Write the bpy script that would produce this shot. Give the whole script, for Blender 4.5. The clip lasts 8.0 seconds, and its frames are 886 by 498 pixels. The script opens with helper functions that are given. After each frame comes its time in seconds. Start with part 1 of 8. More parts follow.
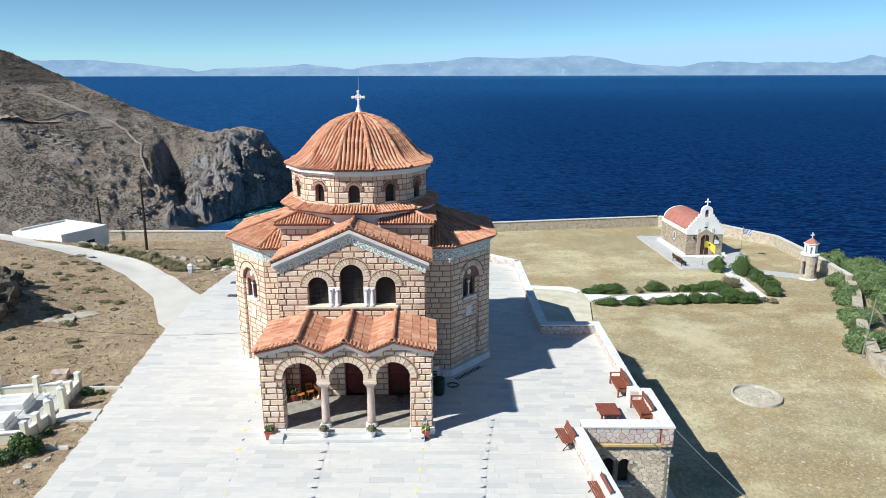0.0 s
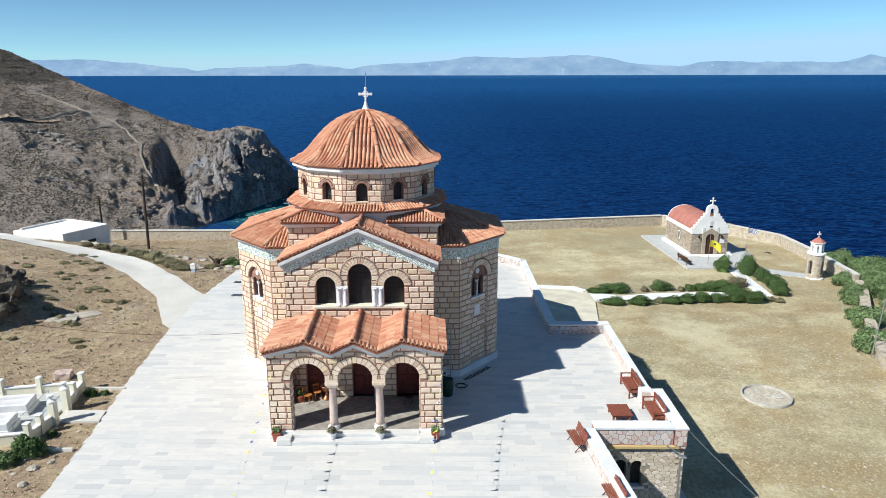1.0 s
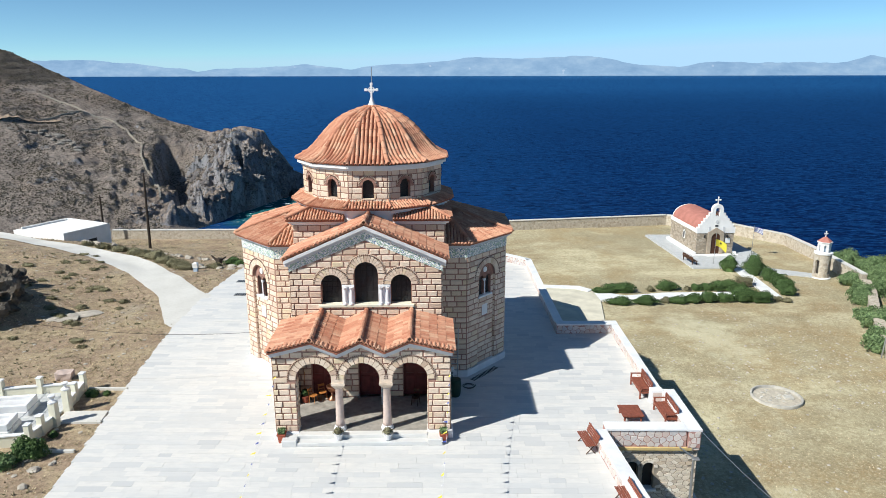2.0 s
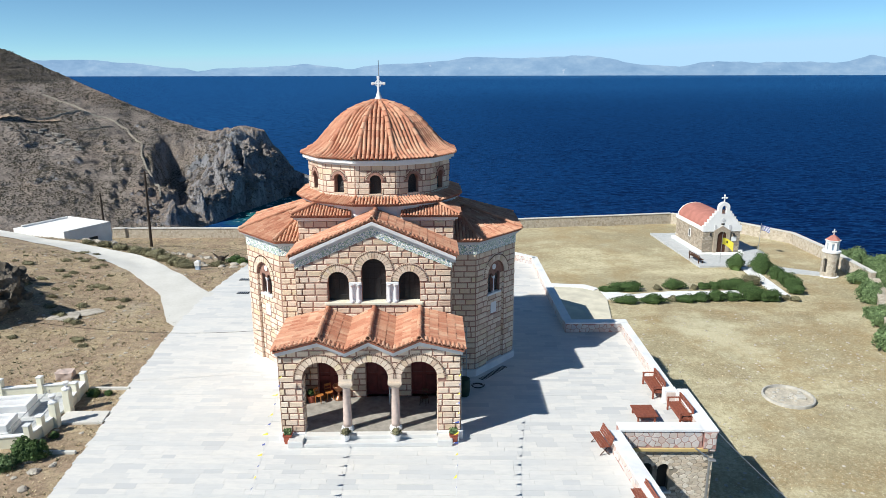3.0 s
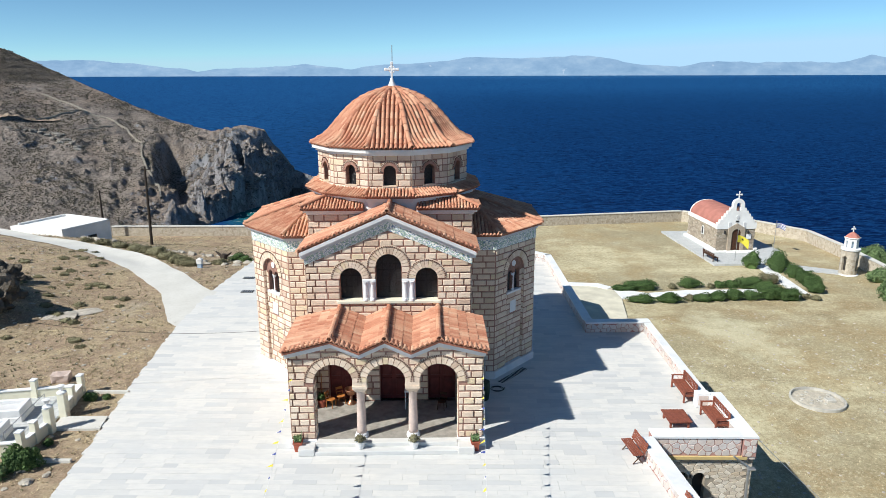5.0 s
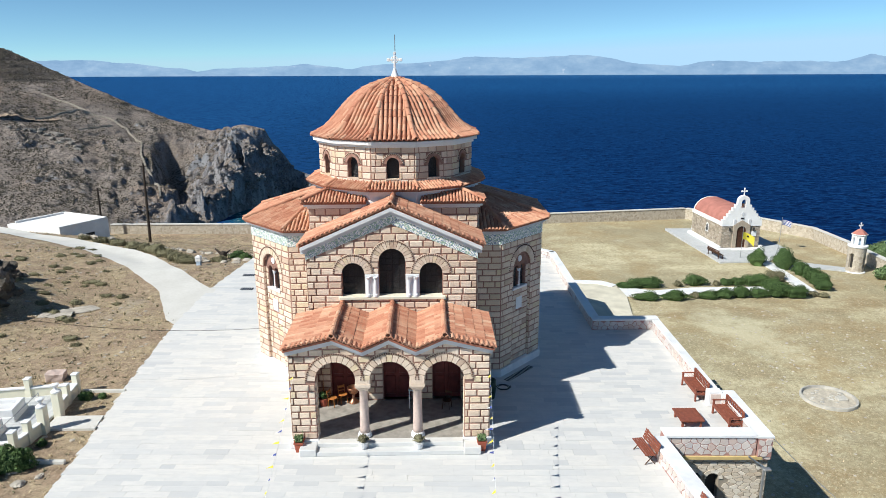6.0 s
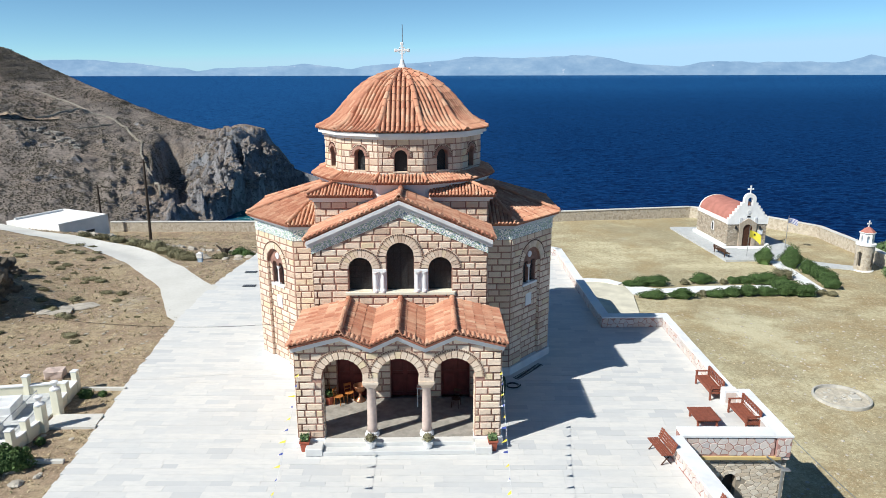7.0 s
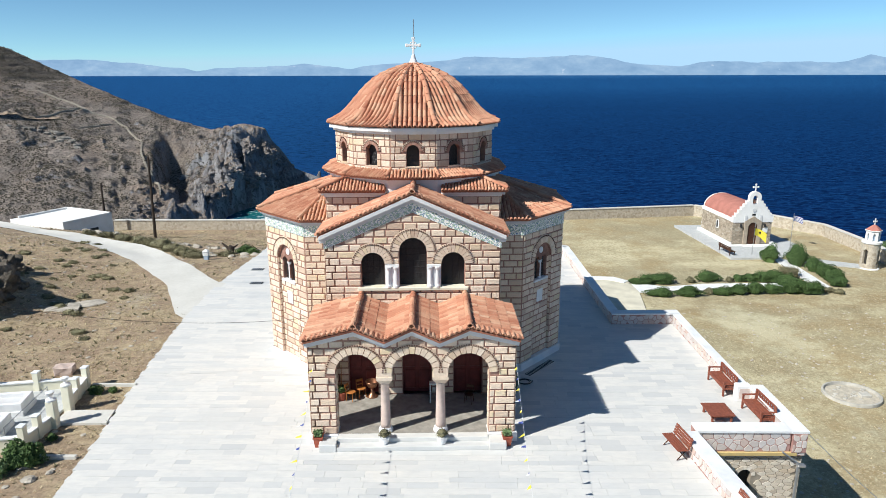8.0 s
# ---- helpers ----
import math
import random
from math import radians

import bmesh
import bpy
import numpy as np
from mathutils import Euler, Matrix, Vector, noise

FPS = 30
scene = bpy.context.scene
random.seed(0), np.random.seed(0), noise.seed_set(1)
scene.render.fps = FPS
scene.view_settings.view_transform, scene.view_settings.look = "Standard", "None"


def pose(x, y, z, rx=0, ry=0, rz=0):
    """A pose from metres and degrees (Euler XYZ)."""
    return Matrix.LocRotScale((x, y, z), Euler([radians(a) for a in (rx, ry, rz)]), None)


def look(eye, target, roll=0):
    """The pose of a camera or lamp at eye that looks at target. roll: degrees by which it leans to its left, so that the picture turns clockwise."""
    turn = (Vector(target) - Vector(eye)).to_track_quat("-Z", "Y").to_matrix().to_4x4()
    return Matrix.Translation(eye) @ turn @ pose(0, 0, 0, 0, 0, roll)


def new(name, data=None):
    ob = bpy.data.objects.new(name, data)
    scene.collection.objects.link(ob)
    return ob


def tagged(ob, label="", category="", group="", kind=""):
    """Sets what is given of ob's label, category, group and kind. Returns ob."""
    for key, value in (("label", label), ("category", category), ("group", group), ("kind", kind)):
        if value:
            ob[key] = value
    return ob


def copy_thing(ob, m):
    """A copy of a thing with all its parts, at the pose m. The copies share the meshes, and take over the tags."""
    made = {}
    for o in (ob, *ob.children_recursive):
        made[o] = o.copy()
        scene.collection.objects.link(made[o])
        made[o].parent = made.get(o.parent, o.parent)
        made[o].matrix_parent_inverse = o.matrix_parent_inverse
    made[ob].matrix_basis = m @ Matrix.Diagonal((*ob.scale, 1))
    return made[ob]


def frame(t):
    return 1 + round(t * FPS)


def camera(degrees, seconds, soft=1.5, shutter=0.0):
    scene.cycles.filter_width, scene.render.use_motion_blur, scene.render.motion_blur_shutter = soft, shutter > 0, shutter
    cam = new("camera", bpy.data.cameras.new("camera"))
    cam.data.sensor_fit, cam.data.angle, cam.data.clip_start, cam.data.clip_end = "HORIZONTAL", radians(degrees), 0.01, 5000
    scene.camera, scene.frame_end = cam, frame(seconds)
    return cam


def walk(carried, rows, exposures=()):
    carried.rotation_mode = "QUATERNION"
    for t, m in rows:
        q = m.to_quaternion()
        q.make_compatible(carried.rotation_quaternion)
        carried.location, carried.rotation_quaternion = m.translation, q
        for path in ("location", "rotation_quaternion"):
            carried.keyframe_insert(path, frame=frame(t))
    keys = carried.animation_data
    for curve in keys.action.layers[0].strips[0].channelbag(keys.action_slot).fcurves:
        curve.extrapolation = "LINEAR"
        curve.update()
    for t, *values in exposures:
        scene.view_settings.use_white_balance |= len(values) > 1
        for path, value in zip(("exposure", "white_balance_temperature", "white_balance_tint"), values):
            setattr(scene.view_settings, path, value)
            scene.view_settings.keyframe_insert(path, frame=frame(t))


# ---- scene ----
cam = camera(66.4, 8.0, soft=0.65)
PATH = [
    (0, (0.042, 0.079, 13.826), (0.023, 2.015, 13.324), -0.1),
    (0.5, (-0.157, 0.264, 13.763), (-0.176, 2.2, 13.261), -0.1),
    (1, (-0.357, 0.458, 13.694), (-0.375, 2.393, 13.191), -0.1),
    (1.5, (-0.503, 0.67, 13.587), (-0.522, 2.606, 13.086), -0.1),
    (3, (-1.039, 1.444, 13.189), (-1.058, 3.38, 12.687), -0.1),
    (3.5, (-1.213, 1.791, 13.038), (-1.233, 3.727, 12.536), -0.1),
    (4, (-1.41, 2.209, 12.881), (-1.428, 4.145, 12.379), -0.1),
    (4.5, (-1.613, 2.585, 12.752), (-1.632, 4.521, 12.251), -0.1),
    (6, (-1.957, 3.576, 12.227), (-1.976, 5.511, 11.725), -0.2),
    (6.5, (-2.058, 3.852, 12.066), (-2.078, 5.788, 11.565), -0.2),
    (7, (-2.305, 4.121, 11.878), (-2.323, 6.057, 11.376), -0.1),
    (7.5, (-2.539, 4.157, 11.77), (-2.556, 6.093, 11.269), -0.2),
    (8, (-2.77, 4.176, 11.688), (-2.787, 6.112, 11.186), -0.1),
]
EXPOSURE = 0.33
walk(cam, [(t, look(eye, target, roll)) for t, eye, target, roll in PATH], ((0, EXPOSURE), (8, EXPOSURE)))

# ---- light: a clear afternoon, sun from the front left ----
SUN_WAY = Vector((0.92, 0.57, -1.0)).normalized()          # the way the light travels
SUN_ELEVATION = math.asin(-SUN_WAY.z)
SUN_AZIMUTH = math.atan2(-SUN_WAY.x, -SUN_WAY.y)            # clockwise from +y
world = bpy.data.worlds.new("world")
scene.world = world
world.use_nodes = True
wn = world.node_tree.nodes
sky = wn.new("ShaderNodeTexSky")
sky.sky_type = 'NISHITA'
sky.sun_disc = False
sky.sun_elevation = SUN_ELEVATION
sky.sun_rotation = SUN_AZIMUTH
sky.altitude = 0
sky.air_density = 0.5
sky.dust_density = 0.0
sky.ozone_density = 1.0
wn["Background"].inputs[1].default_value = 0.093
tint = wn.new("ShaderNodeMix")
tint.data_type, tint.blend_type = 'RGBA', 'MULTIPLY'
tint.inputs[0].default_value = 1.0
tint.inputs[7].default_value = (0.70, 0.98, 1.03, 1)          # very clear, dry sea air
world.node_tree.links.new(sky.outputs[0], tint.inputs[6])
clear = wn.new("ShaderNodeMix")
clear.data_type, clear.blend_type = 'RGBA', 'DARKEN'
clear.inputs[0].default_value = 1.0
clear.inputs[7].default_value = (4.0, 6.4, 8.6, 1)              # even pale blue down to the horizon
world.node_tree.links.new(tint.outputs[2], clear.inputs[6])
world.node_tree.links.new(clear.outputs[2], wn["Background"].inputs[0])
sun_data = bpy.data.lights.new("sun", 'SUN')
sun_data.energy = 5.0
sun_data.angle = radians(0.5)
sun_data.color = (0.98, 0.972, 0.915)
sun = new("sun", sun_data)
sun.matrix_world = Matrix.Translation((-40, -25, 60)) @ SUN_WAY.to_track_quat("-Z", "Y").to_matrix().to_4x4()
# ---- shape of the land ----
def hash2(ix, iy, seed):
    v = np.sin(ix * 127.1 + iy * 311.7 + seed * 74.7) * 43758.5453
    return v - np.floor(v)


def value_noise(x, y, seed=0):
    ix, iy = np.floor(x), np.floor(y)
    fx, fy = x - ix, y - iy
    fx, fy = fx * fx * (3 - 2 * fx), fy * fy * (3 - 2 * fy)
    a, b = hash2(ix, iy, seed), hash2(ix + 1, iy, seed)
    c, d = hash2(ix, iy + 1, seed), hash2(ix + 1, iy + 1, seed)
    return (a + (b - a) * fx) * (1 - fy) + (c + (d - c) * fx) * fy


def fbm(x, y, octaves=4, seed=0):
    x, y = np.asarray(x, float), np.asarray(y, float)
    total, amp, norm = 0.0, 1.0, 0.0
    for k in range(octaves):
        total = total + amp * (value_noise(x * 2 ** k + 17.3 * k, y * 2 ** k - 9.1 * k, seed + k) - 0.5)
        norm += amp
        amp *= 0.5
    return total / norm * 2


def step(a, b, v):
    s = np.clip((v - a) / (b - a), 0, 1)
    return s * s * (3 - 2 * s)


SEA = -72.0


def land(x, y):
    """The height of the ground at x, y."""
    x, y = np.asarray(x, float), np.asarray(y, float)
    field = -4.2 + 0.12 * fbm(x / 7, y / 7, 3, 5)
    back = np.maximum(-4.0, -0.155 * np.maximum(y - 46.5 - 0.45 * np.maximum(-22 - x, 0), 0) - 0.3 * np.maximum(y - 61.5, 0)) - 0.06
    mound = 1.9 * np.exp(-(((x + 28.6) / 3.0) ** 2 + ((y - 36.8) / 3.8) ** 2)) + 0.04 * np.maximum(-22 - x, 0) * step(50, 42, y)
    rough = 0.10 * fbm(x / 3, y / 3, 4, 9) + 0.9 * (np.abs(fbm(x / 2.2, y / 2.2, 4, 31)) - 0.15) * np.clip(mound - 0.5, 0, 2)
    left = back + mound + rough * step(-15.0, -18.0, x)
    z = left + (field - left) * step(-13.3, -10.5, x + 0.0 * y)
    # cliffs down to the sea, outside the walls
    edge = np.interp(y, [-60, 30, 42, 52, 60, 68, 74, 83, 200], [20, 24.5, 28.5, 33.5, 37.5, 36.5, 36, 33, 30])
    over = np.maximum.reduce([x - edge - 1.0, y - np.interp(x, [-70, -20, 5, 25, 40], [74.0, 74.4, 78.8, 82.5, 84.0]), 0 * x])
    z = z - np.where(over > 0, 1.1 * over + 2.0 * step(0, 3, over), 0) + np.where(over > 0, 1.6 * fbm(x / 5, y / 5, 4, 3) * step(0, 4, over), 0)
    return np.maximum(z, SEA - 4)


RIDGE_X = [-460, -300, -283, -265, -243, -229, -192, -165, -142, -128, -119.5, -110, -97, -86, -78]
RIDGE_Z = [60, 30.5, 22.5, 14.5, 4.5, -1.5, -16, -24, -20, -23, -37, -50, -56, -69, -80]
FOOT_X = [-460, -300, -200, -150, -136, -130.5, -129, -121.5, -115.5, -112, -106, -78]
FOOT_Y = [210, 265, 320, 345, 366, 382, 400, 420, 440, 459, 464, 467]


def hill(x, y):
    """The height of the bare headland across the bay."""
    x, y = np.asarray(x, float), np.asarray(y, float)
    xr = x + 4 * fbm(y / 30, x / 30, 3, 40)
    top = np.interp(xr, RIDGE_X, RIDGE_Z) - 1.0
    foot = np.interp(x, FOOT_X, FOOT_Y)
    t = (y - foot) / (470 - foot)
    wob = fbm(x / 42, y / 60, 5, 11)
    face = (SEA + 2) + (top - SEA - 2) * np.clip(t, 0, 1) ** 0.78 + 60 * np.minimum(t, 0)
    rocky = step(-215, -150, x) * step(1.0, 0.55, t) + 0.35 * step(-260, -150, x)
    ridged = 1 - np.abs(fbm(x / 26, y / 34, 5, 21))
    spur = 0.5 - np.abs(fbm((x + 0.35 * y) / 17, y / 75, 4, 58))
    mid = np.clip(4.5 * t * (1.02 - t), 0, 1)
    face = face + (2.2 + 5.0 * rocky) * wob * mid + rocky * 9 * (ridged - 0.75) * mid
    face = face + (0.5 + 1.6 * rocky) * fbm(x / 6, y / 6, 5, 70) * step(0, 0.1, t)
    face = face + (rocky * 6 + 1.5) * (spur - 0.2) * mid
    # old terraces along the slope, and scattered outcrops of rock
    band = (face + 4 * fbm(x / 40, y / 40, 3, 90)) / 5.0
    face = face + (1.0 + 0.5 * rocky) * (step(0.3, 0.7, band - np.floor(band)) - (band - np.floor(band))) * step(0.02, 0.12, t)
    crag = step(0.26, 0.40, fbm(x / 20, y / 14, 4, 55)) * (1 - rocky * 0.3)
    face = face + crag * (0.8 + 2.4 * np.abs(fbm(x / 5, y / 5, 3, 56))) * step(0.02, 0.12, t) * step(1.0, 0.9, t)
    # the sea cliff breaks into blocks with deep clefts
    cliff = step(-178, -150, x) * step(0.02, 0.12, t) * step(1.0, 0.86, t)
    block = np.abs(fbm((x + 0.5 * y) / 24, (y - 0.3 * x) / 17, 2, 57))
    face = face + cliff * (9.0 * step(0.02, 0.30, block) - 6.0) + cliff * 5.0 * (0.4 - np.abs(fbm(x / 8, y / 8, 4, 59)))
    warp = 5 * fbm(x / 16, y / 16, 3, 86)
    rib = (x + 0.55 * (y - 400) + warp) / 17.0
    face = face + step(-160, -142, x) * step(0.03, 0.12, t) * step(0.86, 0.62, t) * (10.0 * (rib - np.floor(rib)) * step(1.0, 0.86, rib - np.floor(rib)) - 4.0)
    # two ravines that fall away from the spur with the wall
    bend = 5 * fbm(x / 14, y / 14, 3, 81)
    s = x + bend - np.interp(y, [360, 418, 445], [-162, -186, -191])
    face = face - 17 * step(0, 8, s) * step(46, 13, s) * step(388, 402, y) * step(452, 428, y)
    s = x + bend - np.interp(y, [380, 410], [-158, -172])
    face = face - 12 * step(0, 7, s) * step(38, 9, s) * step(374, 386, y) * step(412, 402, y)
    face = face + cliff * (3.2 * fbm(x / 5, y / 5, 4, 83) + 2.0 * (0.4 - np.abs(fbm(x / 3, y / 3, 3, 84))))
    face = np.where(t > 0.02, np.maximum(face, SEA + 4.5), face)
    return np.where(y > 470, top - 0.55 * (y - 470), face)
# ---- materials ----
def material(name, build, rough=0.8, metal=0.0, spec=0.3):
    m = bpy.data.materials.new(name)
    m.use_nodes = True
    nt = m.node_tree
    p = nt.nodes["Principled BSDF"]
    p.inputs["Roughness"].default_value = rough
    p.inputs["Metallic"].default_value = metal
    p.inputs["Specular IOR Level"].default_value = spec
    build(Nodes(nt, p))
    return m


class Nodes:
    """Short hand for the nodes of one material."""

    def __init__(self, nt, p):
        self.nt, self.p = nt, p
        self.at = nt.nodes.new("ShaderNodeTexCoord").outputs["Object"]

    def add(self, kind, **inputs):
        n = self.nt.nodes.new(kind)
        for k, v in inputs.items():
            self.put(n.inputs[k.replace("_", " ")], v)
        return n

    def put(self, socket, v):
        if isinstance(v, bpy.types.NodeSocket):
            self.nt.links.new(v, socket)
        elif isinstance(v, tuple) and len(v) == 3 and len(socket.default_value) == 4:
            socket.default_value = (*v, 1)
        else:
            socket.default_value = v

    def world_at(self):
        return self.nt.nodes.new("ShaderNodeNewGeometry").outputs["Position"]

    def noise(self, scale, detail=4, rough=0.55, at=None, stretch=None):
        at = at or self.at
        if stretch:
            mp = self.nt.nodes.new("ShaderNodeMapping")
            mp.inputs["Scale"].default_value = stretch
            self.put(mp.inputs["Vector"], at)
            at = mp.outputs[0]
        return self.add("ShaderNodeTexNoise", Vector=at, Scale=scale, Detail=detail, Roughness=rough).outputs["Fac"]

    def ramp(self, fac, *stops):
        n = self.add("ShaderNodeValToRGB", Fac=fac)
        e = n.color_ramp.elements
        while len(e) < len(stops):
            e.new(0.5)
        for k, (pos, col) in enumerate(stops):
            e[k].position = pos
            e[k].color = (*col, 1) if isinstance(col, tuple) else (col, col, col, 1)
        return n.outputs[0]

    def mix(self, fac, a, b, kind='MIX'):
        n = self.nt.nodes.new("ShaderNodeMix")
        n.data_type, n.blend_type = 'RGBA', kind
        self.put(n.inputs[0], fac)
        self.put(n.inputs[6], a)
        self.put(n.inputs[7], b)
        return n.outputs[2]

    def math(self, op, a, b=0.0):
        n = self.nt.nodes.new("ShaderNodeMath")
        n.operation = op
        self.put(n.inputs[0], a)
        self.put(n.inputs[1], b)
        return n.outputs[0]

    def chance(self):
        """A number from 0 to 1 for each piece, whether an object of its own or an island."""
        o = self.nt.nodes.new("ShaderNodeObjectInfo").outputs["Random"]
        i = self.nt.nodes.new("ShaderNodeNewGeometry").outputs["Random Per Island"]
        return self.math('FRACT', self.math('ADD', o, i))

    def colour(self, v):
        self.put(self.p.inputs["Base Color"], v)

    def rough(self, v):
        self.put(self.p.inputs["Roughness"], v)

    def bump(self, height, strength=0.4, distance=0.02):
        n = self.add("ShaderNodeBump", Height=height, Strength=strength, Distance=distance)
        self.put(self.p.inputs["Normal"], n.outputs[0])


def stone_block(n):
    c = n.ramp(n.chance(), (0.0, (0.500, 0.355, 0.265)), (0.22, (0.7110, 0.5606, 0.4255)), (0.55, (0.7910, 0.6620, 0.5319)),
               (0.8, (0.7210, 0.5606, 0.4432)), (0.92, (0.7310, 0.5977, 0.3846)), (1.0, (0.490, 0.335, 0.255)))
    at = n.world_at()
    c = n.mix(n.ramp(n.noise(9, 5, at=at), (0.35, 0.0), (0.75, 0.5)), c, (0.5720, 0.4387, 0.3270))
    c = n.mix(n.ramp(n.noise(1.1, 4, at=at), (0.45, 0.0), (0.8, 0.3)), c, (0.8100, 0.7098, 0.6018))
    c = n.mix(n.ramp(n.noise(22, 4, 0.7, at=at), (0.52, 0.0), (0.72, 0.35)), c, (0.4440, 0.3227, 0.2403))
    n.colour(c)
    n.bump(n.noise(16, 6, 0.65, at=at), 0.9, 0.03)


def brick_joint(n):
    c = n.ramp(n.noise(7, 5), (0.3, (0.275, 0.145, 0.112)), (0.6, (0.375, 0.220, 0.170)), (0.8, (0.4746, 0.3175, 0.2398)))
    n.colour(c)
    n.bump(n.noise(40, 4), 0.5, 0.01)


def roof_tile(n):
    c = n.ramp(n.chance(), (0.0, (0.410, 0.162, 0.098)), (0.3, (0.500, 0.222, 0.136)), (0.65, (0.555, 0.268, 0.167)), (0.9, (0.595, 0.318, 0.204)), (1.0, (0.630, 0.390, 0.265)))
    at = n.world_at()
    c = n.mix(n.ramp(n.noise(14, 5, at=at), (0.4, 0.0), (0.8, 0.45)), c, (0.369, 0.174, 0.106))
    c = n.mix(n.ramp(n.noise(1.6, 4, at=at), (0.45, 0.0), (0.75, 0.42)), c, (0.665, 0.440, 0.295))
    n.colour(c)
    n.bump(n.noise(30, 4, at=at), 0.3, 0.01)


def tile_bed(n):
    n.colour(n.ramp(n.noise(8, 5), (0.3, (0.27, 0.100, 0.062)), (0.7, (0.38, 0.155, 0.098))))
    n.bump(n.noise(20, 4), 0.4, 0.02)


def marble_slab(n):
    at = n.world_at()
    c = n.ramp(n.chance(), (0.0, (0.500, 0.508, 0.512)), (0.15, (0.585, 0.584, 0.572)), (0.5, (0.646, 0.633, 0.607)), (0.85, (0.660, 0.645, 0.612)), (1.0, (0.545, 0.552, 0.552)))
    c = n.mix(n.ramp(n.noise(0.6, 5, 0.6, at=at, stretch=(0.35, 1.6, 1)), (0.52, 0.0), (0.66, 0.7)), c, (0.547, 0.556, 0.555))
    c = n.mix(n.ramp(n.noise(2.2, 6, 0.6, at=at, stretch=(1, 3, 1)), (0.42, 0.0), (0.75, 0.6)), c, (0.507, 0.509, 0.507))
    c = n.mix(n.ramp(n.noise(0.25, 4, at=at), (0.5, 0.0), (0.8, 0.35)), c, (0.622, 0.584, 0.524))
    n.colour(c)
    n.rough(n.ramp(n.noise(5, 3, at=at), (0.3, 0.55), (0.7, 0.8)))
    n.bump(n.noise(18, 4, at=at), 0.15, 0.005)


def slab_joint(n):
    n.colour(n.ramp(n.noise(2, 5), (0.3, (0.553, 0.546, 0.536)), (0.7, (0.627, 0.621, 0.607))))


def white_marble(n):
    c = n.ramp(n.noise(1.3, 6, 0.6), (0.3, (0.634, 0.647, 0.666)), (0.55, (0.758, 0.758, 0.755)), (0.8, (0.787, 0.782, 0.774)))
    n.colour(c)
    n.bump(n.noise(20, 4), 0.1, 0.005)


def white_plaster(n):
    c = n.ramp(n.noise(0.9, 5), (0.3, (0.72, 0.71, 0.69)), (0.6, (0.82, 0.815, 0.80)))
    c = n.mix(n.ramp(n.noise(8, 5), (0.5, 0.0), (0.85, 0.25)), c, (0.60, 0.58, 0.55))
    n.colour(c)
    n.bump(n.noise(30, 4), 0.2, 0.01)


def grey_cornice(n):
    c = n.ramp(n.noise(1.5, 5), (0.3, (0.52, 0.52, 0.53)), (0.7, (0.66, 0.66, 0.66)))
    n.colour(c)
    n.bump(n.noise(24, 4), 0.2, 0.01)


def ceramic_frieze(n):
    at = n.world_at()
    v = n.add("ShaderNodeTexVoronoi", Vector=at, Scale=4.6, Randomness=0.45)
    ring = n.math('SINE', n.math('MULTIPLY', v.outputs["Distance"], 30.0))
    c = n.mix(n.ramp(ring, (0.45, 0.0), (0.60, 1.0)), (0.80, 0.80, 0.77), (0.13, 0.21, 0.33))
    c = n.mix(n.ramp(n.noise(11, 3, at=at), (0.50, 0.0), (0.56, 1.0)), c, (0.30, 0.42, 0.33))
    c = n.mix(n.ramp(n.noise(17, 2, at=at), (0.58, 0.0), (0.62, 1.0)), c, (0.80, 0.76, 0.66))
    n.colour(c)
    n.rough(0.35)


def crazy_stone(n):
    at = n.world_at()
    c = n.ramp(n.chance(), (0.0, (0.510, 0.467, 0.450)), (0.3, (0.634, 0.558, 0.506)), (0.4, (0.546, 0.394, 0.340)), (0.5, (0.704, 0.631, 0.585)), (0.85, (0.546, 0.525, 0.529)), (1.0, (0.669, 0.558, 0.482)))
    c = n.mix(n.ramp(n.noise(8, 5, at=at), (0.4, 0.0), (0.75, 0.5)), c, (0.458, 0.385, 0.340))
    n.colour(c)
    n.bump(n.noise(22, 5, at=at), 0.5, 0.015)


def crazy_joint(n):
    n.colour(n.ramp(n.noise(5, 4), (0.3, (0.34, 0.17, 0.145)), (0.7, (0.47, 0.29, 0.255))))
    n.bump(n.noise(30, 4), 0.5, 0.01)


def field_stone(n):
    at = n.world_at()
    c = n.ramp(n.chance(), (0.0, (0.464, 0.390, 0.310)), (0.35, (0.634, 0.561, 0.459)), (0.6, (0.756, 0.695, 0.595)), (0.85, (0.573, 0.464, 0.347)), (1.0, (0.805, 0.756, 0.670)))
    c = n.mix(n.ramp(n.noise(6, 5, at=at), (0.4, 0.0), (0.75, 0.5)), c, (0.403, 0.329, 0.248))
    n.colour(c)
    n.bump(n.noise(18, 5, at=at), 0.6, 0.02)


def chapel_stone(n):
    at = n.world_at()
    c = n.ramp(n.chance(), (0.0, (0.255, 0.205, 0.155)), (0.35, (0.385, 0.325, 0.250)), (0.6, (0.475, 0.410, 0.325)), (0.85, (0.325, 0.255, 0.190)), (1.0, (0.530, 0.475, 0.395)))
    c = n.mix(n.ramp(n.noise(5, 5, at=at), (0.4, 0.0), (0.75, 0.5)), c, (0.240, 0.190, 0.140))
    n.colour(c)
    n.bump(n.noise(14, 5, at=at), 0.7, 0.03)


def field_joint(n):
    n.colour(n.ramp(n.noise(5, 5), (0.3, (0.2294, 0.1947, 0.1457)), (0.7, (0.3336, 0.2914, 0.2362))))
    n.bump(n.noise(20, 4), 0.5, 0.02)


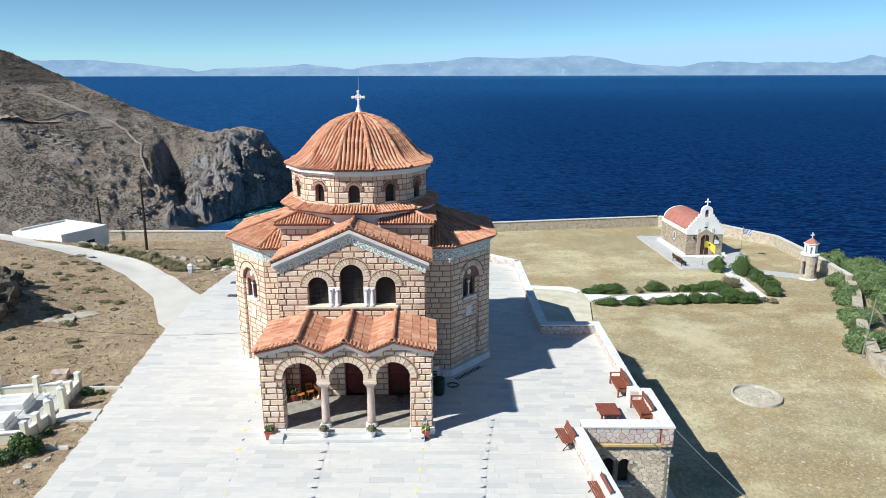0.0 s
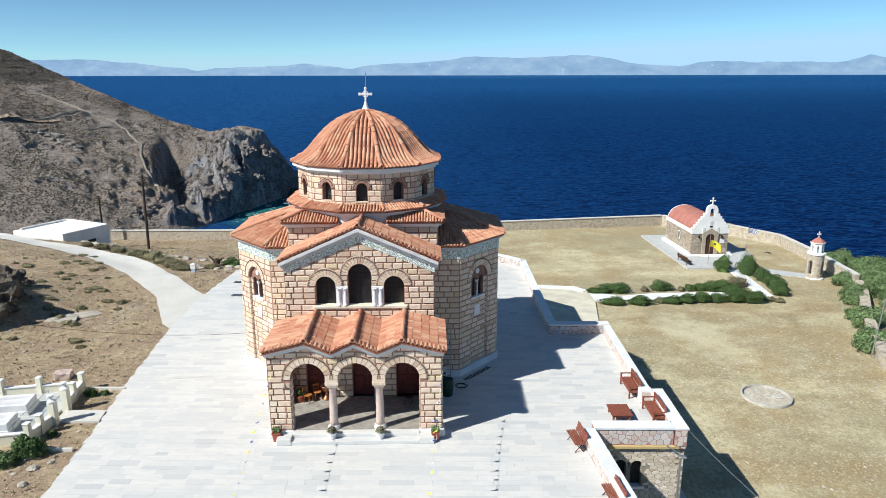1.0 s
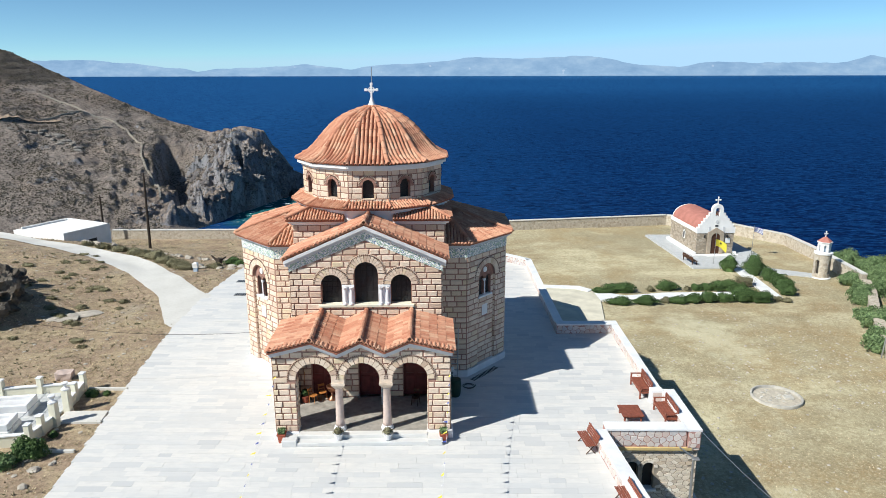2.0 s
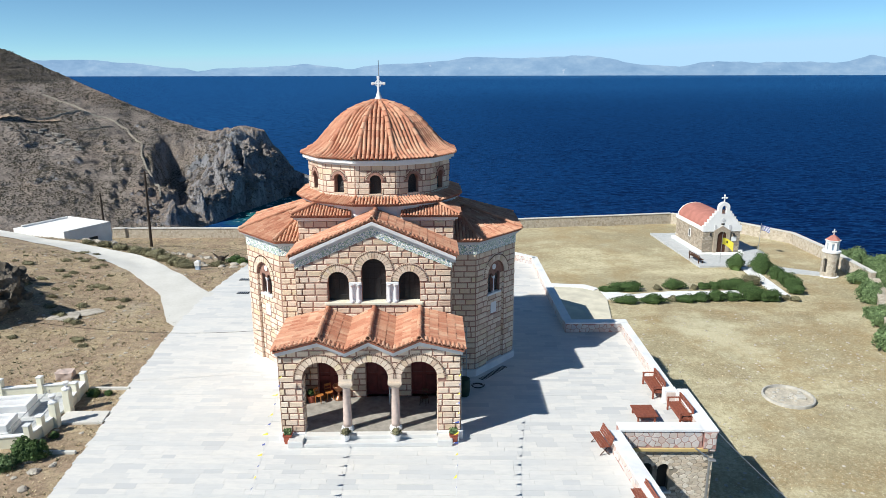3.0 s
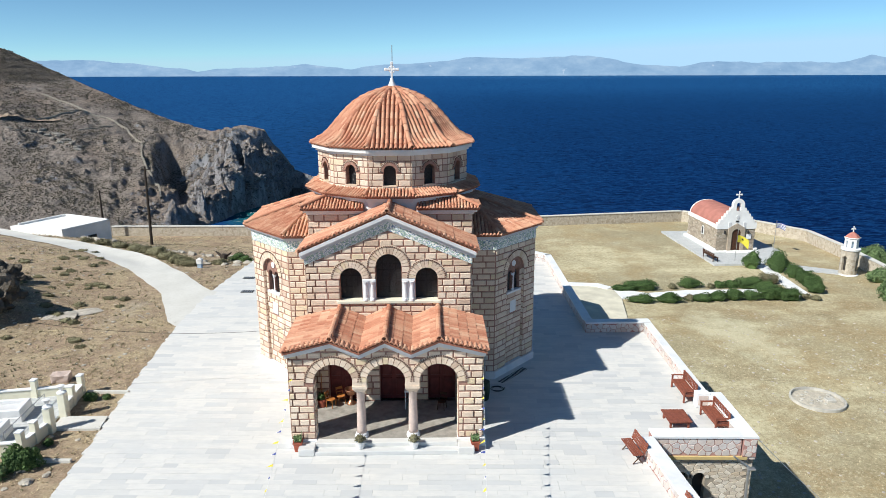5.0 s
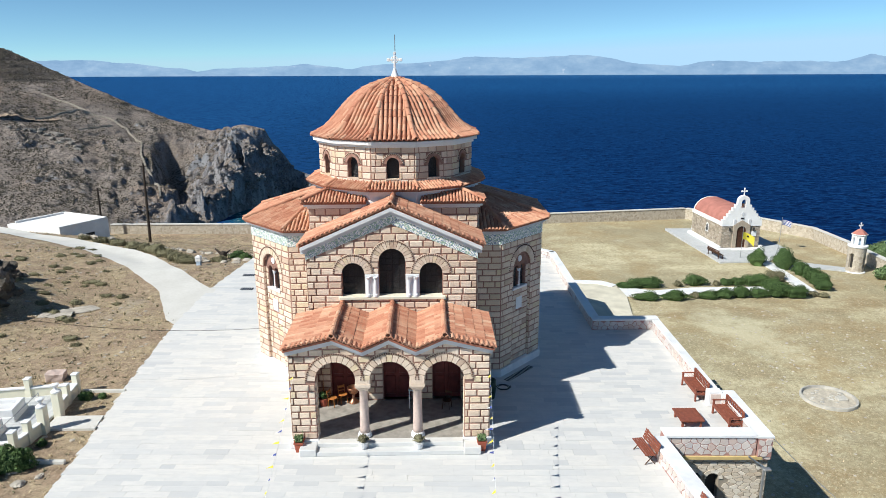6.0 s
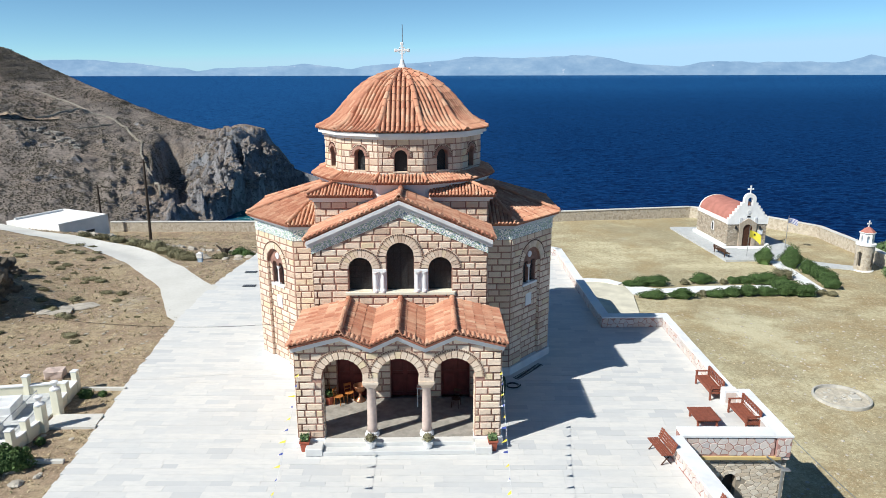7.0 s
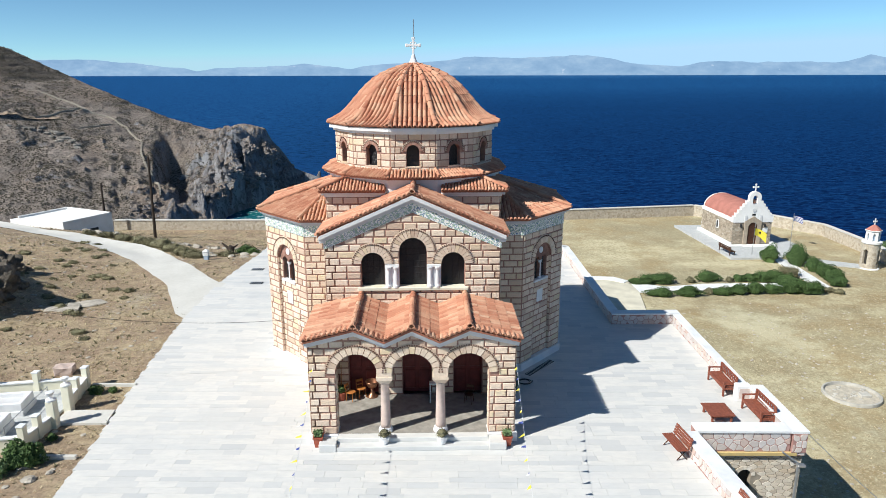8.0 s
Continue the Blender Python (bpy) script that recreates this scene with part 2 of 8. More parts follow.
def rubble_wall(n):
    v = n.add("ShaderNodeTexVoronoi", Vector=n.at, Scale=4.8)
    e = n.nt.nodes.new("ShaderNodeTexVoronoi")
    e.feature = 'DISTANCE_TO_EDGE'
    n.put(e.inputs["Vector"], n.at)
    e.inputs["Scale"].default_value = 4.8
    c = n.ramp(v.outputs["Color"], (0.2, (0.370, 0.315, 0.245)), (0.5, (0.560, 0.500, 0.405)), (0.8, (0.440, 0.385, 0.315)))
    c = n.mix(n.ramp(e.outputs["Distance"], (0.0, 0.6), (0.06, 0.0)), c, (0.530, 0.475, 0.390))
    n.colour(n.mix(n.ramp(n.noise(7, 5), (0.4, 0.0), (0.7, 0.4)), c, (0.330, 0.275, 0.209)))
    n.bump(n.ramp(e.outputs["Distance"], (0.0, 0.0), (0.15, 1.0)), 0.45, 0.025)


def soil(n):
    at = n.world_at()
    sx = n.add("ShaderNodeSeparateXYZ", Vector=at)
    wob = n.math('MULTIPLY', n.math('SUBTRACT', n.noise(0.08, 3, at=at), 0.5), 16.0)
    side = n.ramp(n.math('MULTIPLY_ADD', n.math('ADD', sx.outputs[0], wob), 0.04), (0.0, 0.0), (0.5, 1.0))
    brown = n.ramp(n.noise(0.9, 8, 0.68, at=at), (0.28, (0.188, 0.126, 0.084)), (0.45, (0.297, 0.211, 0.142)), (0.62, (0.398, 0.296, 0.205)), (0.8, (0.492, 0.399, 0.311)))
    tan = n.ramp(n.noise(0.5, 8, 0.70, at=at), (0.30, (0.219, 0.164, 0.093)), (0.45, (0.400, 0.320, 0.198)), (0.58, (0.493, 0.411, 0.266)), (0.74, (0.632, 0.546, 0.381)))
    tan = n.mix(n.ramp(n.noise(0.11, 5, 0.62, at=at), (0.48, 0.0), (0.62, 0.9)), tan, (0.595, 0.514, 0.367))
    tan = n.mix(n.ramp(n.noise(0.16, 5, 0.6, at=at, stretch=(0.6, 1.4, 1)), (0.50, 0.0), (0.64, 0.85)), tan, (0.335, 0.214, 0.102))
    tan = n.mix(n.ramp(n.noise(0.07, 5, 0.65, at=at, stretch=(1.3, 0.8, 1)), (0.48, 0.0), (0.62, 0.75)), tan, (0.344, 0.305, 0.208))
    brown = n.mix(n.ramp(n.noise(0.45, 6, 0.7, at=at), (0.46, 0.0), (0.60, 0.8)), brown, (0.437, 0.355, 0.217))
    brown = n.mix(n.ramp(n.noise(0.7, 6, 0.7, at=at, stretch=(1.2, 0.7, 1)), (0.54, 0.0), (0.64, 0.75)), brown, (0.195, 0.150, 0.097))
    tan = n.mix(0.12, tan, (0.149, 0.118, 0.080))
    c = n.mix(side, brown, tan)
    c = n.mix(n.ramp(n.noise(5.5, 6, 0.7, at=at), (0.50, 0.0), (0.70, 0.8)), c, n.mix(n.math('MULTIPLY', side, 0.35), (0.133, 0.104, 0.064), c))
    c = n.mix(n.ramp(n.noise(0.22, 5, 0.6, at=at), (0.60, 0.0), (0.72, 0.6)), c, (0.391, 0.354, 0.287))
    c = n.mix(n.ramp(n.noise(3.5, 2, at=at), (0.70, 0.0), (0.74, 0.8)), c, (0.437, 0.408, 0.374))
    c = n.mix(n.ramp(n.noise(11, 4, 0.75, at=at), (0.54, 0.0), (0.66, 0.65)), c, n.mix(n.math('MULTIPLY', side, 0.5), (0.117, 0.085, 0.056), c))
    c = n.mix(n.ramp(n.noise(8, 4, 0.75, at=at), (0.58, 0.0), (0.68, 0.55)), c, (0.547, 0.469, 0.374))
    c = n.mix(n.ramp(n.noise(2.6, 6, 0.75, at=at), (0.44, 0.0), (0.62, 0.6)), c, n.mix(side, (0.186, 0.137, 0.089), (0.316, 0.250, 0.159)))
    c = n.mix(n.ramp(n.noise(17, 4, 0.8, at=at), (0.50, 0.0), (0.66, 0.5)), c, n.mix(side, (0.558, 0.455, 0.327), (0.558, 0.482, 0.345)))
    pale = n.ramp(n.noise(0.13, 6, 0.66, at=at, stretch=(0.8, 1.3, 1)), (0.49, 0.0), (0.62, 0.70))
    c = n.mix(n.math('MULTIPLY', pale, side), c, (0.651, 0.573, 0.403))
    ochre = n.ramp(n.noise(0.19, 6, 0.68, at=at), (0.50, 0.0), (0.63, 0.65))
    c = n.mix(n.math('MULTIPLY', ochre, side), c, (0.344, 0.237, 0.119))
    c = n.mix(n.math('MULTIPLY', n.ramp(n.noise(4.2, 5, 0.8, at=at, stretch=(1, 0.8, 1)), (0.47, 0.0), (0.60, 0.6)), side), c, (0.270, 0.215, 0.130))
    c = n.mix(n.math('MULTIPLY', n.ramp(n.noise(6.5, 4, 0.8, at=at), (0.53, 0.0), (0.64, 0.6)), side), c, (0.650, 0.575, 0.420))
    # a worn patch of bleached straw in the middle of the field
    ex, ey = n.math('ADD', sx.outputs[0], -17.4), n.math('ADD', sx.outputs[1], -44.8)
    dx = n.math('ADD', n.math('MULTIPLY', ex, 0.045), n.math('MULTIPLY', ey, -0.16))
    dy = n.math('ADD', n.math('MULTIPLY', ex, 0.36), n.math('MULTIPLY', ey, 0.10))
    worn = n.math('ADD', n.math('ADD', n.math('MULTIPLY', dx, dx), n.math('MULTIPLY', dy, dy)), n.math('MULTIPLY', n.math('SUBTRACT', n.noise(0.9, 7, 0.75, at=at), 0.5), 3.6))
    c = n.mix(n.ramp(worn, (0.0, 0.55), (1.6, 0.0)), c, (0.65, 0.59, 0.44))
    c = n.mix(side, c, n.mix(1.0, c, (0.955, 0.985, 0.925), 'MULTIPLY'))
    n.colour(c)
    n.bump(n.noise(4.5, 9, 0.7, at=at), 0.55, 0.09)


def concrete(n):
    c = n.ramp(n.noise(0.5, 6, 0.6), (0.3, (0.54, 0.525, 0.485)), (0.6, (0.61, 0.595, 0.555)), (0.8, (0.66, 0.645, 0.605)))
    n.colour(n.mix(n.ramp(n.noise(6, 5), (0.45, 0.0), (0.8, 0.3)), c, (0.42, 0.40, 0.35)))
    n.bump(n.noise(12, 5), 0.3, 0.02)


def grey_paving(n):
    b = n.add("ShaderNodeTexBrick", Vector=n.at, Color1=(0.42, 0.44, 0.45), Color2=(0.52, 0.53, 0.53), Mortar=(0.36, 0.36, 0.35), Scale=1.6, Mortar_Size=0.012)
    n.colour(n.mix(n.ramp(n.noise(3, 5), (0.4, 0.0), (0.75, 0.4)), b.outputs["Color"], (0.50, 0.49, 0.46)))


def bare_hill(n):
    at = n.world_at()
    geo = n.nt.nodes.new("ShaderNodeNewGeometry").outputs["Normal"]
    up = n.add("ShaderNodeSeparateXYZ", Vector=geo).outputs[2]
    # dry slope: grey-brown soil under low scrub
    c = n.ramp(n.noise(0.05, 9, 0.68, at=at), (0.3, (0.2155, 0.1835, 0.1656)), (0.48, (0.2896, 0.2508, 0.2231)), (0.60, (0.3534, 0.3078, 0.2737)), (0.75, (0.4366, 0.3910, 0.3565)))
    c = n.mix(n.ramp(n.noise(0.022, 5, 0.6, at=at), (0.50, 0.0), (0.66, 0.6)), c, (0.3819, 0.2941, 0.2311))
    c = n.mix(n.ramp(n.noise(0.95, 5, 0.75, at=at), (0.46, 0.0), (0.60, 0.8)), c, (0.1094, 0.0969, 0.0828))
    c = n.mix(n.ramp(n.noise(1.9, 4, 0.8, at=at), (0.55, 0.0), (0.66, 0.8)), c, (0.5141, 0.4742, 0.4416))
    c = n.mix(n.ramp(n.noise(0.35, 6, 0.75, at=at, stretch=(0.5, 1, 2.2)), (0.56, 0.0), (0.66, 0.7)), c, (0.1322, 0.1151, 0.1012))
    # bare rock on the steep faces: grey-blue and rust-brown beds
    grey = n.ramp(n.noise(0.13, 8, 0.72, at=at, stretch=(1, 1, 0.5)), (0.32, (0.1089, 0.0961, 0.0933)), (0.46, (0.2398, 0.2354, 0.2449)), (0.56, (0.3773, 0.3780, 0.3933)), (0.66, (0.2904, 0.2354, 0.1950)), (0.78, (0.1958, 0.1393, 0.1081)))
    grey = n.mix(n.ramp(n.noise(0.6, 7, 0.8, at=at), (0.50, 0.0), (0.62, 0.75)), grey, (0.0759, 0.0680, 0.0647))
    grey = n.mix(n.ramp(n.noise(0.045, 4, 0.6, at=at), (0.54, 0.0), (0.62, 0.7)), grey, (0.3410, 0.3564, 0.3816))
    wob = n.math('MULTIPLY', n.math('SUBTRACT', n.noise(0.06, 6, 0.7, at=at), 0.5), 1.0)
    rock = n.ramp(n.math('ADD', up, wob), (0.38, 1.0), (0.52, 0.0))
    # shade on the crest of the far ridge, painted as darker ground
    high = n.math('ADD', n.add("ShaderNodeSeparateXYZ", Vector=at).outputs[2], n.math('MULTIPLY', n.math('SUBTRACT', n.noise(0.04, 5, 0.65, at=at), 0.5), 14.0))
    c = n.mix(n.ramp(n.math('MULTIPLY', high, 0.05), (0.36, 0.0), (0.52, 0.75)), c, (0.085, 0.078, 0.074))
    c = n.mix(rock, c, grey)
    n.colour(n.mix(1.0, c, (1.07, 1.04, 1.02), 'MULTIPLY'))
    n.bump(n.noise(0.7, 8, 0.78, at=at), 1.0, 2.0)


def sea_water(n):
    at = n.world_at()
    sy = n.add("ShaderNodeSeparateXYZ", Vector=at)
    # distance haze over the water, painted in as a paler blue
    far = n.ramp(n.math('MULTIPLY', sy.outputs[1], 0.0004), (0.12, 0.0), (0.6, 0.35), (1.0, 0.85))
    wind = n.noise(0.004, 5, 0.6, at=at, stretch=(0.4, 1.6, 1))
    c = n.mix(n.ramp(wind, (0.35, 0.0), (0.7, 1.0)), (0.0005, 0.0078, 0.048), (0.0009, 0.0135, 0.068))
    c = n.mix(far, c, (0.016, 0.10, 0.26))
    # a last band of haze below the horizon, also put into the colour
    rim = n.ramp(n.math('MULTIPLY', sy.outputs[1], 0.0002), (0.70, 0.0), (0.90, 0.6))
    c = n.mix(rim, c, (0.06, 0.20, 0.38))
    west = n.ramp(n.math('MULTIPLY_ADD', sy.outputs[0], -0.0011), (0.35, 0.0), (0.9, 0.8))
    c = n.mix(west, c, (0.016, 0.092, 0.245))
    rip = n.noise(0.16, 6, 0.65, at=at, stretch=(0.45, 1.6, 1))
    c = n.mix(n.ramp(rip, (0.45, 0.0), (0.64, 0.8)), c, (0.005, 0.040, 0.138))
    c = n.mix(n.ramp(n.noise(0.5, 3, 0.6, at=at, stretch=(0.45, 1.2, 1)), (0.50, 0.0), (0.62, 0.85)), c, (0.008, 0.053, 0.168))
    c = n.mix(n.ramp(n.noise(0.3, 3, 0.6, at=at, stretch=(0.4, 1.2, 1)), (0.52, 0.0), (0.64, 0.75)), c, (0.0006, 0.006, 0.034))
    # shallow green water by the headland
    dx = n.math('MULTIPLY', n.math('ADD', sy.outputs[0], 116.0), 0.045)
    dy = n.math('MULTIPLY', n.math('ADD', sy.outputs[1], -420.0), 0.018)
    r = n.math('ADD', n.math('MULTIPLY', dx, dx), n.math('MULTIPLY', dy, dy))
    r = n.math('ADD', r, n.math('MULTIPLY', n.math('SUBTRACT', n.noise(0.04, 4, at=at), 0.5), 1.2))
    c = n.mix(n.ramp(r, (0.35, 1.0), (1.0, 0.0)), c, (0.012, 0.11, 0.12))
    near = n.ramp(r, (0.25, 1.0), (0.75, 0.0))
    foam = n.ramp(n.noise(0.22, 6, 0.7, at=at), (0.56, 0.0), (0.62, 1.0))
    c = n.mix(n.math('MULTIPLY', near, foam), c, (0.62, 0.68, 0.70))
    n.put(n.p.inputs["Specular IOR Level"], 0.0)
    n.colour(c)
    h = n.math('ADD', rip, n.math('MULTIPLY', n.noise(0.5, 4, 0.6, at=at, stretch=(0.6, 1.5, 1)), 0.4))
    n.bump(h, 0.8, 2.5)
    g = n.add("ShaderNodeBsdfGlossy", Roughness=0.35)
    b = n.add("ShaderNodeBump", Height=h, Strength=1.0, Distance=3.0)
    n.put(g.inputs["Normal"], b.outputs[0])
    mx = n.add("ShaderNodeMixShader", Fac=0.009)
    n.put(mx.inputs[1], n.p.outputs[0])
    n.put(mx.inputs[2], g.outputs[0])
    n.put(n.nt.nodes["Material Output"].inputs["Surface"], mx.outputs[0])


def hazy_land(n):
    # air haze is painted in: the land itself glows pale blue
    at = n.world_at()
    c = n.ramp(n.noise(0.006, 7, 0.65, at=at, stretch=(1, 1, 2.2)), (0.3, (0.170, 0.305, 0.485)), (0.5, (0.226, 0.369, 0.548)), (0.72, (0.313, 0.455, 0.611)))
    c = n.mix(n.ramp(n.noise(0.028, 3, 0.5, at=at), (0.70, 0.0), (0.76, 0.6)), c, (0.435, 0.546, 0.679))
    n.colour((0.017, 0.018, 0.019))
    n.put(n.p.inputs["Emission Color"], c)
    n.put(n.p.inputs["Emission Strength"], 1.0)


def plain(col, var=0.25, scale=6.0, bump=0.2, dist=0.01):
    dark = tuple(v * (1 - var) for v in col)

    def build(n):
        n.colour(n.mix(n.ramp(n.noise(scale, 5), (0.35, 0.0), (0.7, 1.0)), dark, col))
        if bump:
            n.bump(n.noise(scale * 4, 4), bump, dist)
    return build


def leaf(dark, light):
    def build(n):
        at = n.world_at()
        c = n.ramp(n.chance(), (0.0, dark), (0.7, light), (1.0, tuple(v * 1.35 for v in light)))
        n.colour(n.mix(n.ramp(n.noise(1.3, 4, at=at), (0.4, 0.0), (0.75, 0.6)), c, dark))
        n.put(n.p.inputs["Subsurface Weight"], 0.0)
    return build


M_BLOCK = material("cut_stone", stone_block, 0.9)
M_JOINT = material("brick_joint", brick_joint, 0.95)
M_TEETH = material("dark_brick", plain((0.15, 0.068, 0.048), 0.4, 20), 0.9)
M_TILE = material("terracotta_tile", roof_tile, 0.85)
M_BED = material("tile_bed", tile_bed, 0.9)
M_SLAB = material("marble_slab", marble_slab, 0.65, spec=0.4)
M_SLABJOINT = material("slab_joint", slab_joint, 0.9)
M_MARBLE = material("white_marble", white_marble, 0.6, spec=0.4)
M_PLASTER = material("white_plaster", white_plaster, 0.85)
M_CORNICE = material("grey_cornice", grey_cornice, 0.8)
M_FRIEZE = material("ceramic_frieze", ceramic_frieze, 0.35, spec=0.5)
M_CRAZY = material("crazy_stone", crazy_stone, 0.85)
M_CRAZYJOINT = material("crazy_joint", crazy_joint, 0.95)
M_FIELDSTONE = material("field_stone", field_stone, 0.9)
M_CHAPELSTONE = material("chapel_stone", chapel_stone, 0.95)
M_FIELDJOINT = material("field_joint", field_joint, 0.95)
M_RUBBLE = material("rubble_wall", rubble_wall, 0.95)
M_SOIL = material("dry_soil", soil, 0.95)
M_CONCRETE = material("concrete", concrete, 0.9)
M_GREYPAVE = material("grey_paving", grey_paving, 0.85)
M_HILL = material("bare_hill", bare_hill, 0.95, spec=0.1)
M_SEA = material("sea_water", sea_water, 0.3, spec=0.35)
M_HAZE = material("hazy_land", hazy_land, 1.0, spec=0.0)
M_GLASS = material("dark_glass", plain((0.030, 0.031, 0.034), 0.85, 26, 0.8, 0.02), 0.3, spec=0.5)
M_GRILLE = material("window_grille", plain((0.03, 0.03, 0.032), 0.3), 0.6)
M_DOOR = material("maroon_door", plain((0.165, 0.030, 0.026), 0.4, 4, 0.3), 0.5)
M_DARKWOOD = material("brown_wood", plain((0.085, 0.035, 0.018), 0.4, 5, 0.3), 0.6)
M_BENCH = material("bench_wood", plain((0.27, 0.085, 0.052), 0.3, 7, 0.3), 0.6)
M_CHAIR = material("orange_wood", plain((0.50, 0.19, 0.05), 0.3, 9), 0.5)
M_OLDCONCRETE = material("old_concrete", plain((0.56, 0.535, 0.48), 0.32, 3, 0.5, 0.03), 0.95)
M_TRACK = material("dirt_track", plain((0.40, 0.305, 0.225), 0.3, 0.8, 0.3, 0.1), 0.95)
M_OUTCROP = material("pale_outcrop", plain((0.42, 0.385, 0.34), 0.65, 0.7, 1.0, 0.6), 0.95)
M_CRAG = material("dark_crag", plain((0.21, 0.18, 0.145), 0.6, 2.2, 1.0, 0.2), 0.95)
M_DRYSTONE = material("dry_stone", plain((0.44, 0.39, 0.32), 0.4, 1.5, 0.6, 0.1), 0.95)
M_PINKSTONE = material("pink_column", plain((0.62, 0.49, 0.43), 0.2, 5, 0.2), 0.6)
M_TERRACOTTA = material("terracotta_pot", plain((0.42, 0.11, 0.065), 0.3, 8), 0.8)
M_COPPER = material("copper_font", plain((0.55, 0.27, 0.16), 0.4, 6), 0.35, metal=0.9)
M_VAULT = material("pink_vault", plain((0.46, 0.19, 0.15), 0.25, 1.4), 0.85)
M_METAL = material("grey_metal", plain((0.45, 0.46, 0.47), 0.2), 0.4, metal=0.7)
M_POLE = material("dark_pole", plain((0.055, 0.040, 0.030), 0.4, 3), 0.8)
M_WIRE = material("wire", plain((0.05, 0.045, 0.04), 0.2, 3, 0), 0.7)
M_CREAM = material("cream_wall", plain((0.74, 0.71, 0.57), 0.10, 2), 0.85)
M_YELLOW = material("yellow_cloth", plain((0.76, 0.65, 0.07), 0.15, 5, 0), 0.8)
M_BLUE = material("blue_cloth", plain((0.07, 0.10, 0.34), 0.25, 5, 0), 0.8)
M_WHITECLOTH = material("white_cloth", plain((0.78, 0.78, 0.78), 0.08, 5, 0), 0.8)
M_OCHRE = material("ochre_beam", plain((0.60, 0.45, 0.20), 0.15, 3), 0.8)
M_STACK = material("dark_rock", plain((0.17, 0.15, 0.135), 0.6, 0.5, 1.0, 0.6), 0.95)
M_ROCK = material("pale_rock", plain((0.52, 0.47, 0.40), 0.35, 3, 0.6, 0.05), 0.95)
# near-black colour that stands for the shade inside openings
M_UNLITINSIDE = material("painted_unlit_inside", plain((0.05, 0.045, 0.04), 0.3, 2), 0.95)
M_LEAF = material("hedge_leaf", leaf((0.036, 0.070, 0.022), (0.088, 0.145, 0.048)), 0.7, spec=0.2)
M_LEAFGREY = material("grey_green_leaf", leaf((0.066, 0.112, 0.044), (0.190, 0.268, 0.120)), 0.75, spec=0.2)
M_LEAFDRY = material("dry_scrub", leaf((0.115, 0.105, 0.062), (0.235, 0.220, 0.135)), 0.9, spec=0.1)
M_HILLSCRUB = material("grey_scrub", leaf((0.045, 0.041, 0.032), (0.115, 0.102, 0.080)), 0.95, spec=0.05)
M_STRAW = material("dry_grass", leaf((0.30, 0.235, 0.145), (0.60, 0.50, 0.335)), 0.95, spec=0.1)
M_BIN = material("green_plastic", plain((0.02, 0.05, 0.032), 0.3, 5), 0.5)
M_PORCHFLOOR = material("worn_porch_stone", plain((0.40, 0.37, 0.325), 0.4, 3.0, 0.3), 0.8)
M_WELLFLOOR = material("rubble_floor", plain((0.60, 0.54, 0.44), 0.30, 5.0, 0.9, 0.05), 0.95)
M_LANDING = material("worn_concrete", plain((0.66, 0.62, 0.50), 0.25, 0.9, 0.3), 0.95)
M_NICHE = material("niche_stone", plain((0.36, 0.20, 0.155), 0.35, 6.0, 0.4), 0.9)
M_BLUEPAINT = material("pale_blue_paint", plain((0.45, 0.56, 0.68), 0.2, 5), 0.7)
M_REDFLOWER = material("red_flower", plain((0.6, 0.02, 0.03), 0.2, 5, 0), 0.7)
# ---- builders ----
def part(name, bm, mat, parent=None, label="", smooth=False):
    """Links a bmesh as one mesh object under a thing or a part."""
    me = bpy.data.meshes.new(name)
    if isinstance(bm, bmesh.types.BMesh):
        bm.normal_update()
        bmesh.ops.recalc_face_normals(bm, faces=bm.faces)
        bm.to_mesh(me)
        bm.free()
    else:
        me.from_pydata(bm[0], [], bm[1])
    me.materials.append(mat)
    if smooth:
        me.polygons.foreach_set("use_smooth", [True] * len(me.polygons))
    ob = new(name, me)
    if parent:
        ob.parent = parent
    if label:
        ob["label"] = label
    return ob


def thing(name, m, label, category, group="", kind=""):
    """An Empty at the base of a thing."""
    ob = new(name)
    ob.empty_display_size = 0.3
    ob.matrix_basis = m
    return tagged(ob, label, category, group, kind)


def box(bm, x0, x1, y0, y1, z0, z1, bevel=0.0, m=None):
    b = bmesh.new() if bevel else bm
    vs = [b.verts.new((x, y, z)) for z in (z0, z1) for x, y in ((x0, y0), (x1, y0), (x1, y1), (x0, y1))]
    for f in ((3, 2, 1, 0), (4, 5, 6, 7), (0, 1, 5, 4), (1, 2, 6, 5), (2, 3, 7, 6), (3, 0, 4, 7)):
        b.faces.new([vs[i] for i in f])
    if bevel:
        bmesh.ops.bevel(b, geom=b.edges[:], offset=bevel, segments=1, affect='EDGES')
        join(bm, b, m)
    elif m:
        for v in vs:
            v.co = m @ v.co
    return bm


def join(bm, b, m=None):
    """Adds bmesh b to bm and frees it."""
    b.verts.index_update()
    vs = [bm.verts.new(m @ v.co if m else v.co) for v in b.verts]
    for f in b.faces:
        bm.faces.new([vs[v.index] for v in f.verts])
    b.free()


def cube(x0, x1, y0, y1, z0, z1, bevel=0.0):
    return box(bmesh.new(), x0, x1, y0, y1, z0, z1, bevel)


def prism(bm, pts, z0, z1):
    """A polygon of the plan, pulled up from z0 to z1."""
    lo = [bm.verts.new((x, y, z0)) for x, y in pts]
    hi = [bm.verts.new((x, y, z1)) for x, y in pts]
    bm.faces.new(lo[::-1])
    bm.faces.new(hi)
    for i in range(len(pts)):
        j = (i + 1) % len(pts)
        bm.faces.new((lo[i], lo[j], hi[j], hi[i]))
    return bm


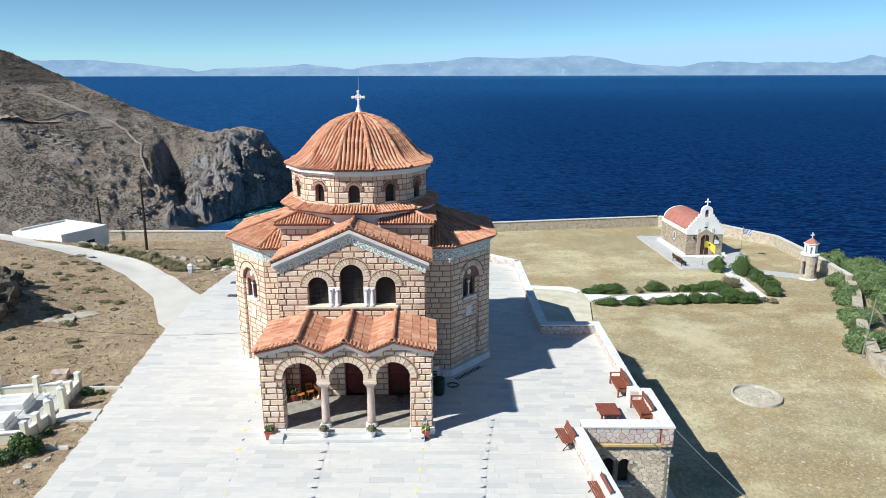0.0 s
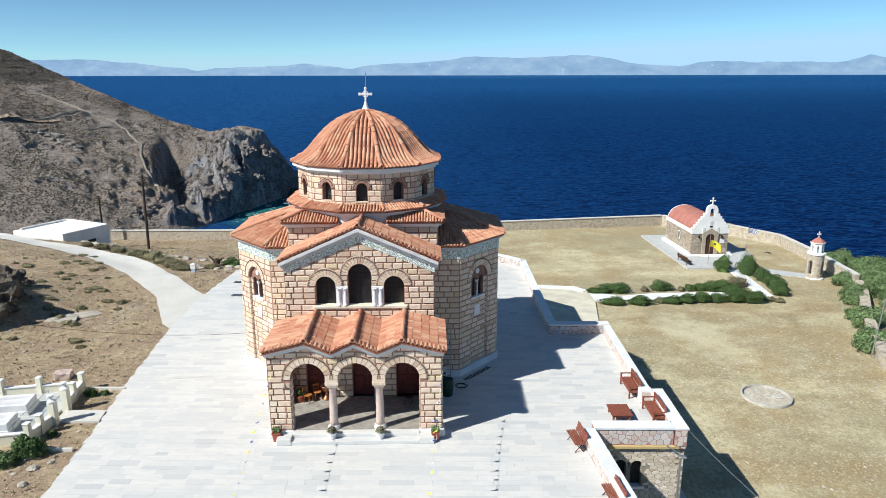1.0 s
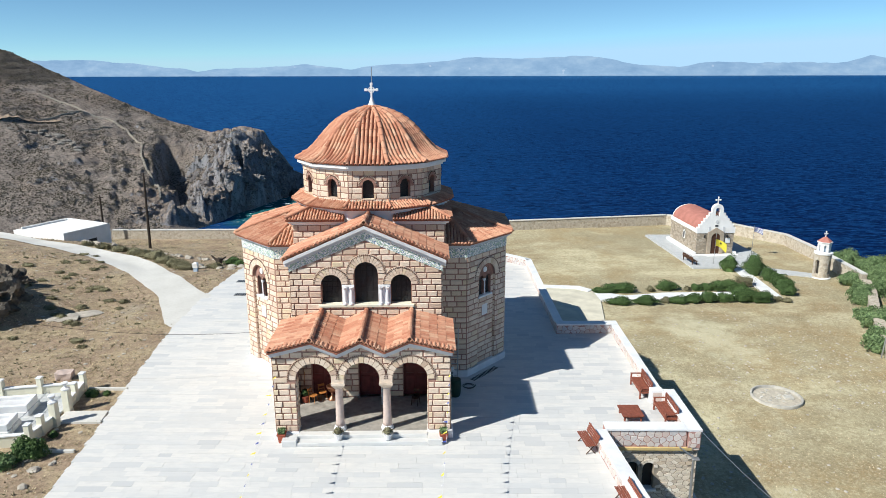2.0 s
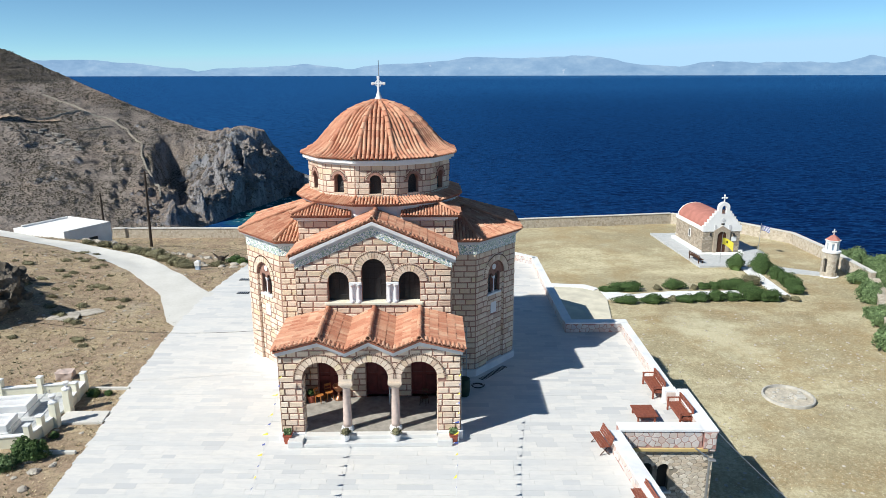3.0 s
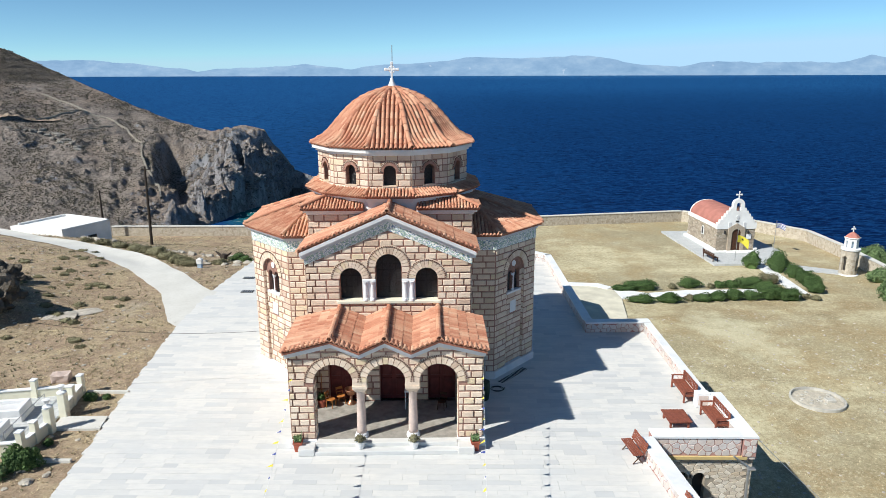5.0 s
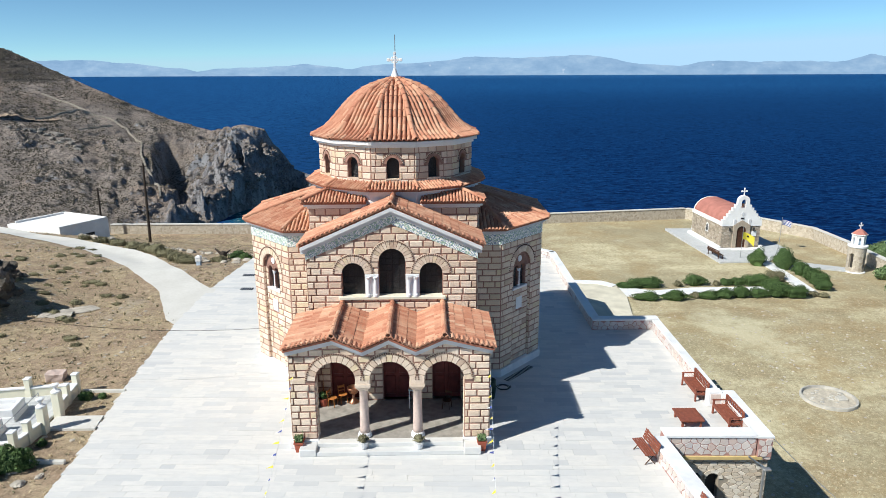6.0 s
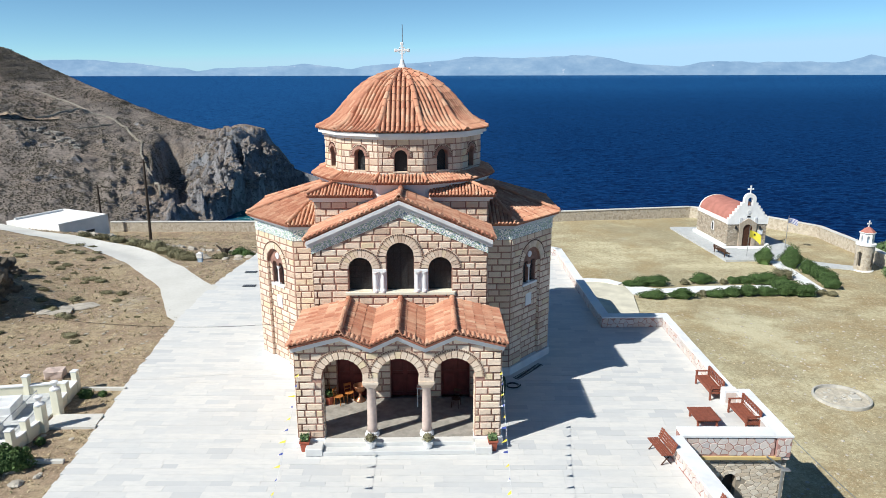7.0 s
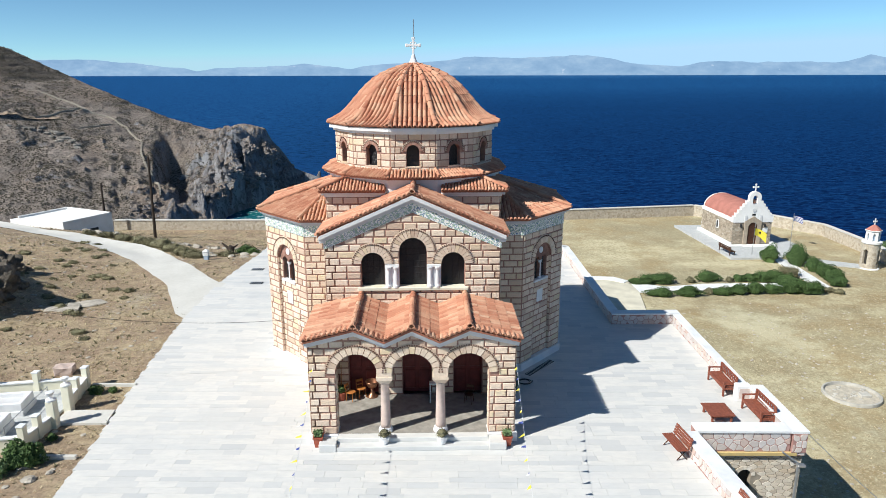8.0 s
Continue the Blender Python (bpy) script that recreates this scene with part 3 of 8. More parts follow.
def plate(bm, pts, m, depth):
    """A polygon in the u, v plane of the wall pose m (u along x, v along z), pulled back by depth along +y."""
    a = [bm.verts.new(m @ Vector((u, 0, v))) for u, v in pts]
    b = [bm.verts.new(m @ Vector((u, depth, v))) for u, v in pts]
    bm.faces.new(a)
    bm.faces.new(b[::-1])
    for i in range(len(pts)):
        j = (i + 1) % len(pts)
        bm.faces.new((a[i], b[i], b[j], a[j]))
    return bm


def lathe(bm, rings, n=16, x=0, y=0, start=0.0):
    """A turned body from rings of (radius, z)."""
    loops = [[bm.verts.new((x + r * math.cos(start + 2 * math.pi * i / n), y + r * math.sin(start + 2 * math.pi * i / n), z)) for i in range(n)] for r, z in rings]
    for a, b in zip(loops, loops[1:]):
        for i in range(n):
            j = (i + 1) % n
            bm.faces.new((a[i], a[j], b[j], b[i]))
    bm.faces.new(loops[0][::-1])
    bm.faces.new(loops[-1])
    return bm


def rod(bm, a, b, r0, r1=None, n=6):
    """A round bar from a to b."""
    a, b = Vector(a), Vector(b)
    q = (b - a).to_track_quat("Z", "Y").to_matrix()
    r1 = r0 if r1 is None else r1
    la = [bm.verts.new(a + q @ Vector((r0 * math.cos(2 * math.pi * i / n), r0 * math.sin(2 * math.pi * i / n), 0))) for i in range(n)]
    lb = [bm.verts.new(b + q @ Vector((r1 * math.cos(2 * math.pi * i / n), r1 * math.sin(2 * math.pi * i / n), 0))) for i in range(n)]
    for i in range(n):
        j = (i + 1) % n
        bm.faces.new((la[i], la[j], lb[j], lb[i]))
    bm.faces.new(la[::-1])
    bm.faces.new(lb)
    return bm


def arc(cx, cz, r, a0, a1, n):
    return [(cx + r * math.cos(radians(a0 + (a1 - a0) * i / n)), cz + r * math.sin(radians(a0 + (a1 - a0) * i / n))) for i in range(n + 1)]


def template(bm):
    """Vertices and faces of a small mesh, for pieces."""
    bm.verts.index_update()
    v = np.array([tuple(w.co) for w in bm.verts])
    f = [[w.index for w in p.verts] for p in bm.faces]
    bm.free()
    return v, f


def pieces(name, tmpl, places, mat, parent, count=300, rest="", label=""):
    """Places the template at each matrix: the first ones as objects of their own on one mesh, the others joined."""
    v, f = tmpl
    first, others = places[:count], places[count:]
    if first:
        me = bpy.data.meshes.new(name)
        me.from_pydata(v.tolist(), [], f)
        me.materials.append(mat)
        for m in first:
            ob = new(name, me)
            ob.parent = parent
            ob.matrix_basis = m
    if others:
        ms = np.array([[list(r) for r in m] for m in others])
        h = np.c_[v, np.ones(len(v))]
        allv = np.einsum('nij,kj->nki', ms, h)[:, :, :3].reshape(-1, 3)
        allf = [[i + k * len(v) for i in p] for k in range(len(others)) for p in f]
        ob = part(rest or name + "_rest", (allv.tolist(), allf), mat, parent, label)
        ob["kind"] = "stuff"


def block_template(ch=0.06):
    """A unit block, proud of the wall, with worn front edges: u 0..1, depth -1..0, v 0..1."""
    bm = bmesh.new()
    a = [bm.verts.new(p) for p in ((0, 0, 0), (1, 0, 0), (1, 0, 1), (0, 0, 1))]
    b = [bm.verts.new(p) for p in ((0.012, -0.65, 0.03), (0.988, -0.65, 0.03), (0.988, -0.65, 0.97), (0.012, -0.65, 0.97))]
    c = [bm.verts.new(p) for p in ((0.04, -1, 0.09), (0.96, -1, 0.09), (0.96, -1, 0.91), (0.04, -1, 0.91))]
    for p, q in ((a, b), (b, c)):
        for i in range(4):
            j = (i + 1) % 4
            bm.faces.new((p[i], p[j], q[j], q[i]))
    bm.faces.new(c)
    bm.faces.new(a[::-1])
    bmesh.ops.recalc_face_normals(bm, faces=bm.faces)
    return template(bm)


BLOCK = block_template()
COURSE = 0.252


def courses(m, v0, v1, spans, seed, length=0.47, joint=0.050, proud=0.024, pitch=COURSE):
    """Matrices of the blocks of a wall: m is the wall's pose, spans(a, b) gives the free stretches of a course between the heights a and b."""
    rng = random.Random(seed)
    out = []
    n = max(1, round((v1 - v0) / pitch))
    h = (v1 - v0) / n
    for k in range(n):
        a, b = v0 + k * h + joint / 2, v0 + (k + 1) * h - joint / 2
        for u0, u1 in spans(a, b):
            w = u1 - u0
            if w < 0.07:
                continue
            cuts, u = [u0], u0 + rng.uniform(0.35, 1.0) * length * (0.55 if k % 2 else 1)
            while u < u1 - 0.17:
                cuts.append(u)
                u += length * rng.uniform(0.75, 1.25)
            cuts.append(u1)
            for p, q in zip(cuts, cuts[1:]):
                if q - p - joint > 0.03:
                    s = Matrix.Diagonal((q - p - joint, proud * rng.uniform(0.8, 1.25), b - a, 1))
                    out.append(m @ Matrix.Translation((p + joint / 2, 0, a)) @ s)
    return out


def cut(spans, lo, hi):
    """Takes the stretch lo..hi out of the spans."""
    out = []
    for a, b in spans:
        if hi <= a or lo >= b:
            out.append((a, b))
        else:
            if lo > a:
                out.append((a, lo))
            if hi < b:
                out.append((hi, b))
    return out


def cut_arch(spans, a, b, cx, cz, r, base=None):
    """Takes an arch of radius r round cx, cz, with straight jambs down to base, out of a course."""
    base = cz if base is None else base
    if b <= base or a >= cz + r:
        return spans
    mid = (a + b) / 2
    near = 0.0 if mid <= cz else mid - cz
    w = math.sqrt(max(r * r - near * near, 0))
    return cut(spans, cx - w, cx + w) if w > 0 else spans


def voussoirs(m, cx, cz, r0, r1, n, proud=0.045, a0=0, a1=180):
    """Wedge stones of an arch as meshes: each of its own."""
    out = []
    step_a = (a1 - a0) / n
    for i in range(n):
        p, q = a0 + i * step_a + 0.9, a0 + (i + 1) * step_a - 0.9
        bm = bmesh.new()
        pts = arc(cx, cz, r1, p, q, 2) + arc(cx, cz, r0, q, p, 2)
        plate(bm, [(u, v) for u, v in pts][::-1], m @ Matrix.Translation((0, -proud, 0)), proud + 0.02)
        out.append(bm)
    return out


def dentils(m, cx, cz, r, a0=0, a1=180, size=0.042):
    """A ring of small brick teeth round an arch."""
    bm = bmesh.new()
    n = int(radians(a1 - a0) * r / (size * 1.9))
    for i in range(n):
        a = radians(a0 + (a1 - a0) * (i + 0.5) / n)
        t = m @ Matrix.Translation((cx + r * math.cos(a), 0, cz + r * math.sin(a))) @ Matrix.Rotation(math.pi / 2 - a, 4, 'Y')
        box(bm, -size * 0.45, size * 0.45, -0.062, 0.01, -size * 0.48, size * 0.48, m=t)
    return bm


def arch_band(m, cx, cz, r, size=0.042, a0=0, a1=180):
    """The pale ring that the brick teeth sit on."""
    k = 20
    ring = arc(cx, cz, r + size * 1.0, a0, a1, k) + arc(cx, cz, r - size * 0.75, a1, a0, k)
    return plate(bmesh.new(), ring, m @ Matrix.Translation((0, -0.035, 0)), 0.04)


def tile_template(length=0.44, r0=0.076, r1=0.066, n=6):
    """A half-round cover tile, lying along +y from its wide lower end, with a thick lip."""
    bm = bmesh.new()
    def loop(r, y, dz):
        return [bm.verts.new((-r * math.cos(math.pi * i / n), y, dz + r * 1.15 * math.sin(math.pi * i / n))) for i in range(n + 1)]
    a, b, c = loop(r0, 0, 0.010), loop(r1, length, 0.0), loop(r0 - 0.02, 0, 0.010)
    for i in range(n):
        bm.faces.new((a[i], a[i + 1], b[i + 1], b[i]))
        bm.faces.new((a[i + 1], a[i], c[i], c[i + 1]))
    return template(bm)


TILE = tile_template()
PITCH_TILE, STEP_TILE = 0.178, 0.34


def slope_tiles(corner, along, up, shape, seed, size=1.0):
    """Cover tiles on a plane: along runs with the eave, up climbs the slope, shape(e) gives the stretch of the column at e."""
    rng = random.Random(seed)
    along, up = Vector(along).normalized(), Vector(up).normalized()
    nrm = along.cross(up).normalized()
    out = []
    base = Matrix((along, up, nrm)).transposed()
    e0, e1, stretch = shape
    n = max(1, round((e1 - e0) / (PITCH_TILE * size)))
    for i in range(n):
        e = e0 + (i + 0.5) * (e1 - e0) / n
        s0, s1 = stretch(e)
        s = s0 - 0.06
        while s < s1 - 0.12 * size:
            ln = min(size, (s1 - s + 0.06) / 0.44)
            r = base @ Euler((rng.uniform(-0.02, 0.02), rng.uniform(-0.03, 0.03), rng.uniform(-0.02, 0.02))).to_matrix()
            p = Vector(corner) + along * (e + rng.uniform(-0.008, 0.008)) + up * s + nrm * (0.012 + rng.uniform(0, 0.008))
            out.append(Matrix.Translation(p) @ r.to_4x4() @ Matrix.Diagonal((size, max(ln, 0.35 * size), size, 1)))
            s += STEP_TILE * size
    return out


def ridge_tiles(a, b, seed, size=1.4):
    """A row of ridge or hip caps from the lower end a to the upper end b."""
    rng = random.Random(seed)
    a, b = Vector(a), Vector(b)
    d = b - a
    n = max(1, round(d.length / 0.36))
    y = d.normalized()
    x = y.cross(Vector((0, 0, 1))).normalized()
    base = Matrix((x, y, x.cross(y))).transposed()
    return [Matrix.Translation(a + d * (i / n) + Vector((0, 0, 0.035))) @ (base @ Euler((0.03, rng.uniform(-0.04, 0.04), rng.uniform(-0.03, 0.03))).to_matrix()).to_4x4() @ Matrix.Diagonal((size, d.length / n / 0.4, size, 1)) for i in range(n)]


def tube(points, r, n=6):
    """One round tube along a line of points: vertices and faces."""
    v, f = [], []
    for k, p in enumerate(points):
        d = (points[min(k + 1, len(points) - 1)] - points[max(k - 1, 0)]).normalized()
        x = d.cross(Vector((0, 0, 1)) if abs(d.z) < 0.9 else Vector((1, 0, 0))).normalized()
        y = d.cross(x)
        for i in range(n):
            a = 2 * math.pi * i / n
            v.append(tuple(p + x * (r * math.cos(a)) + y * (r * math.sin(a))))
    for k in range(len(points) - 1):
        for i in range(n):
            j = (i + 1) % n
            f.append([k * n + i, k * n + j, (k + 1) * n + j, (k + 1) * n + i])
    return v, f


def voronoi_cells(w, h, size, seed, gap=0.028, jitter=0.38):
    """Irregular stones that fill a w by h rectangle: a polygon each."""
    rng = random.Random(seed)
    nx, nz = max(1, round(w / size)), max(1, round(h / (size * 0.72)))
    dx, dz = w / nx, h / nz
    seeds = {}
    for i in range(-1, nx + 1):
        for k in range(-1, nz + 1):
            seeds[i, k] = ((i + 0.5 + 0.5 * (k % 2) - 0.25 + rng.uniform(-jitter, jitter)) * dx, (k + 0.5 + rng.uniform(-jitter, jitter)) * dz)
    out = []
    for i in range(nx):
        for k in range(nz):
            px, pz = seeds[i, k]
            poly = [(gap / 2, gap / 2), (w - gap / 2, gap / 2), (w - gap / 2, h - gap / 2), (gap / 2, h - gap / 2)]
            for di in (-2, -1, 0, 1, 2):
                for dk in (-2, -1, 0, 1, 2):
                    q = seeds.get((i + di, k + dk))
                    if q is None or (di == 0 and dk == 0):
                        continue
                    nx_, nz_ = q[0] - px, q[1] - pz
                    ln = math.hypot(nx_, nz_)
                    c = (nx_ * (px + q[0]) + nz_ * (pz + q[1])) / 2 - gap / 2 * ln
                    new_poly = []
                    for a, b in zip(poly, poly[1:] + poly[:1]):
                        da, db = nx_ * a[0] + nz_ * a[1] - c, nx_ * b[0] + nz_ * b[1] - c
                        if da <= 0:
                            new_poly.append(a)
                        if da * db < 0:
                            t = da / (da - db)
                            new_poly.append((a[0] + t * (b[0] - a[0]), a[1] + t * (b[1] - a[1])))
                    poly = new_poly
                    if len(poly) < 3:
                        break
                if len(poly) < 3:
                    break
            if len(poly) >= 3 and max(p[0] for p in poly) - min(p[0] for p in poly) > 0.05:
                out.append(poly)
    return out


def stone_face(name, m, w, h, size, seed, mat, parent, proud=0.016, single=True, keep=None, flat=1.0):
    """Irregular stones on a wall face: the wall's pose m, w wide, h high; each a mesh of its own, or joined."""
    rng = random.Random(seed)
    allv, allf = [], []
    for poly in voronoi_cells(w, h * flat, size, seed):
        poly = [(u, v / flat) for u, v in poly]
        if keep and not (all(keep(u, v) for u, v in poly) and all(keep((a[0] + b[0]) / 2, (a[1] + b[1]) / 2) for a, b in zip(poly, poly[1:] + poly[:1])) and keep(sum(p[0] for p in poly) / len(poly), sum(p[1] for p in poly) / len(poly))):
            continue
        cu = sum(p[0] for p in poly) / len(poly)
        cv = sum(p[1] for p in poly) / len(poly)
        d = proud * rng.uniform(0.6, 1.3)
        ring = [(m @ Vector((u, 0.005, v))) for u, v in poly]
        mid = [(m @ Vector((u, -d * 0.75, v))) for u, v in poly]
        top = [(m @ Vector((cu + (u - cu) * 0.95, -d, cv + (v - cv) * 0.95))) for u, v in poly]
        n = len(poly)
        f = [[i, (i + 1) % n, n + (i + 1) % n, n + i] for i in range(n)] + [[n + i, n + (i + 1) % n, 2 * n + (i + 1) % n, 2 * n + i] for i in range(n)] + [[2 * n + i for i in range(n)]]
        vs = [tuple(p) for p in ring + mid + top]
        if single:
            part(name, (vs, f), mat, parent)
        else:
            o = len(allv)
            allv += vs
            allf += [[i + o for i in p] for p in f]
    if not single and allv:
        ob = part(name + "_face", (allv, allf), mat, parent)
        ob["kind"] = "stuff"


def foliage(centre, radii, count, size, seed, loose=0.02):
    """Leaves on and inside an uneven ellipsoid, and a dark core: vertices and faces."""
    rng = np.random.default_rng(seed)
    d = rng.normal(size=(count, 3))
    d /= np.linalg.norm(d, axis=1)[:, None]
    d[:, 2] = np.where(d[:, 2] < -0.35, -d[:, 2] * 0.6, d[:, 2])
    lump = 1 + 0.16 * np.sin(d[:, 0] * 5 + seed) + 0.14 * np.sin(d[:, 1] * 6 + seed * 2.1) + 0.10 * np.sin(d[:, 2] * 7 + seed)
    rad = lump * rng.uniform(0.84 - loose, 1.0 + loose, count)
    p = np.asarray(centre) + d * rad[:, None] * np.asarray(radii)
    nrm = d + rng.normal(scale=0.55, size=(count, 3))
    nrm /= np.linalg.norm(nrm, axis=1)[:, None]
    t = np.cross(nrm, rng.normal(size=(count, 3)))
    t /= np.linalg.norm(t, axis=1)[:, None]
    b = np.cross(nrm, t)
    s = size * rng.uniform(0.6, 1.4, count)[:, None]
    quad = np.stack([p - t * s, p + b * s * 0.55, p + t * s, p - b * s * 0.55], axis=1).reshape(-1, 3)
    f = (np.arange(count * 4).reshape(-1, 4)).tolist()
    v = quad.tolist()
    o = len(v)
    nu, nv = 10, 6
    for j in range(nv + 1):
        th = math.pi * j / nv
        for i in range(nu):
            ph = 2 * math.pi * i / nu
            q = (math.sin(th) * math.cos(ph), math.sin(th) * math.sin(ph), math.cos(th))
            k = 0.80 * (1 + 0.16 * math.sin(q[0] * 5 + seed) + 0.14 * math.sin(q[1] * 6 + seed * 2.1) + 0.10 * math.sin(q[2] * 7 + seed))
            v.append([centre[a] + q[a] * radii[a] * k for a in range(3)])
    for j in range(nv):
        for i in range(nu):
            f.append([o + j * nu + i, o + j * nu + (i + 1) % nu, o + (j + 1) * nu + (i + 1) % nu, o + (j + 1) * nu + i])
    return v, f


def merged(sets):
    v, f = [], []
    for a, b in sets:
        o = len(v)
        v += a
        f += [[i + o for i in p] for p in b]
    return v, f
# ---- setting: ground, sea, far land ----
def grid_mesh(xs, ys, height):
    X, Y = np.meshgrid(xs, ys)
    Z = height(X, Y)
    v = np.stack([X, Y, Z], axis=-1).reshape(-1, 3).tolist()
    nx, ny = len(xs), len(ys)
    i = np.arange(nx * ny).reshape(ny, nx)
    f = np.stack([i[:-1, :-1], i[:-1, 1:], i[1:, 1:], i[1:, :-1]], axis=-1).reshape(-1, 4).tolist()
    return v, f


gx = np.concatenate([np.arange(-150, -50, 4), np.arange(-50, -12, 0.4), np.arange(-12, 40, 0.6), np.arange(40, 62, 2), np.arange(62, 150, 6)])
gy = np.concatenate([np.arange(-60, 12, 4), np.arange(12, 60, 0.4), np.arange(60, 90, 0.6), np.arange(90, 190, 5)])
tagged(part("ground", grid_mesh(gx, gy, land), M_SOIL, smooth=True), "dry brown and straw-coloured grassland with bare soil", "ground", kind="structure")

# the sea rises a little towards the rim, as the eye sees it to the horizon
sea_rings = [0, 60, 120, 200, 300, 400, 500, 650, 800, 1000, 1300, 1700, 2200, 2800, 3500, 4000, 4480, 5800]
sv, sf = [], []
for r in sea_rings:
    for i in range(72):
        a = 2 * math.pi * i / 72
        sv.append((r * math.cos(a), r * math.sin(a), SEA + 71.0 * min(r / 4480, 1) ** 1.25))
for k in range(len(sea_rings) - 1):
    for i in range(72):
        j = (i + 1) % 72
        sf.append([k * 72 + i, k * 72 + j, (k + 1) * 72 + j, (k + 1) * 72 + i])
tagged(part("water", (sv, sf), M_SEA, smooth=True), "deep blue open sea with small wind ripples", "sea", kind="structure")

# far islands on the horizon, their haze painted on as a glowing blue
FAR_X = [-4600, -3600, -2978, -2850, -2590, -2300, -2006, -1846, -1661, -1500, -1360, -1150, -949, -800, -653, -500, -355, -150, 163, 330, 495, 650, 790, 900, 1010, 1123, 1300, 1494, 1620, 1748, 2000, 2226, 2591, 2731, 2836, 3300, 4600]
FAR_Z = [20, 30, 60, 92, 104, 98, 76, 58, 32, 46, 57, 60, 74, 58, 45, 62, 77, 84, 119, 112, 108, 112, 128, 125, 112, 86, 66, 53, 74, 88, 82, 78, 84, 126, 112, 90, 40]


def far_height(x, y):
    top = np.interp(x, FAR_X, FAR_Z)
    t = np.clip((y - 4480) / 120, 0, 1)
    return -26 + (top + 26 + 11 * fbm(x / 110, y / 60, 5, 61)) * np.sin(np.minimum(t, 1) * math.pi / 2) + 14 * fbm(x / 130, y / 40, 5, 63) * 4 * t * (1 - t)


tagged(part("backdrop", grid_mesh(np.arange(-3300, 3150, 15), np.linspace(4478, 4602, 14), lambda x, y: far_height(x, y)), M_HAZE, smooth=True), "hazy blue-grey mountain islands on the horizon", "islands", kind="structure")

# bare headland across the bay
hx = np.concatenate([np.arange(-440, -310, 4), np.arange(-310, -74, 0.9)])
hy = np.concatenate([np.arange(210, 330, 3.0), np.arange(330, 474, 0.9), np.arange(474, 560, 6)])
tagged(part("headland", grid_mesh(hx, hy, hill), M_HILL), "bare brown rocky headland with grey sea cliffs", "hill", kind="structure")

# ---- the paved terrace ----
COURT = [(-13.3, 14.0), (6.15, 14.0), (5.1, 24.38), (8.62, 24.38), (8.62, 27.2), (8.15, 27.2), (8.15, 35.2), (5.3, 35.05), (5.2, 41.6), (5.1, 48.1), (3.0, 50.2), (-15.3, 50.4), (-16.1, 41.0), (-15.85, 35.4), (-15.0, 28.0), (-14.45, 24.6)]


def inside(poly, x, y):
    hit = False
    for (ax, ay), (bx, by) in zip(poly, poly[1:] + poly[:1]):
        if (ay > y) != (by > y) and x < (bx - ax) * (y - ay) / (by - ay) + ax:
            hit = not hit
    return hit


terrace = tagged(part("pavement", prism(bmesh.new(), COURT, -5.0, -0.035), M_SLABJOINT), "white and pale grey marble paved terrace", "terrace", kind="structure")


def row_ends(y):
    """Where the terrace begins and ends at y."""
    xs = []
    for (ax, ay), (bx, by) in zip(COURT, COURT[1:] + COURT[:1]):
        if (ay > y) != (by > y):
            xs.append((bx - ax) * (y - ay) / (by - ay) + ax)
    return min(xs), max(xs)


def slab_places():
    rng = random.Random(4)
    out = []
    y = 14.1
    while y < 50.0:
        h = rng.choice((0.24, 0.30, 0.34))
        spans = [max(row_ends(y + 0.01)[0], row_ends(y + h - 0.01)[0]), min(row_ends(y + 0.01)[1], row_ends(y + h - 0.01)[1])]
        x = spans[0] - rng.uniform(-0.05, 0.08)
        while x < spans[1] - 0.1:
            w = min(rng.uniform(0.45, 1.35), spans[1] - x)
            out.append((abs(x + 3) + abs(y - 20.5), Matrix.Translation((x + 0.002, y + 0.002, -0.06)) @ Matrix.Diagonal((w - 0.004, h - 0.004, 0.06 + rng.uniform(-0.002, 0.002), 1))))
            x += w
        y += h
    out.sort(key=lambda p: p[0])
    return [m for _, m in out]
# ---- the domed church ----
church = thing("church", pose(-4.18, 32.1, 0, 0, 0, 1.8), "octagonal stone church with red tiled dome and arched porch", "church")


def wall_pose(a, b):
    return Matrix.Translation((a[0], a[1], 0)) @ Matrix.Rotation(math.atan2(b[1] - a[1], b[0] - a[0]), 4, 'Z')


PLINTH = 0.32
block_count = [300]


def clad(wall, places, near=False):
    n = min(block_count[0], len(places)) if near else 0
    block_count[0] -= n
    pieces("stone_block", BLOCK, places, M_BLOCK, wall, n, "stonework")


def arch_stones(wall, m, cx, cz, r0, r1, n, mat=None, teeth=True):
    for bm in voussoirs(m, cx, cz, r0, r1, n):
        part("arch_stone", bm, mat or M_BLOCK, wall)
    if teeth:
        part("brick_teeth", dentils(m, cx, cz, r1 + 0.045, size=0.040), M_TEETH, wall)
        part("arch_band", arch_band(m, cx, cz, r1 + 0.045, 0.044), M_BLOCK, wall)


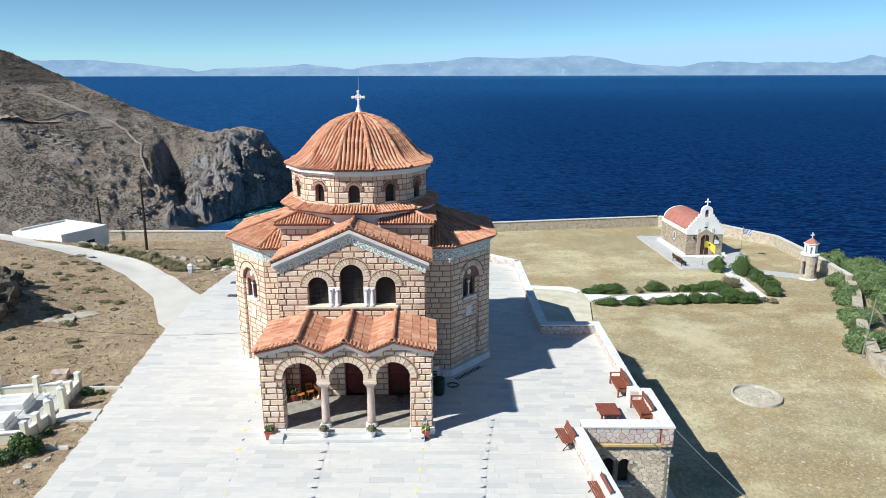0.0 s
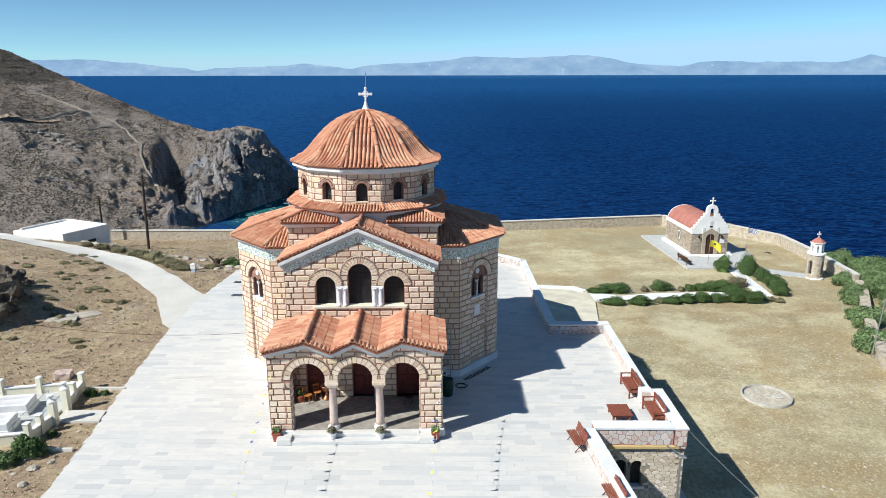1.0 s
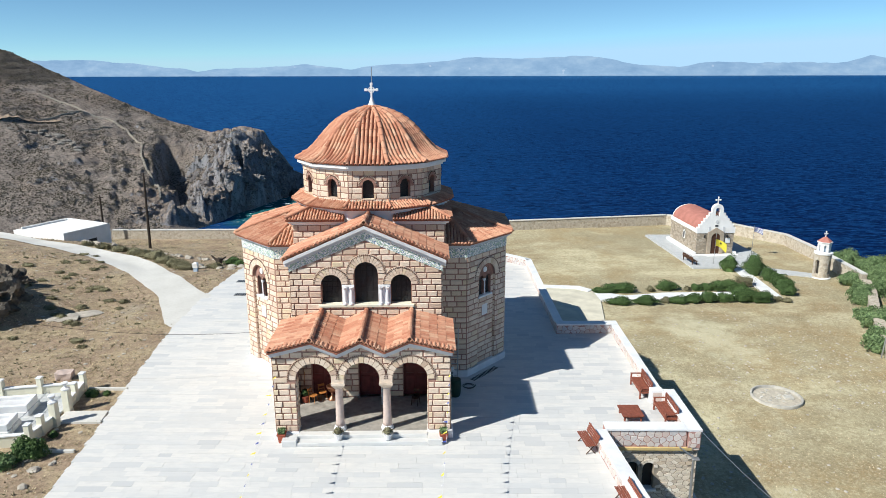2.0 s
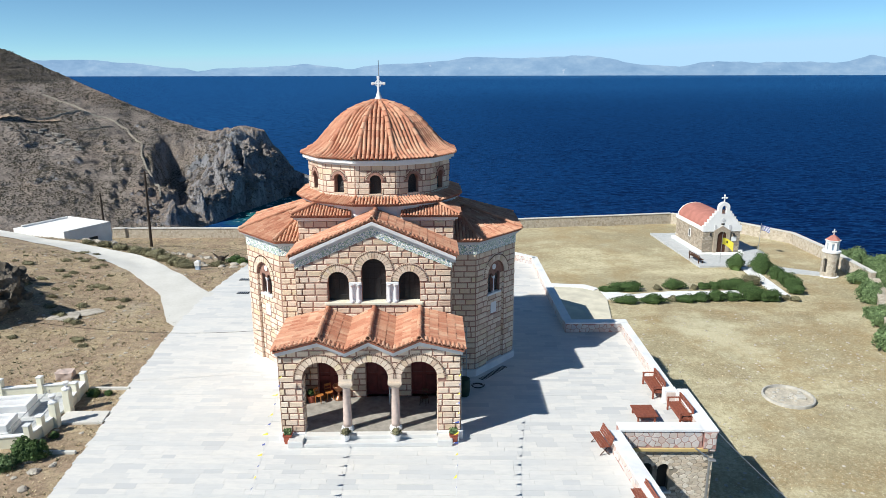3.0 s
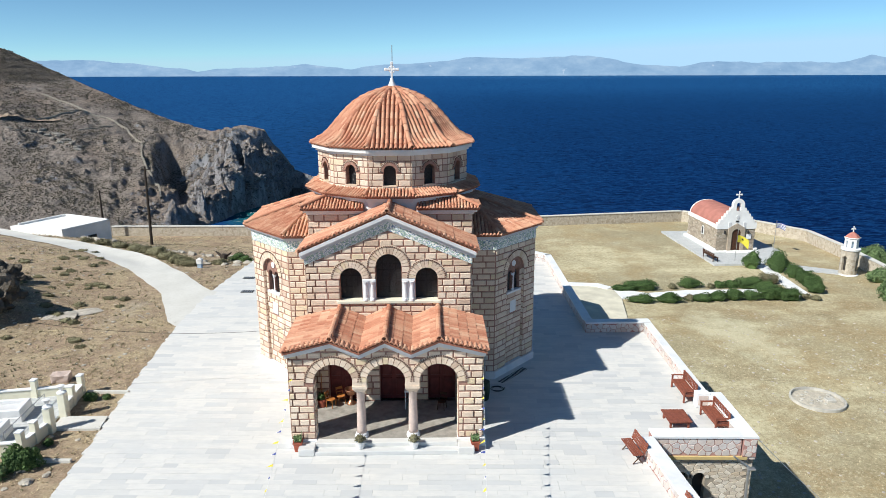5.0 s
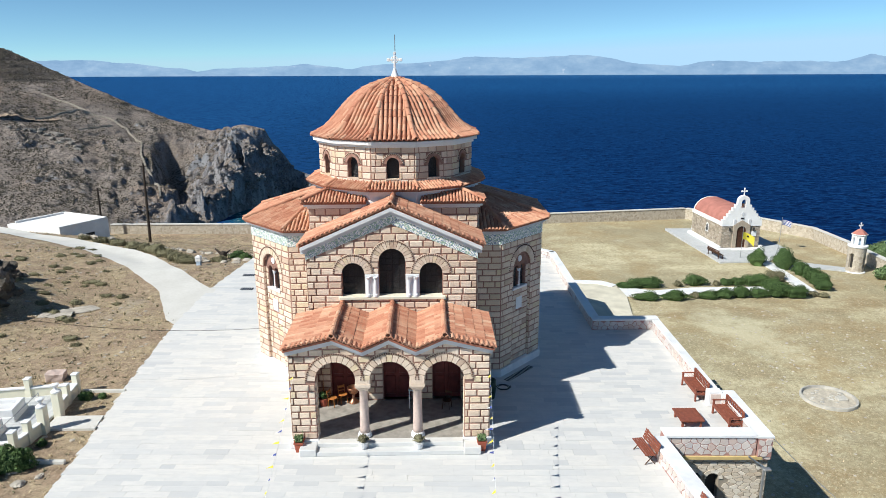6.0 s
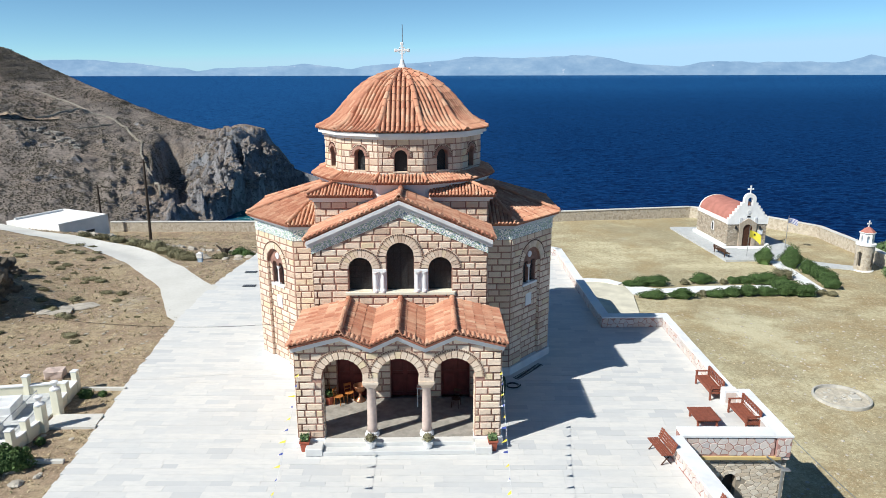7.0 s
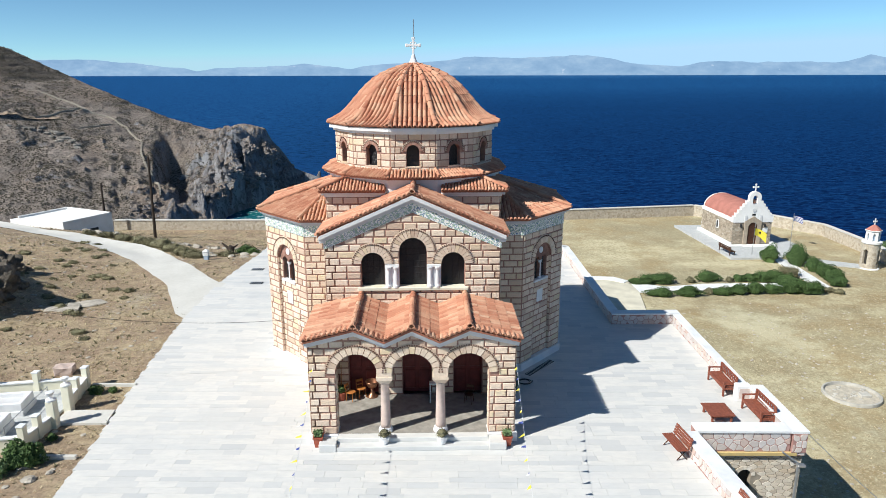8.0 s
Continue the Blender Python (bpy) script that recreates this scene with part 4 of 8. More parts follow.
# plain walls of the octagon
EAVE = 6.33
for k, (a, b) in enumerate([((-6.14, 2.6), (-6.14, -0.52)), ((-4.21, -2.67), (-3.06, -2.67)), ((3.06, -2.67), (4.21, -2.67)), ((6.14, -0.52), (6.14, 2.6)),
                            ((6.14, 2.6), (4.21, 4.75)), ((4.21, 4.75), (-4.21, 4.75)), ((-4.21, 4.75), (-6.14, 2.6)), ((-3.06, -2.67), (-3.06, -5.2)), ((3.06, -5.2), (3.06, -2.67))]):
    m = wall_pose(a, b)
    w = math.dist(a, b)
    wall = part("wall", plate(bmesh.new(), [(0, 0), (w, 0), (w, 6.2), (0, 6.2)], m, 0.4), M_JOINT, church)
    top = 5.66 if k < 7 else 6.1
    clad(wall, courses(m, PLINTH, top, lambda p, q: [(0, w)], 20 + k))
    part("plinth", plate(bmesh.new(), [(-0.03, 0), (w + 0.03, 0), (w + 0.03, PLINTH), (-0.03, PLINTH)], m @ Matrix.Translation((0, -0.09, 0)), 0.12), M_MARBLE, wall)
    if k < 7:
        part("frieze", plate(bmesh.new(), [(-0.01, 5.66), (w + 0.01, 5.66), (w + 0.01, 6.10), (-0.01, 6.10)], m @ Matrix.Translation((0, -0.035, 0)), 0.05), M_FRIEZE, wall, "white, blue and green ceramic frieze")

# angled walls with an arched niche and a twin window
for k, (a, b) in enumerate([((-6.14, -0.52), (-4.21, -2.67)), ((4.21, -2.67), (6.14, -0.52))]):
    m = wall_pose(a, b)
    w = math.dist(a, b)
    c, spring, r = w / 2, 4.45, 0.64
    outline = [(0, 0), (c - r, 0)] + arc(c, spring, r, 180, 0, 14) + [(c + r, 0), (w, 0), (w, 6.2), (0, 6.2)]
    wall = part("wall", plate(bmesh.new(), outline, m, 0.4), M_JOINT, church)

    def flank(p, q):
        return cut_arch([(0, w)], p, q, c, spring, r + 0.27, base=spring) if p > spring - 0.05 else cut([(0, w)], c - r, c + r)
    clad(wall, courses(m, PLINTH, 5.66, flank, 40 + k))
    arch_stones(wall, m, c, spring, r, r + 0.24, 13)
    for jm in (m @ Matrix.Translation((c - r, 0, 0)) @ Matrix.Rotation(math.pi / 2, 4, 'Z'), m @ Matrix.Translation((c + r, 0.11, 0)) @ Matrix.Rotation(-math.pi / 2, 4, 'Z')):
        clad(wall, courses(jm, PLINTH, spring, lambda p, q: [(-0.02, 0.13)], 45 + k, proud=0.012))
    back = m @ Matrix.Translation((0, 0.11, 0))
    niche = part("niche", plate(bmesh.new(), [(c - r - 0.05, 0), (c + r + 0.05, 0), (c + r + 0.05, 3.55), (c - r - 0.05, 3.55)], back, 0.2), M_JOINT, church)
    holes = [(c - 0.42, 3.55), (c - 0.42, 4.35)] + arc(c - 0.24, 4.35, 0.18, 180, 0, 8) + [(c - 0.06, 3.55), (c + 0.06, 3.55), (c + 0.06, 4.35)] + arc(c + 0.24, 4.35, 0.18, 180, 0, 8) + [(c + 0.42, 3.55), (c + r + 0.05, 3.55), (c + r + 0.05, 5.2), (c - r - 0.05, 5.2), (c - r - 0.05, 3.55)]
    upper = part("niche", plate(bmesh.new(), holes, back, 0.2), M_NICHE, church, "pinkish tympanum with twin arched openings")
    clad(upper, courses(back, 3.6, 4.44, lambda p, q: [(c - r, c - 0.44), (c + 0.44, c + r)], 56 + k))
    clad(niche, courses(back, PLINTH, 3.5, lambda p, q: cut([(c - r, c + r)], c - 0.22, c + 0.22) if p > 2.5 and q < 3.2 else [(c - r, c + r)], 50 + k))
    part("plaque", plate(bmesh.new(), [(c - 0.2, 2.6), (c + 0.2, 2.6), (c + 0.2, 3.12), (c - 0.2, 3.12)], back @ Matrix.Translation((0, -0.03, 0)), 0.06), M_MARBLE, church, "white marble plaque")
    for s in (-1, 1):
        for bm in voussoirs(back, c + s * 0.24, 4.35, 0.18, 0.33, 7, 0.02):
            part("arch_stone", bm, M_NICHE, upper)
    part("medallion", plate(bmesh.new(), arc(c, 4.78, 0.13, 0, 360, 14)[:-1], back @ Matrix.Translation((0, -0.03, 0)), 0.04), M_MARBLE, church, "round white stone medallion")
    bm = lathe(bmesh.new(), [(0.075, 3.58), (0.075, 3.64), (0.05, 3.68), (0.045, 4.2), (0.075, 4.27), (0.09, 4.36)], 10)
    bm.transform(back @ Matrix.Translation((c, 0.03, 0)))
    part("colonnette", bm, M_MARBLE, church)
    part("sill", plate(bmesh.new(), [(c - 0.5, 3.5), (c + 0.5, 3.5), (c + 0.5, 3.58), (c - 0.5, 3.58)], back @ Matrix.Translation((0, -0.08, 0)), 0.2), M_MARBLE, church)
    part("window_pane", plate(bmesh.new(), [(c - 0.5, 3.5), (c + 0.5, 3.5), (c + 0.5, 4.6), (c - 0.5, 4.6)], back @ Matrix.Translation((0, 0.14, 0)), 0.02), M_GLASS, church, "dark window glass")
    part("plinth", plate(bmesh.new(), [(-0.03, 0), (w + 0.03, 0), (w + 0.03, PLINTH), (-0.03, PLINTH)], m @ Matrix.Translation((0, -0.09, 0)), 0.35), M_MARBLE, wall)
    part("frieze", plate(bmesh.new(), [(-0.01, 5.66), (w + 0.01, 5.66), (w + 0.01, 6.10), (-0.01, 6.10)], m @ Matrix.Translation((0, -0.035, 0)), 0.05), M_FRIEZE, wall, "white, blue and green ceramic frieze")

# front gable wall with its three tall windows
FX, FY = 3.06, -5.2
fm = Matrix.Translation((0, FY, 0))
APEX = 7.64
RISE = 0.437
SILL = 4.42


def gable(u):
    return APEX - RISE * abs(u)


WINDOWS = [(-1.40, 5.27, 0.41), (0.0, 5.725, 0.475), (1.40, 5.27, 0.41)]
upper = [(-FX, SILL)]
for c, z, r in WINDOWS:
    upper += [(c - r, SILL)] + arc(c, z, r, 180, 0, 16) + [(c + r, SILL)]
upper += [(FX, SILL), (FX, gable(FX)), (0, gable(0)), (-FX, gable(FX))]
front = part("wall", plate(bmesh.new(), upper, fm, 0.45), M_JOINT, church)


def front_spans(p, q):
    lim = min(FX, (APEX - 0.50 - (p + q) / 2) / RISE)
    if lim < 0.1:
        return []
    s = [(-lim, lim)]
    for c, z, r in WINDOWS:
        s = cut_arch(s, p, q, c, z, r + 0.29, base=z)
        if p < z:
            s = cut(s, c - r, c + r)
    if p < 5.2:
        for e in (-0.73, 0.73):
            s = cut(s, e - 0.28, e + 0.28)
    return s


DOORS = (-1.85, 0.1, 1.95)
low = [(-FX, 0)]
for c in DOORS:
    low += [(c - 0.52, 0)] + arc(c, 2.1, 0.52, 180, 0, 10) + [(c + 0.52, 0)]
low += [(FX, 0), (FX, SILL), (-FX, SILL)]
lower = part("wall", plate(bmesh.new(), low, fm, 0.45), M_JOINT, church)


def low_spans(p, q):
    s = [(-FX, FX)]
    for c in DOORS:
        s = cut_arch(s, p, q, c, 2.1, 0.52, base=0)
    return s


clad(front, courses(fm, 4.46, 7.24, front_spans, 61), near=True)
clad(lower, courses(fm, PLINTH, 4.46, low_spans, 62))
for c, z, r in WINDOWS:
    arch_stones(front, fm, c, z, r, r + 0.25, 13 if c else 15)
    win = part("window", plate(bmesh.new(), [(c - r - 0.02, SILL)] + arc(c, z, r + 0.02, 180, 0, 16) + [(c + r + 0.02, SILL)], fm @ Matrix.Translation((0, 0.30, 0)), 0.03), M_GLASS, church, "tall arched window with dark glass")
    bm = bmesh.new()
    for i in range(1, 4):
        x = c - r + 2 * r * i / 4
        rod(bm, (x, FY + 0.28, SILL), (x, FY + 0.28, z + math.sqrt(max(r * r - (x - c) ** 2, 0)) - 0.02), 0.008, n=4)
    k = SILL + 0.22
    while k < z + r * 0.8:
        hw = r if k < z else math.sqrt(max(r * r - (k - z) ** 2, 0.01))
        rod(bm, (c - hw, FY + 0.28, k), (c + hw, FY + 0.28, k), 0.007, n=4)
        k += 0.22
    part("grille", bm, M_GRILLE, win)
for e in (-0.73, 0.73):
    for d in (-0.13, 0.13):
        part("colonnette", lathe(bmesh.new(), [(0.10, SILL), (0.10, SILL + 0.07), (0.07, SILL + 0.11), (0.065, SILL + 0.62), (0.10, SILL + 0.70), (0.11, SILL + 0.74)], 10, e + d, FY - 0.02), M_MARBLE, front, "white marble colonnette")
    part("capital", cube(e - 0.25, e + 0.25, FY - 0.06, FY + 0.25, SILL + 0.74, SILL + 0.83, 0.015), M_MARBLE, front)
    part("backing", cube(e - 0.25, e + 0.25, FY - 0.012, FY + 0.28, SILL, SILL + 0.74), M_MARBLE, front)
part("sill", cube(-1.93, 1.93, FY - 0.09, FY + 0.3, SILL - 0.12, SILL + 0.005, 0.02), M_CREAM, front)
for c in DOORS:
    door = part("door", cube(c - 0.54, c + 0.54, FY + 0.2, FY + 0.26, 0.3, 2.66, 0.01), M_DOOR, church, "dark maroon wooden door")
    for s in (-1, 1):
        for z0, z1 in ((0.45, 1.2), (1.3, 2.05)):
            part("door_panel", cube(c + s * 0.26 - 0.19, c + s * 0.26 + 0.19, FY + 0.17, FY + 0.21, z0, z1, 0.02), M_DOOR, door)

# frieze, cornice and roof of the front gable
for s in (-1, 1):
    a, b = (s * (FX + 0.02), gable(FX)), (0.0, gable(0))
    part("frieze", plate(bmesh.new(), [(a[0], a[1] - 0.50), (0, b[1] - 0.55), (0, b[1] - 0.10), (a[0], a[1] - 0.12)], fm @ Matrix.Translation((0, -0.035, 0)), 0.05), M_FRIEZE, front, "white, blue and green ceramic frieze")
    for dy, lo, hi in ((-0.12, 0.20, 0.06), (-0.24, 0.06, -0.07)):
        part("cornice", plate(bmesh.new(), [(s * 3.22, APEX - RISE * 3.22 - lo), (0, APEX - lo), (0, APEX - hi), (s * 3.22, APEX - RISE * 3.22 - hi)], fm @ Matrix.Translation((0, dy, 0)), 0.35), M_CORNICE, front, "pale grey moulded cornice")
    part("cornice", cube(min(s * 3.0, s * 3.2), max(s * 3.0, s * 3.2), FY - 0.05, -2.7, 6.02, 6.22, 0.03), M_CORNICE, front)

tiles_all = []


def roof_bed(pts):
    bm = bmesh.new()
    top = [bm.verts.new(p) for p in pts]
    low_ = [bm.verts.new((p[0], p[1], p[2] - 0.07)) for p in pts]
    bm.faces.new(top)
    bm.faces.new(low_[::-1])
    for i in range(len(pts)):
        j = (i + 1) % len(pts)
        bm.faces.new((top[i], low_[i], low_[j], top[j]))
    return bm


class Roof:
    """Gathers the tiles of one roof, then lays them."""

    def __init__(self, label):
        self.ob = None
        self.tiles = []
        self.label = label

    def bed(self, *pts):
        b = part("roof" if self.ob is None else "roof_bed", roof_bed(pts), M_BED, church if self.ob is None else self.ob, self.label if self.ob is None else "")
        self.ob = self.ob or b

    def lay(self, count):
        pieces("roof_tile", TILE, self.tiles, M_TILE, self.ob, count, "tiling")


YF, YB = -5.40, -3.1
gr = Roof("red terracotta tiled gable roof")
ZR, ZE, XE = 7.74, 7.74 - RISE * 3.27, 3.27
gr.bed((-XE, YF, ZE), (0, YF, ZR), (0, YB, ZR), (-XE, YB, ZE))
gr.bed((0, YF, ZR), (XE, YF, ZE), (XE, YB, ZE), (0, YB, ZR))
ln = math.hypot(XE, ZR - ZE)
gr.tiles += slope_tiles((-XE, YB, ZE), (0, -1, 0), (XE, 0, ZR - ZE), (0.0, YB - YF, lambda e: (0, ln - 0.05)), 71)
gr.tiles += slope_tiles((XE, YF, ZE), (0, 1, 0), (-XE, 0, ZR - ZE), (0.0, YB - YF, lambda e: (0, ln - 0.05)), 72)
gr.tiles += ridge_tiles((0, YF - 0.05, ZR + 0.03), (0, YB, ZR + 0.05), 73)


def verge(pts, y, pitch, seed, size=0.95):
    """A row of tile ends along a sloping front edge."""
    out = []
    rng = random.Random(seed)
    for (x0, z0), (x1, z1) in zip(pts, pts[1:]):
        d = math.hypot(x1 - x0, z1 - z0)
        n = max(1, round(d / pitch))
        tilt = math.atan2(z1 - z0, x1 - x0)
        for i in range(n):
            t = (i + 0.5) / n
            out.append(Matrix.Translation((x0 + (x1 - x0) * t, y + rng.uniform(-0.012, 0.012), z0 + (z1 - z0) * t + 0.03)) @ Matrix.Rotation(-tilt, 4, 'Y') @ Matrix.Rotation(rng.uniform(-0.04, 0.04) + 0.04, 4, 'X') @ Matrix.Diagonal((size, 0.8, size, 1)))
    return out


gr.tiles += verge([(-XE, ZE), (0, ZR), (XE, ZE)], YF - 0.06, 0.175, 74, 1.1)

# main lower roof of the octagon
mr = Roof("red terracotta tiled hipped roof")
K = 0.33
O1, O2, O3, O4 = (-4.34, -2.95), (-6.42, -0.63), (-6.42, 2.72), (-4.34, 5.04)
AP, AP2 = (-3.16, 0.60), (-3.16, 1.49)
ZA = EAVE + K * 3.26


def sx(p, s, z):
    return (s * p[0], p[1], z)


for s in (1, -1):
    mr.bed(sx(O1, s, EAVE), sx((-3.06, -2.95), s, EAVE), sx((-3.06, 0.60), s, EAVE + K * 3.55), sx(AP, s, ZA))
    mr.bed(sx(O2, s, EAVE), sx(O1, s, EAVE), sx(AP, s, ZA))
    mr.bed(sx(O3, s, EAVE), sx(O2, s, EAVE), sx(AP, s, ZA), sx(AP2, s, ZA))
    mr.bed(sx(O4, s, EAVE), sx(O3, s, EAVE), sx(AP2, s, ZA))
    mr.tiles += ridge_tiles(sx(O1, s, EAVE + 0.04), sx(AP, s, ZA + 0.04), 80, 1.1)
    mr.tiles += ridge_tiles(sx(O2, s, EAVE + 0.04), sx(AP, s, ZA + 0.04), 81, 1.1)
    mr.tiles += ridge_tiles(sx(O3, s, EAVE + 0.04), sx(AP2, s, ZA + 0.04), 82, 1.1)
    mr.tiles += ridge_tiles(sx(O4, s, EAVE + 0.04), sx(AP2, s, ZA + 0.04), 83, 1.1)
mr.bed((-4.34, 5.04, EAVE), (-3.16, 1.49, ZA), (3.16, 1.49, ZA), (4.34, 5.04, EAVE))
q = math.sqrt(1 + K * K)


def octagon_plane(a, b, ta, tb, cap, seed):
    """Tiles of one plane with its eave from a to b, hips of the given tangents at both ends."""
    along = Vector((b[0] - a[0], b[1] - a[1], 0))
    L = along.length
    along.normalize()
    inward = Vector((-along.y, along.x, 0))
    mr.tiles.extend(slope_tiles((a[0], a[1], EAVE), along, inward + Vector((0, 0, K)), (0, L, lambda e: (0, q * min(cap, e / ta if ta else cap, (L - e) / tb if tb else cap))), seed, 0.8))


octagon_plane((-4.34, -2.95), (-3.06, -2.95), 0.36, 0, 3.2, 84)
octagon_plane((3.06, -2.95), (4.34, -2.95), 0, 0.36, 3.2, 85)
octagon_plane(O2, O1, 0.43, 0.43, 3.2, 86)
octagon_plane((4.34, -2.95), (6.42, -0.63), 0.43, 0.43, 3.2, 87)
octagon_plane(O3, O2, 0.38, 0.38, 3.2, 88)
octagon_plane((6.42, -0.63), (6.42, 2.72), 0.38, 0.38, 3.2, 89)
octagon_plane((6.42, 2.72), (4.34, 5.04), 0.43, 0.43, 3.2, 90)
octagon_plane(O4, O3, 0.43, 0.43, 3.2, 91)
for s in (-1, 1):
    for a, b in (((3.06, -2.67), (4.21, -2.67)), ((4.21, -2.67), (6.14, -0.52)), ((6.14, -0.52), (6.14, 2.6)), ((6.14, 2.6), (4.21, 4.75))):
        p, r_ = ((a, b) if s > 0 else ((-b[0], b[1]), (-a[0], a[1])))
        m = wall_pose(p, r_)
        w = math.dist(p, r_)
        for dy, z0, z1 in ((-0.10, 6.10, 6.19), (-0.22, 6.19, 6.28)):
            part("cornice", plate(bmesh.new(), [(-0.06, z0), (w + 0.06, z0), (w + 0.06, z1), (-0.06, z1)], m @ Matrix.Translation((0, dy, 0)), 0.3), M_CORNICE, church, "pale grey moulded cornice")

# the square shoulder under the drum
SX, SY = 3.22, -3.2
sm = Matrix.Translation((0, SY, 0))
shoulder = part("shoulder", cube(-SX, SX, SY, 3.3, 6.1, 7.36), M_JOINT, church)
clad(shoulder, courses(sm, 6.2, 7.28, lambda p, r_: [(-SX, SX)], 92))
sr = Roof("red terracotta tiled shoulder roof")
EX, EY, EZ, KS, EI = SX + 0.26, SY - 0.28, 7.54, 0.34, 1.02
for s in (1, -1):
    clad(shoulder, courses(wall_pose((SX, SY), (SX, 0)) if s > 0 else wall_pose((-SX, 0), (-SX, SY)), 6.2, 7.28, lambda p, r_: [(0, -SY)], 97 + s))
    for d, z0, z1 in ((0.06, 7.28, 7.37), (0.17, 7.37, 7.48)):
        part("cornice", cube(min(s * EI, s * (SX + d)), max(s * EI, s * (SX + d)), SY - d, 3.3, z0, z1, 0.02), M_PLASTER, shoulder, "white moulded shoulder cornice")
    sr.bed((s * EX, EY, EZ), (s * EI, EY, EZ), (s * EI, EY + 1.6, EZ + KS * 1.6), (s * (EX - 1.6), EY + 1.6, EZ + KS * 1.6))
    sr.bed((s * EX, 3.5, EZ), (s * EX, EY, EZ), (s * (EX - 1.6), EY + 1.6, EZ + KS * 1.6), (s * (EX - 1.6), 3.5, EZ + KS * 1.6))
    sr.tiles += ridge_tiles((s * EX, EY, EZ + 0.03), (s * (EX - 1.6), EY + 1.6, EZ + KS * 1.6 + 0.03), 93, 1.05)
WIDE = EX - EI
sr.tiles += slope_tiles((-EX, EY, EZ), (1, 0, 0), (0, 1, KS), (0, WIDE, lambda e: (0, 1.06 * min(1.6, e))), 94, 0.7)
sr.tiles += slope_tiles((EI, EY, EZ), (1, 0, 0), (0, 1, KS), (0, WIDE, lambda e: (0, 1.06 * min(1.6, WIDE - e))), 98, 0.7)
sr.tiles += slope_tiles((-EX, 3.4, EZ), (0, -1, 0), (1, 0, KS), (0, 3.4 - EY, lambda e: (0, 1.06 * min(1.6, 3.4 - EY - e))), 95, 0.7)
sr.tiles += slope_tiles((EX, EY, EZ), (0, 1, 0), (-1, 0, KS), (0, 3.4 - EY, lambda e: (0, 1.06 * min(1.6, e))), 96, 0.7)

# ring roof and twelve-sided drum
def ngon(r, n=12):
    """Corners of a twelve-sided ring of apothem r, with one side to the front."""
    R = r / math.cos(math.pi / n)
    return [(R * math.sin(2 * math.pi * (i + 0.5) / n), -R * math.cos(2 * math.pi * (i + 0.5) / n)) for i in range(n)]


RD = 3.08
base_ring = part("drum_base", prism(bmesh.new(), ngon(RD + 0.18), 7.3, 7.78), M_PLASTER, church, "white plastered ring under the drum")
for r, z0, z1 in ((RD + 0.30, 7.78, 7.87), (RD + 0.40, 7.87, 7.98)):
    part("cornice", prism(bmesh.new(), ngon(r), z0, z1), M_PLASTER, base_ring)
rr = Roof("red terracotta tiled skirt roof")
dr = Roof("red terracotta tiled dome")
ZG0, ZG1, RG = 8.02, 8.22, RD + 0.52
outer, inner = ngon(RG), ngon(RD - 0.05)
for i in range(12):
    j = (i + 1) % 12
    rr.bed((*outer[i], ZG0), (*outer[j], ZG0), (*inner[j], ZG1), (*inner[i], ZG1))
    a, b = Vector((*outer[i], ZG0)), Vector((*outer[j], ZG0))
    al = (b - a).normalized()
    inw = Vector((-al.y, al.x, 0))
    L = (b - a).length
    rr.tiles += slope_tiles(a, al, inw * (RG - RD) + Vector((0, 0, ZG1 - ZG0)), (0, L, lambda e: (0, min(0.6, e / 0.268 + 0.12, (L - e) / 0.268 + 0.12))), 100 + i, 0.7)
    rr.tiles += ridge_tiles((*outer[i], ZG0 + 0.02), (*inner[i], ZG1 + 0.03), 120 + i, 0.85)

drum_pts = ngon(RD)
for i in range(12):
    a, b = drum_pts[i - 1], drum_pts[i]
    m = wall_pose(a, b)
    w = math.dist(a, b)
    c, z, r = w / 2, 8.93, 0.235
    bm = plate(bmesh.new(), [(0, 8.36)] + [(c - r, 8.36)] + arc(c, z, r, 180, 0, 10) + [(c + r, 8.36), (w, 8.36), (w, 9.6), (0, 9.6)], m, 0.3)
    plate(bm, [(0, 7.9), (w, 7.9), (w, 8.36), (0, 8.36)], m, 0.3)
    wall = part("drum_wall", bm, M_JOINT, church)

    def drum_spans(p, q_):
        s = cut_arch([(0, w)], p, q_, c, z, r + 0.2, base=z - 0.05)
        return cut(s, c - r, c + r) if q_ > 8.38 and p < z else s
    if 0 <= i <= 3 or i >= 9:
        clad(wall, courses(m, 8.1, 9.58, drum_spans, 140 + i, length=0.40, joint=0.034, pitch=0.247))
        arch_stones(wall, m, c, z, r, r + 0.11, 9, M_JOINT, False)
        part("brick_teeth", dentils(m, c, z, r + 0.145, size=0.036), M_TEETH, wall)
        part("arch_band", arch_band(m, c, z, r + 0.145, 0.034), M_BLOCK, wall)
        part("window_pane", plate(bmesh.new(), [(c - r, 8.36)] + arc(c, z, r, 180, 0, 10) + [(c + r, 8.36)], m @ Matrix.Translation((0, 0.2, 0)), 0.02), M_GLASS, wall, "dark arched window pane")
        part("sill", plate(bmesh.new(), [(c - r - 0.05, 8.32), (c + r + 0.05, 8.32), (c + r + 0.05, 8.37), (c - r - 0.05, 8.37)], m @ Matrix.Translation((0, -0.04, 0)), 0.18), M_BLOCK, wall)
# solid core, painted dark in place of the drum's shaded inside
part("drum_core", prism(bmesh.new(), ngon(RD - 0.31), 7.5, 9.6), M_UNLITINSIDE, church, "dark painted core that stands for the unlit inside of the drum")
